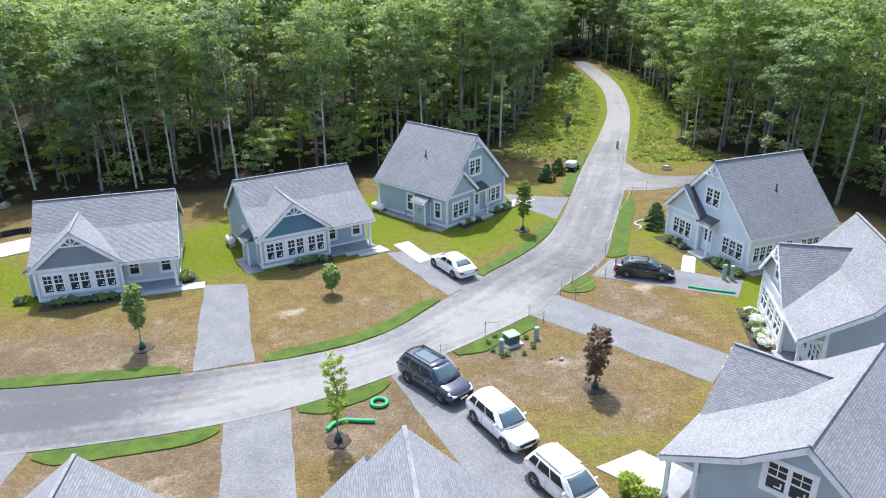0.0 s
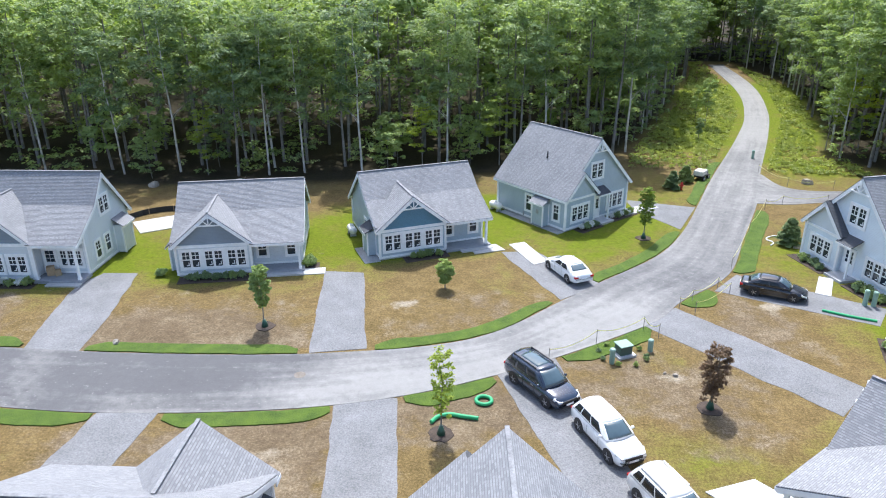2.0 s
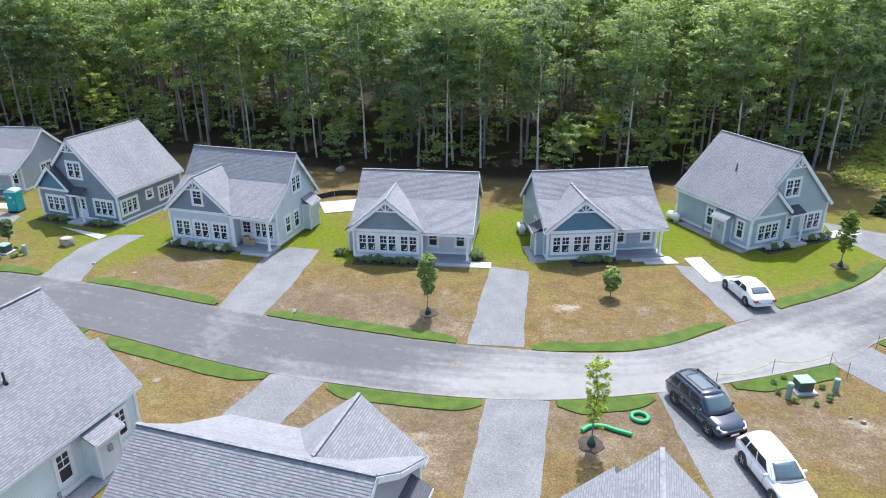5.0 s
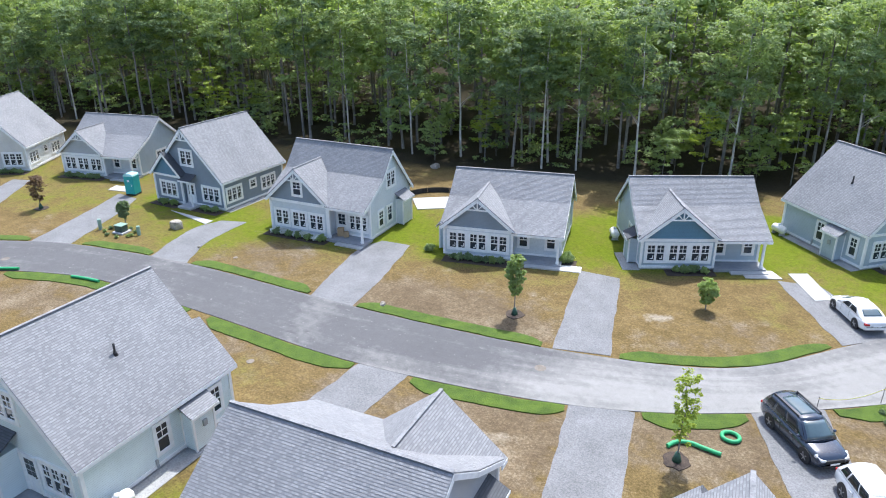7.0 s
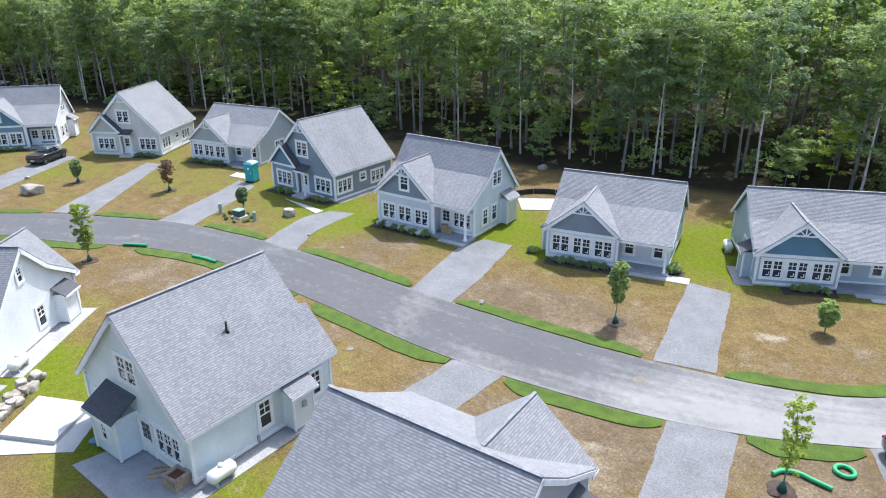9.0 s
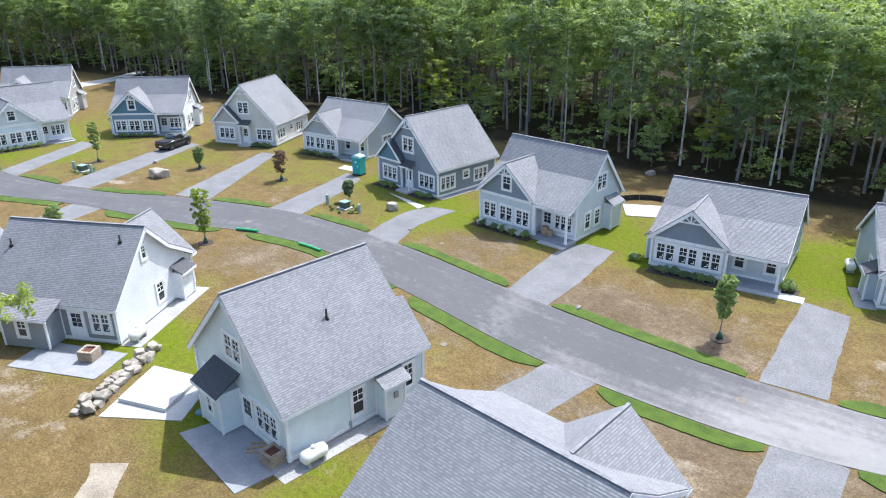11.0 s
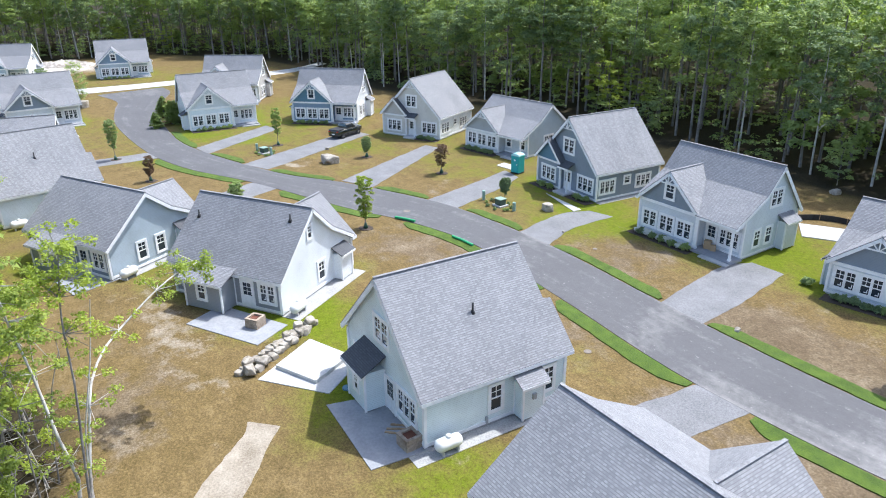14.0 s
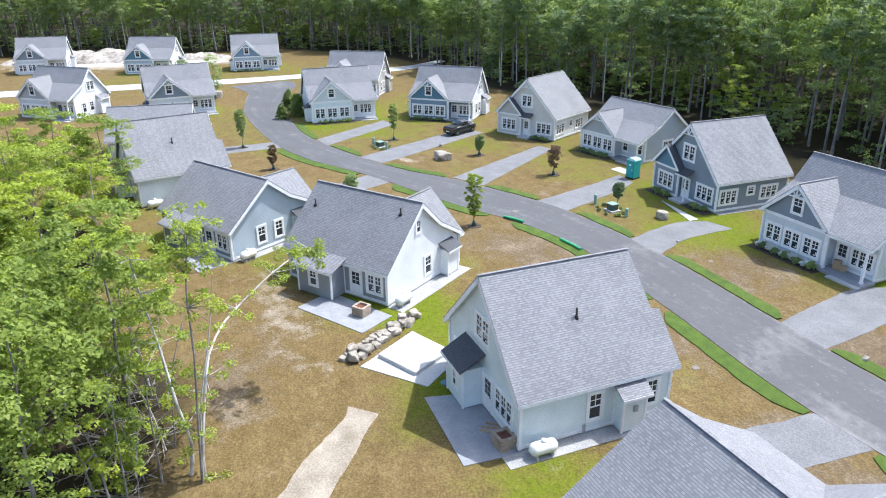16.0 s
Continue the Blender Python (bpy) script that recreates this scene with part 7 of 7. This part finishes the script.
bent_tree([(-29.47, -3.5, -0.2), (-29.57, -3.2, 2.03), (-30.31, -2.86, 4.0), (-31.37, -2.45, 5.78), (-32.99, -1.61, 6.62), (-34.66, -0.24, 7.15), (-35.83, 1.07, 7.73), (-37.0, 2.42, 8.04), (-37.63, 3.44, 8.09)], 0.085, (0.35, 0.55, 0.75, 0.85, 0.93, 0.98, 0.99), "pale birch leaning far out over the lawn", 5, 7)
bent_tree([(-29.3, -3.5, -0.2), (-29.3, -3.2, 3.6), (-29.35, -2.9, 7.1), (-29.4, -2.85, 9.4), (-29.5, -2.7, 11.0), (-29.6, -2.4, 12.8)], 0.075, (0.72, 0.82, 0.88, 0.92, 0.96, 0.99), "thin upright birch with a sparse leafy top", 6, 9, BARK)
bent_tree([(-29.45, -3.63, -0.2), (-29.55, -3.33, 0.06), (-29.88, -3.08, 3.71), (-30.39, -2.2, 7.5), (-30.65, -1.72, 10.16)], 0.055, (0.15, 0.3, 0.5, 0.7), "thin bare birch with few leaves", 7, 3)
bent_tree([(-30.1, -4.06, -0.2), (-30.2, -3.76, 1.7), (-30.66, -4.16, 3.77), (-31.61, -4.63, 6.72), (-32.06, -5.07, 9.23), (-32.24, -5.25, 10.88)], 0.1, (0.3, 0.55, 0.7, 0.8, 0.9, 0.97), "grey birch leaning over the wood's edge", 8, 7)

rg = random.Random(9)
for k in range(1, 22):
    bx = rg.uniform(-40, -27)
    by = -4.6 - 0.4 * abs(bx + 33) * 0.5 - rg.uniform(0, 3.5)
    h, lx, ly = rg.uniform(3.5, 7.5), rg.uniform(-2.2, 1.2), rg.uniform(-1.5, 2.0)
    bent_tree([(bx, by, -0.2), (bx + lx * 0.25, by + ly * 0.2, h * 0.4), (bx + lx * 0.6, by + ly * 0.5, h * 0.75), (bx + lx, by + ly, h)], rg.uniform(0.03, 0.07), (0.4, 0.6, 0.8, 0.95), "thin bare sapling at the near wood's edge", 200 + k, rg.choice((1, 1, 2)), BARK if k % 5 else BIRCH)


DEADWOOD = speckled("weathered_branches", (0.14, 0.125, 0.11), (0.38, 0.35, 0.31), 4.0, 0.8, 0.9, 0.4)


def deadwood(x, y, seed):
    """A tangle of fallen grey branches."""
    q = random.Random(seed)
    bm = bmesh.new()
    p = Vector((0, 0, 0.1))
    for _ in range(9):
        a, ln = q.uniform(0, 6.28), q.uniform(0.8, 2.4)
        e = p + Vector((math.cos(a) * ln, math.sin(a) * ln, q.uniform(-0.05, 0.5)))
        tube(bm, p, e, 0.04, 0.012, 5, False)
        m = p.lerp(e, 0.6)
        for s in (-1, 1):
            tube(bm, m, m + Vector((math.cos(a + s) * 0.6, math.sin(a + s) * 0.6, q.uniform(0, 0.4))), 0.018, 0.006, 4, False)
    ob = part("deadwood", bm, DEADWOOD)
    ob.matrix_world = pose(x, y, float(ground_height(x, y)))
    return tagged(ob, "tangle of fallen pale branches at the wood's edge", "deadwood", "fallen branches")


for k, (dx, dy) in enumerate(((-31, -6.5), (-33.5, -5.6), (-36, -6.8), (-29.5, -7.5), (-38.5, -7.5), (-34.5, -8.5), (-32, -9), (-27.5, -8.5))):
    deadwood(dx, dy, 300 + k)

# ---- odds and ends ----
TIMBER = speckled("raw_timber", (0.28, 0.18, 0.1), (0.48, 0.34, 0.2), 8.0, 1.2, 0.8, 0.3)
CARDBOARD = speckled("cardboard", (0.32, 0.22, 0.13), (0.45, 0.33, 0.2), 6.0, 1.0, 0.85, 0.1)
FABRIC = speckled("black_fabric", (0.015, 0.015, 0.016), (0.05, 0.05, 0.05), 9.0, 1.0, 0.9, 0.3)
BLUE = plain("blue_plastic_lid", (0.05, 0.16, 0.24), 0.4)
for k, (px, py, a) in enumerate(((-29.2, 11.75, 15), (-29.0, 11.45, 22), (-28.7, 11.2, 10))):
    bm = bmesh.new()
    box(bm, -0.6, 0.6, -0.07, 0.07, 0.0, 0.045)
    ob = part("plank", bm, TIMBER)
    ob.matrix_world = pose(px, py, 0.05, 0, 0, a + 40)
    tagged(ob, "short raw timber plank lying on a patio", "plank", "loose planks")
bm = bmesh.new()
tube(bm, (0, 0, -0.1), (0, 0, 0.07), 0.34, 0.3, 16)
lid = part("valve_lid", bm, BLUE)
lid.location = (-34.0, 10.35, 0.0)
tagged(lid, "round blue-green valve lid in the grass", "valve lid")
for u, v, w, h in ((7.0, 0.75, 0.28, 0.75), (7.6, 0.7, 0.22, 0.5)):
    bx, by = at_house(-46.58, 43.17, 7.3, u, v)
    bm = bmesh.new()
    box(bm, -w, w, -w * 0.8, w * 0.8, 0, h)
    bmesh.ops.bevel(bm, geom=bm.edges, offset=0.012, segments=1, affect="EDGES")
    ob = part("cardboard_box", bm, CARDBOARD)
    ob.matrix_world = pose(bx, by, 0.24, 0, 0, 30 * u)
    tagged(ob, "brown cardboard box standing on a porch", "box", "porch boxes")


def silt_fence(line, h=0.55):
    e = new("silt_fence")
    e.location = (*line[0], 0)
    S = smooth_line([(x - line[0][0], y - line[0][1], 0) for x, y in line], 0.6)
    bm = bmesh.new()
    for p, q in zip(S, S[1:]):
        d = (q - p).normalized()
        n = Vector((-d.y, d.x, 0)) * 0.015
        up = Vector((0, 0, h))
        slab(bm, [p - n, q - n, q - n + up, p - n + up], n * 2)
    bmesh.ops.remove_doubles(bm, verts=bm.verts, dist=0.006)
    part("fabric", bm, FABRIC, e)
    for p in S[::3]:
        bm = bmesh.new()
        box(bm, p.x - 0.03, p.x + 0.03, p.y - 0.03, p.y + 0.03, -0.2, h + 0.15)
        part("post", bm, TIMBER, e)
    return tagged(e, "low black silt fence behind a concrete pad", "silt fence")


silt_fence([(-41.4, 58.2), (-40.4, 60.0), (-38.4, 61.2), (-36.4, 60.4), (-35.2, 58.4)])
pipe = hose("drain_pipe", [(19.9, 63.4, 0.06), (18.9, 62.9, 0.06), (18.4, 62.2, 0.06), (18.8, 61.4, 0.06), (18.4, 60.7, 0.06)], 0.055, "white corrugated drain pipe curled on a bed")
pipe.data.materials[0] = WHITE
tagged(pipe, category="drain pipe", group="drain pipes")
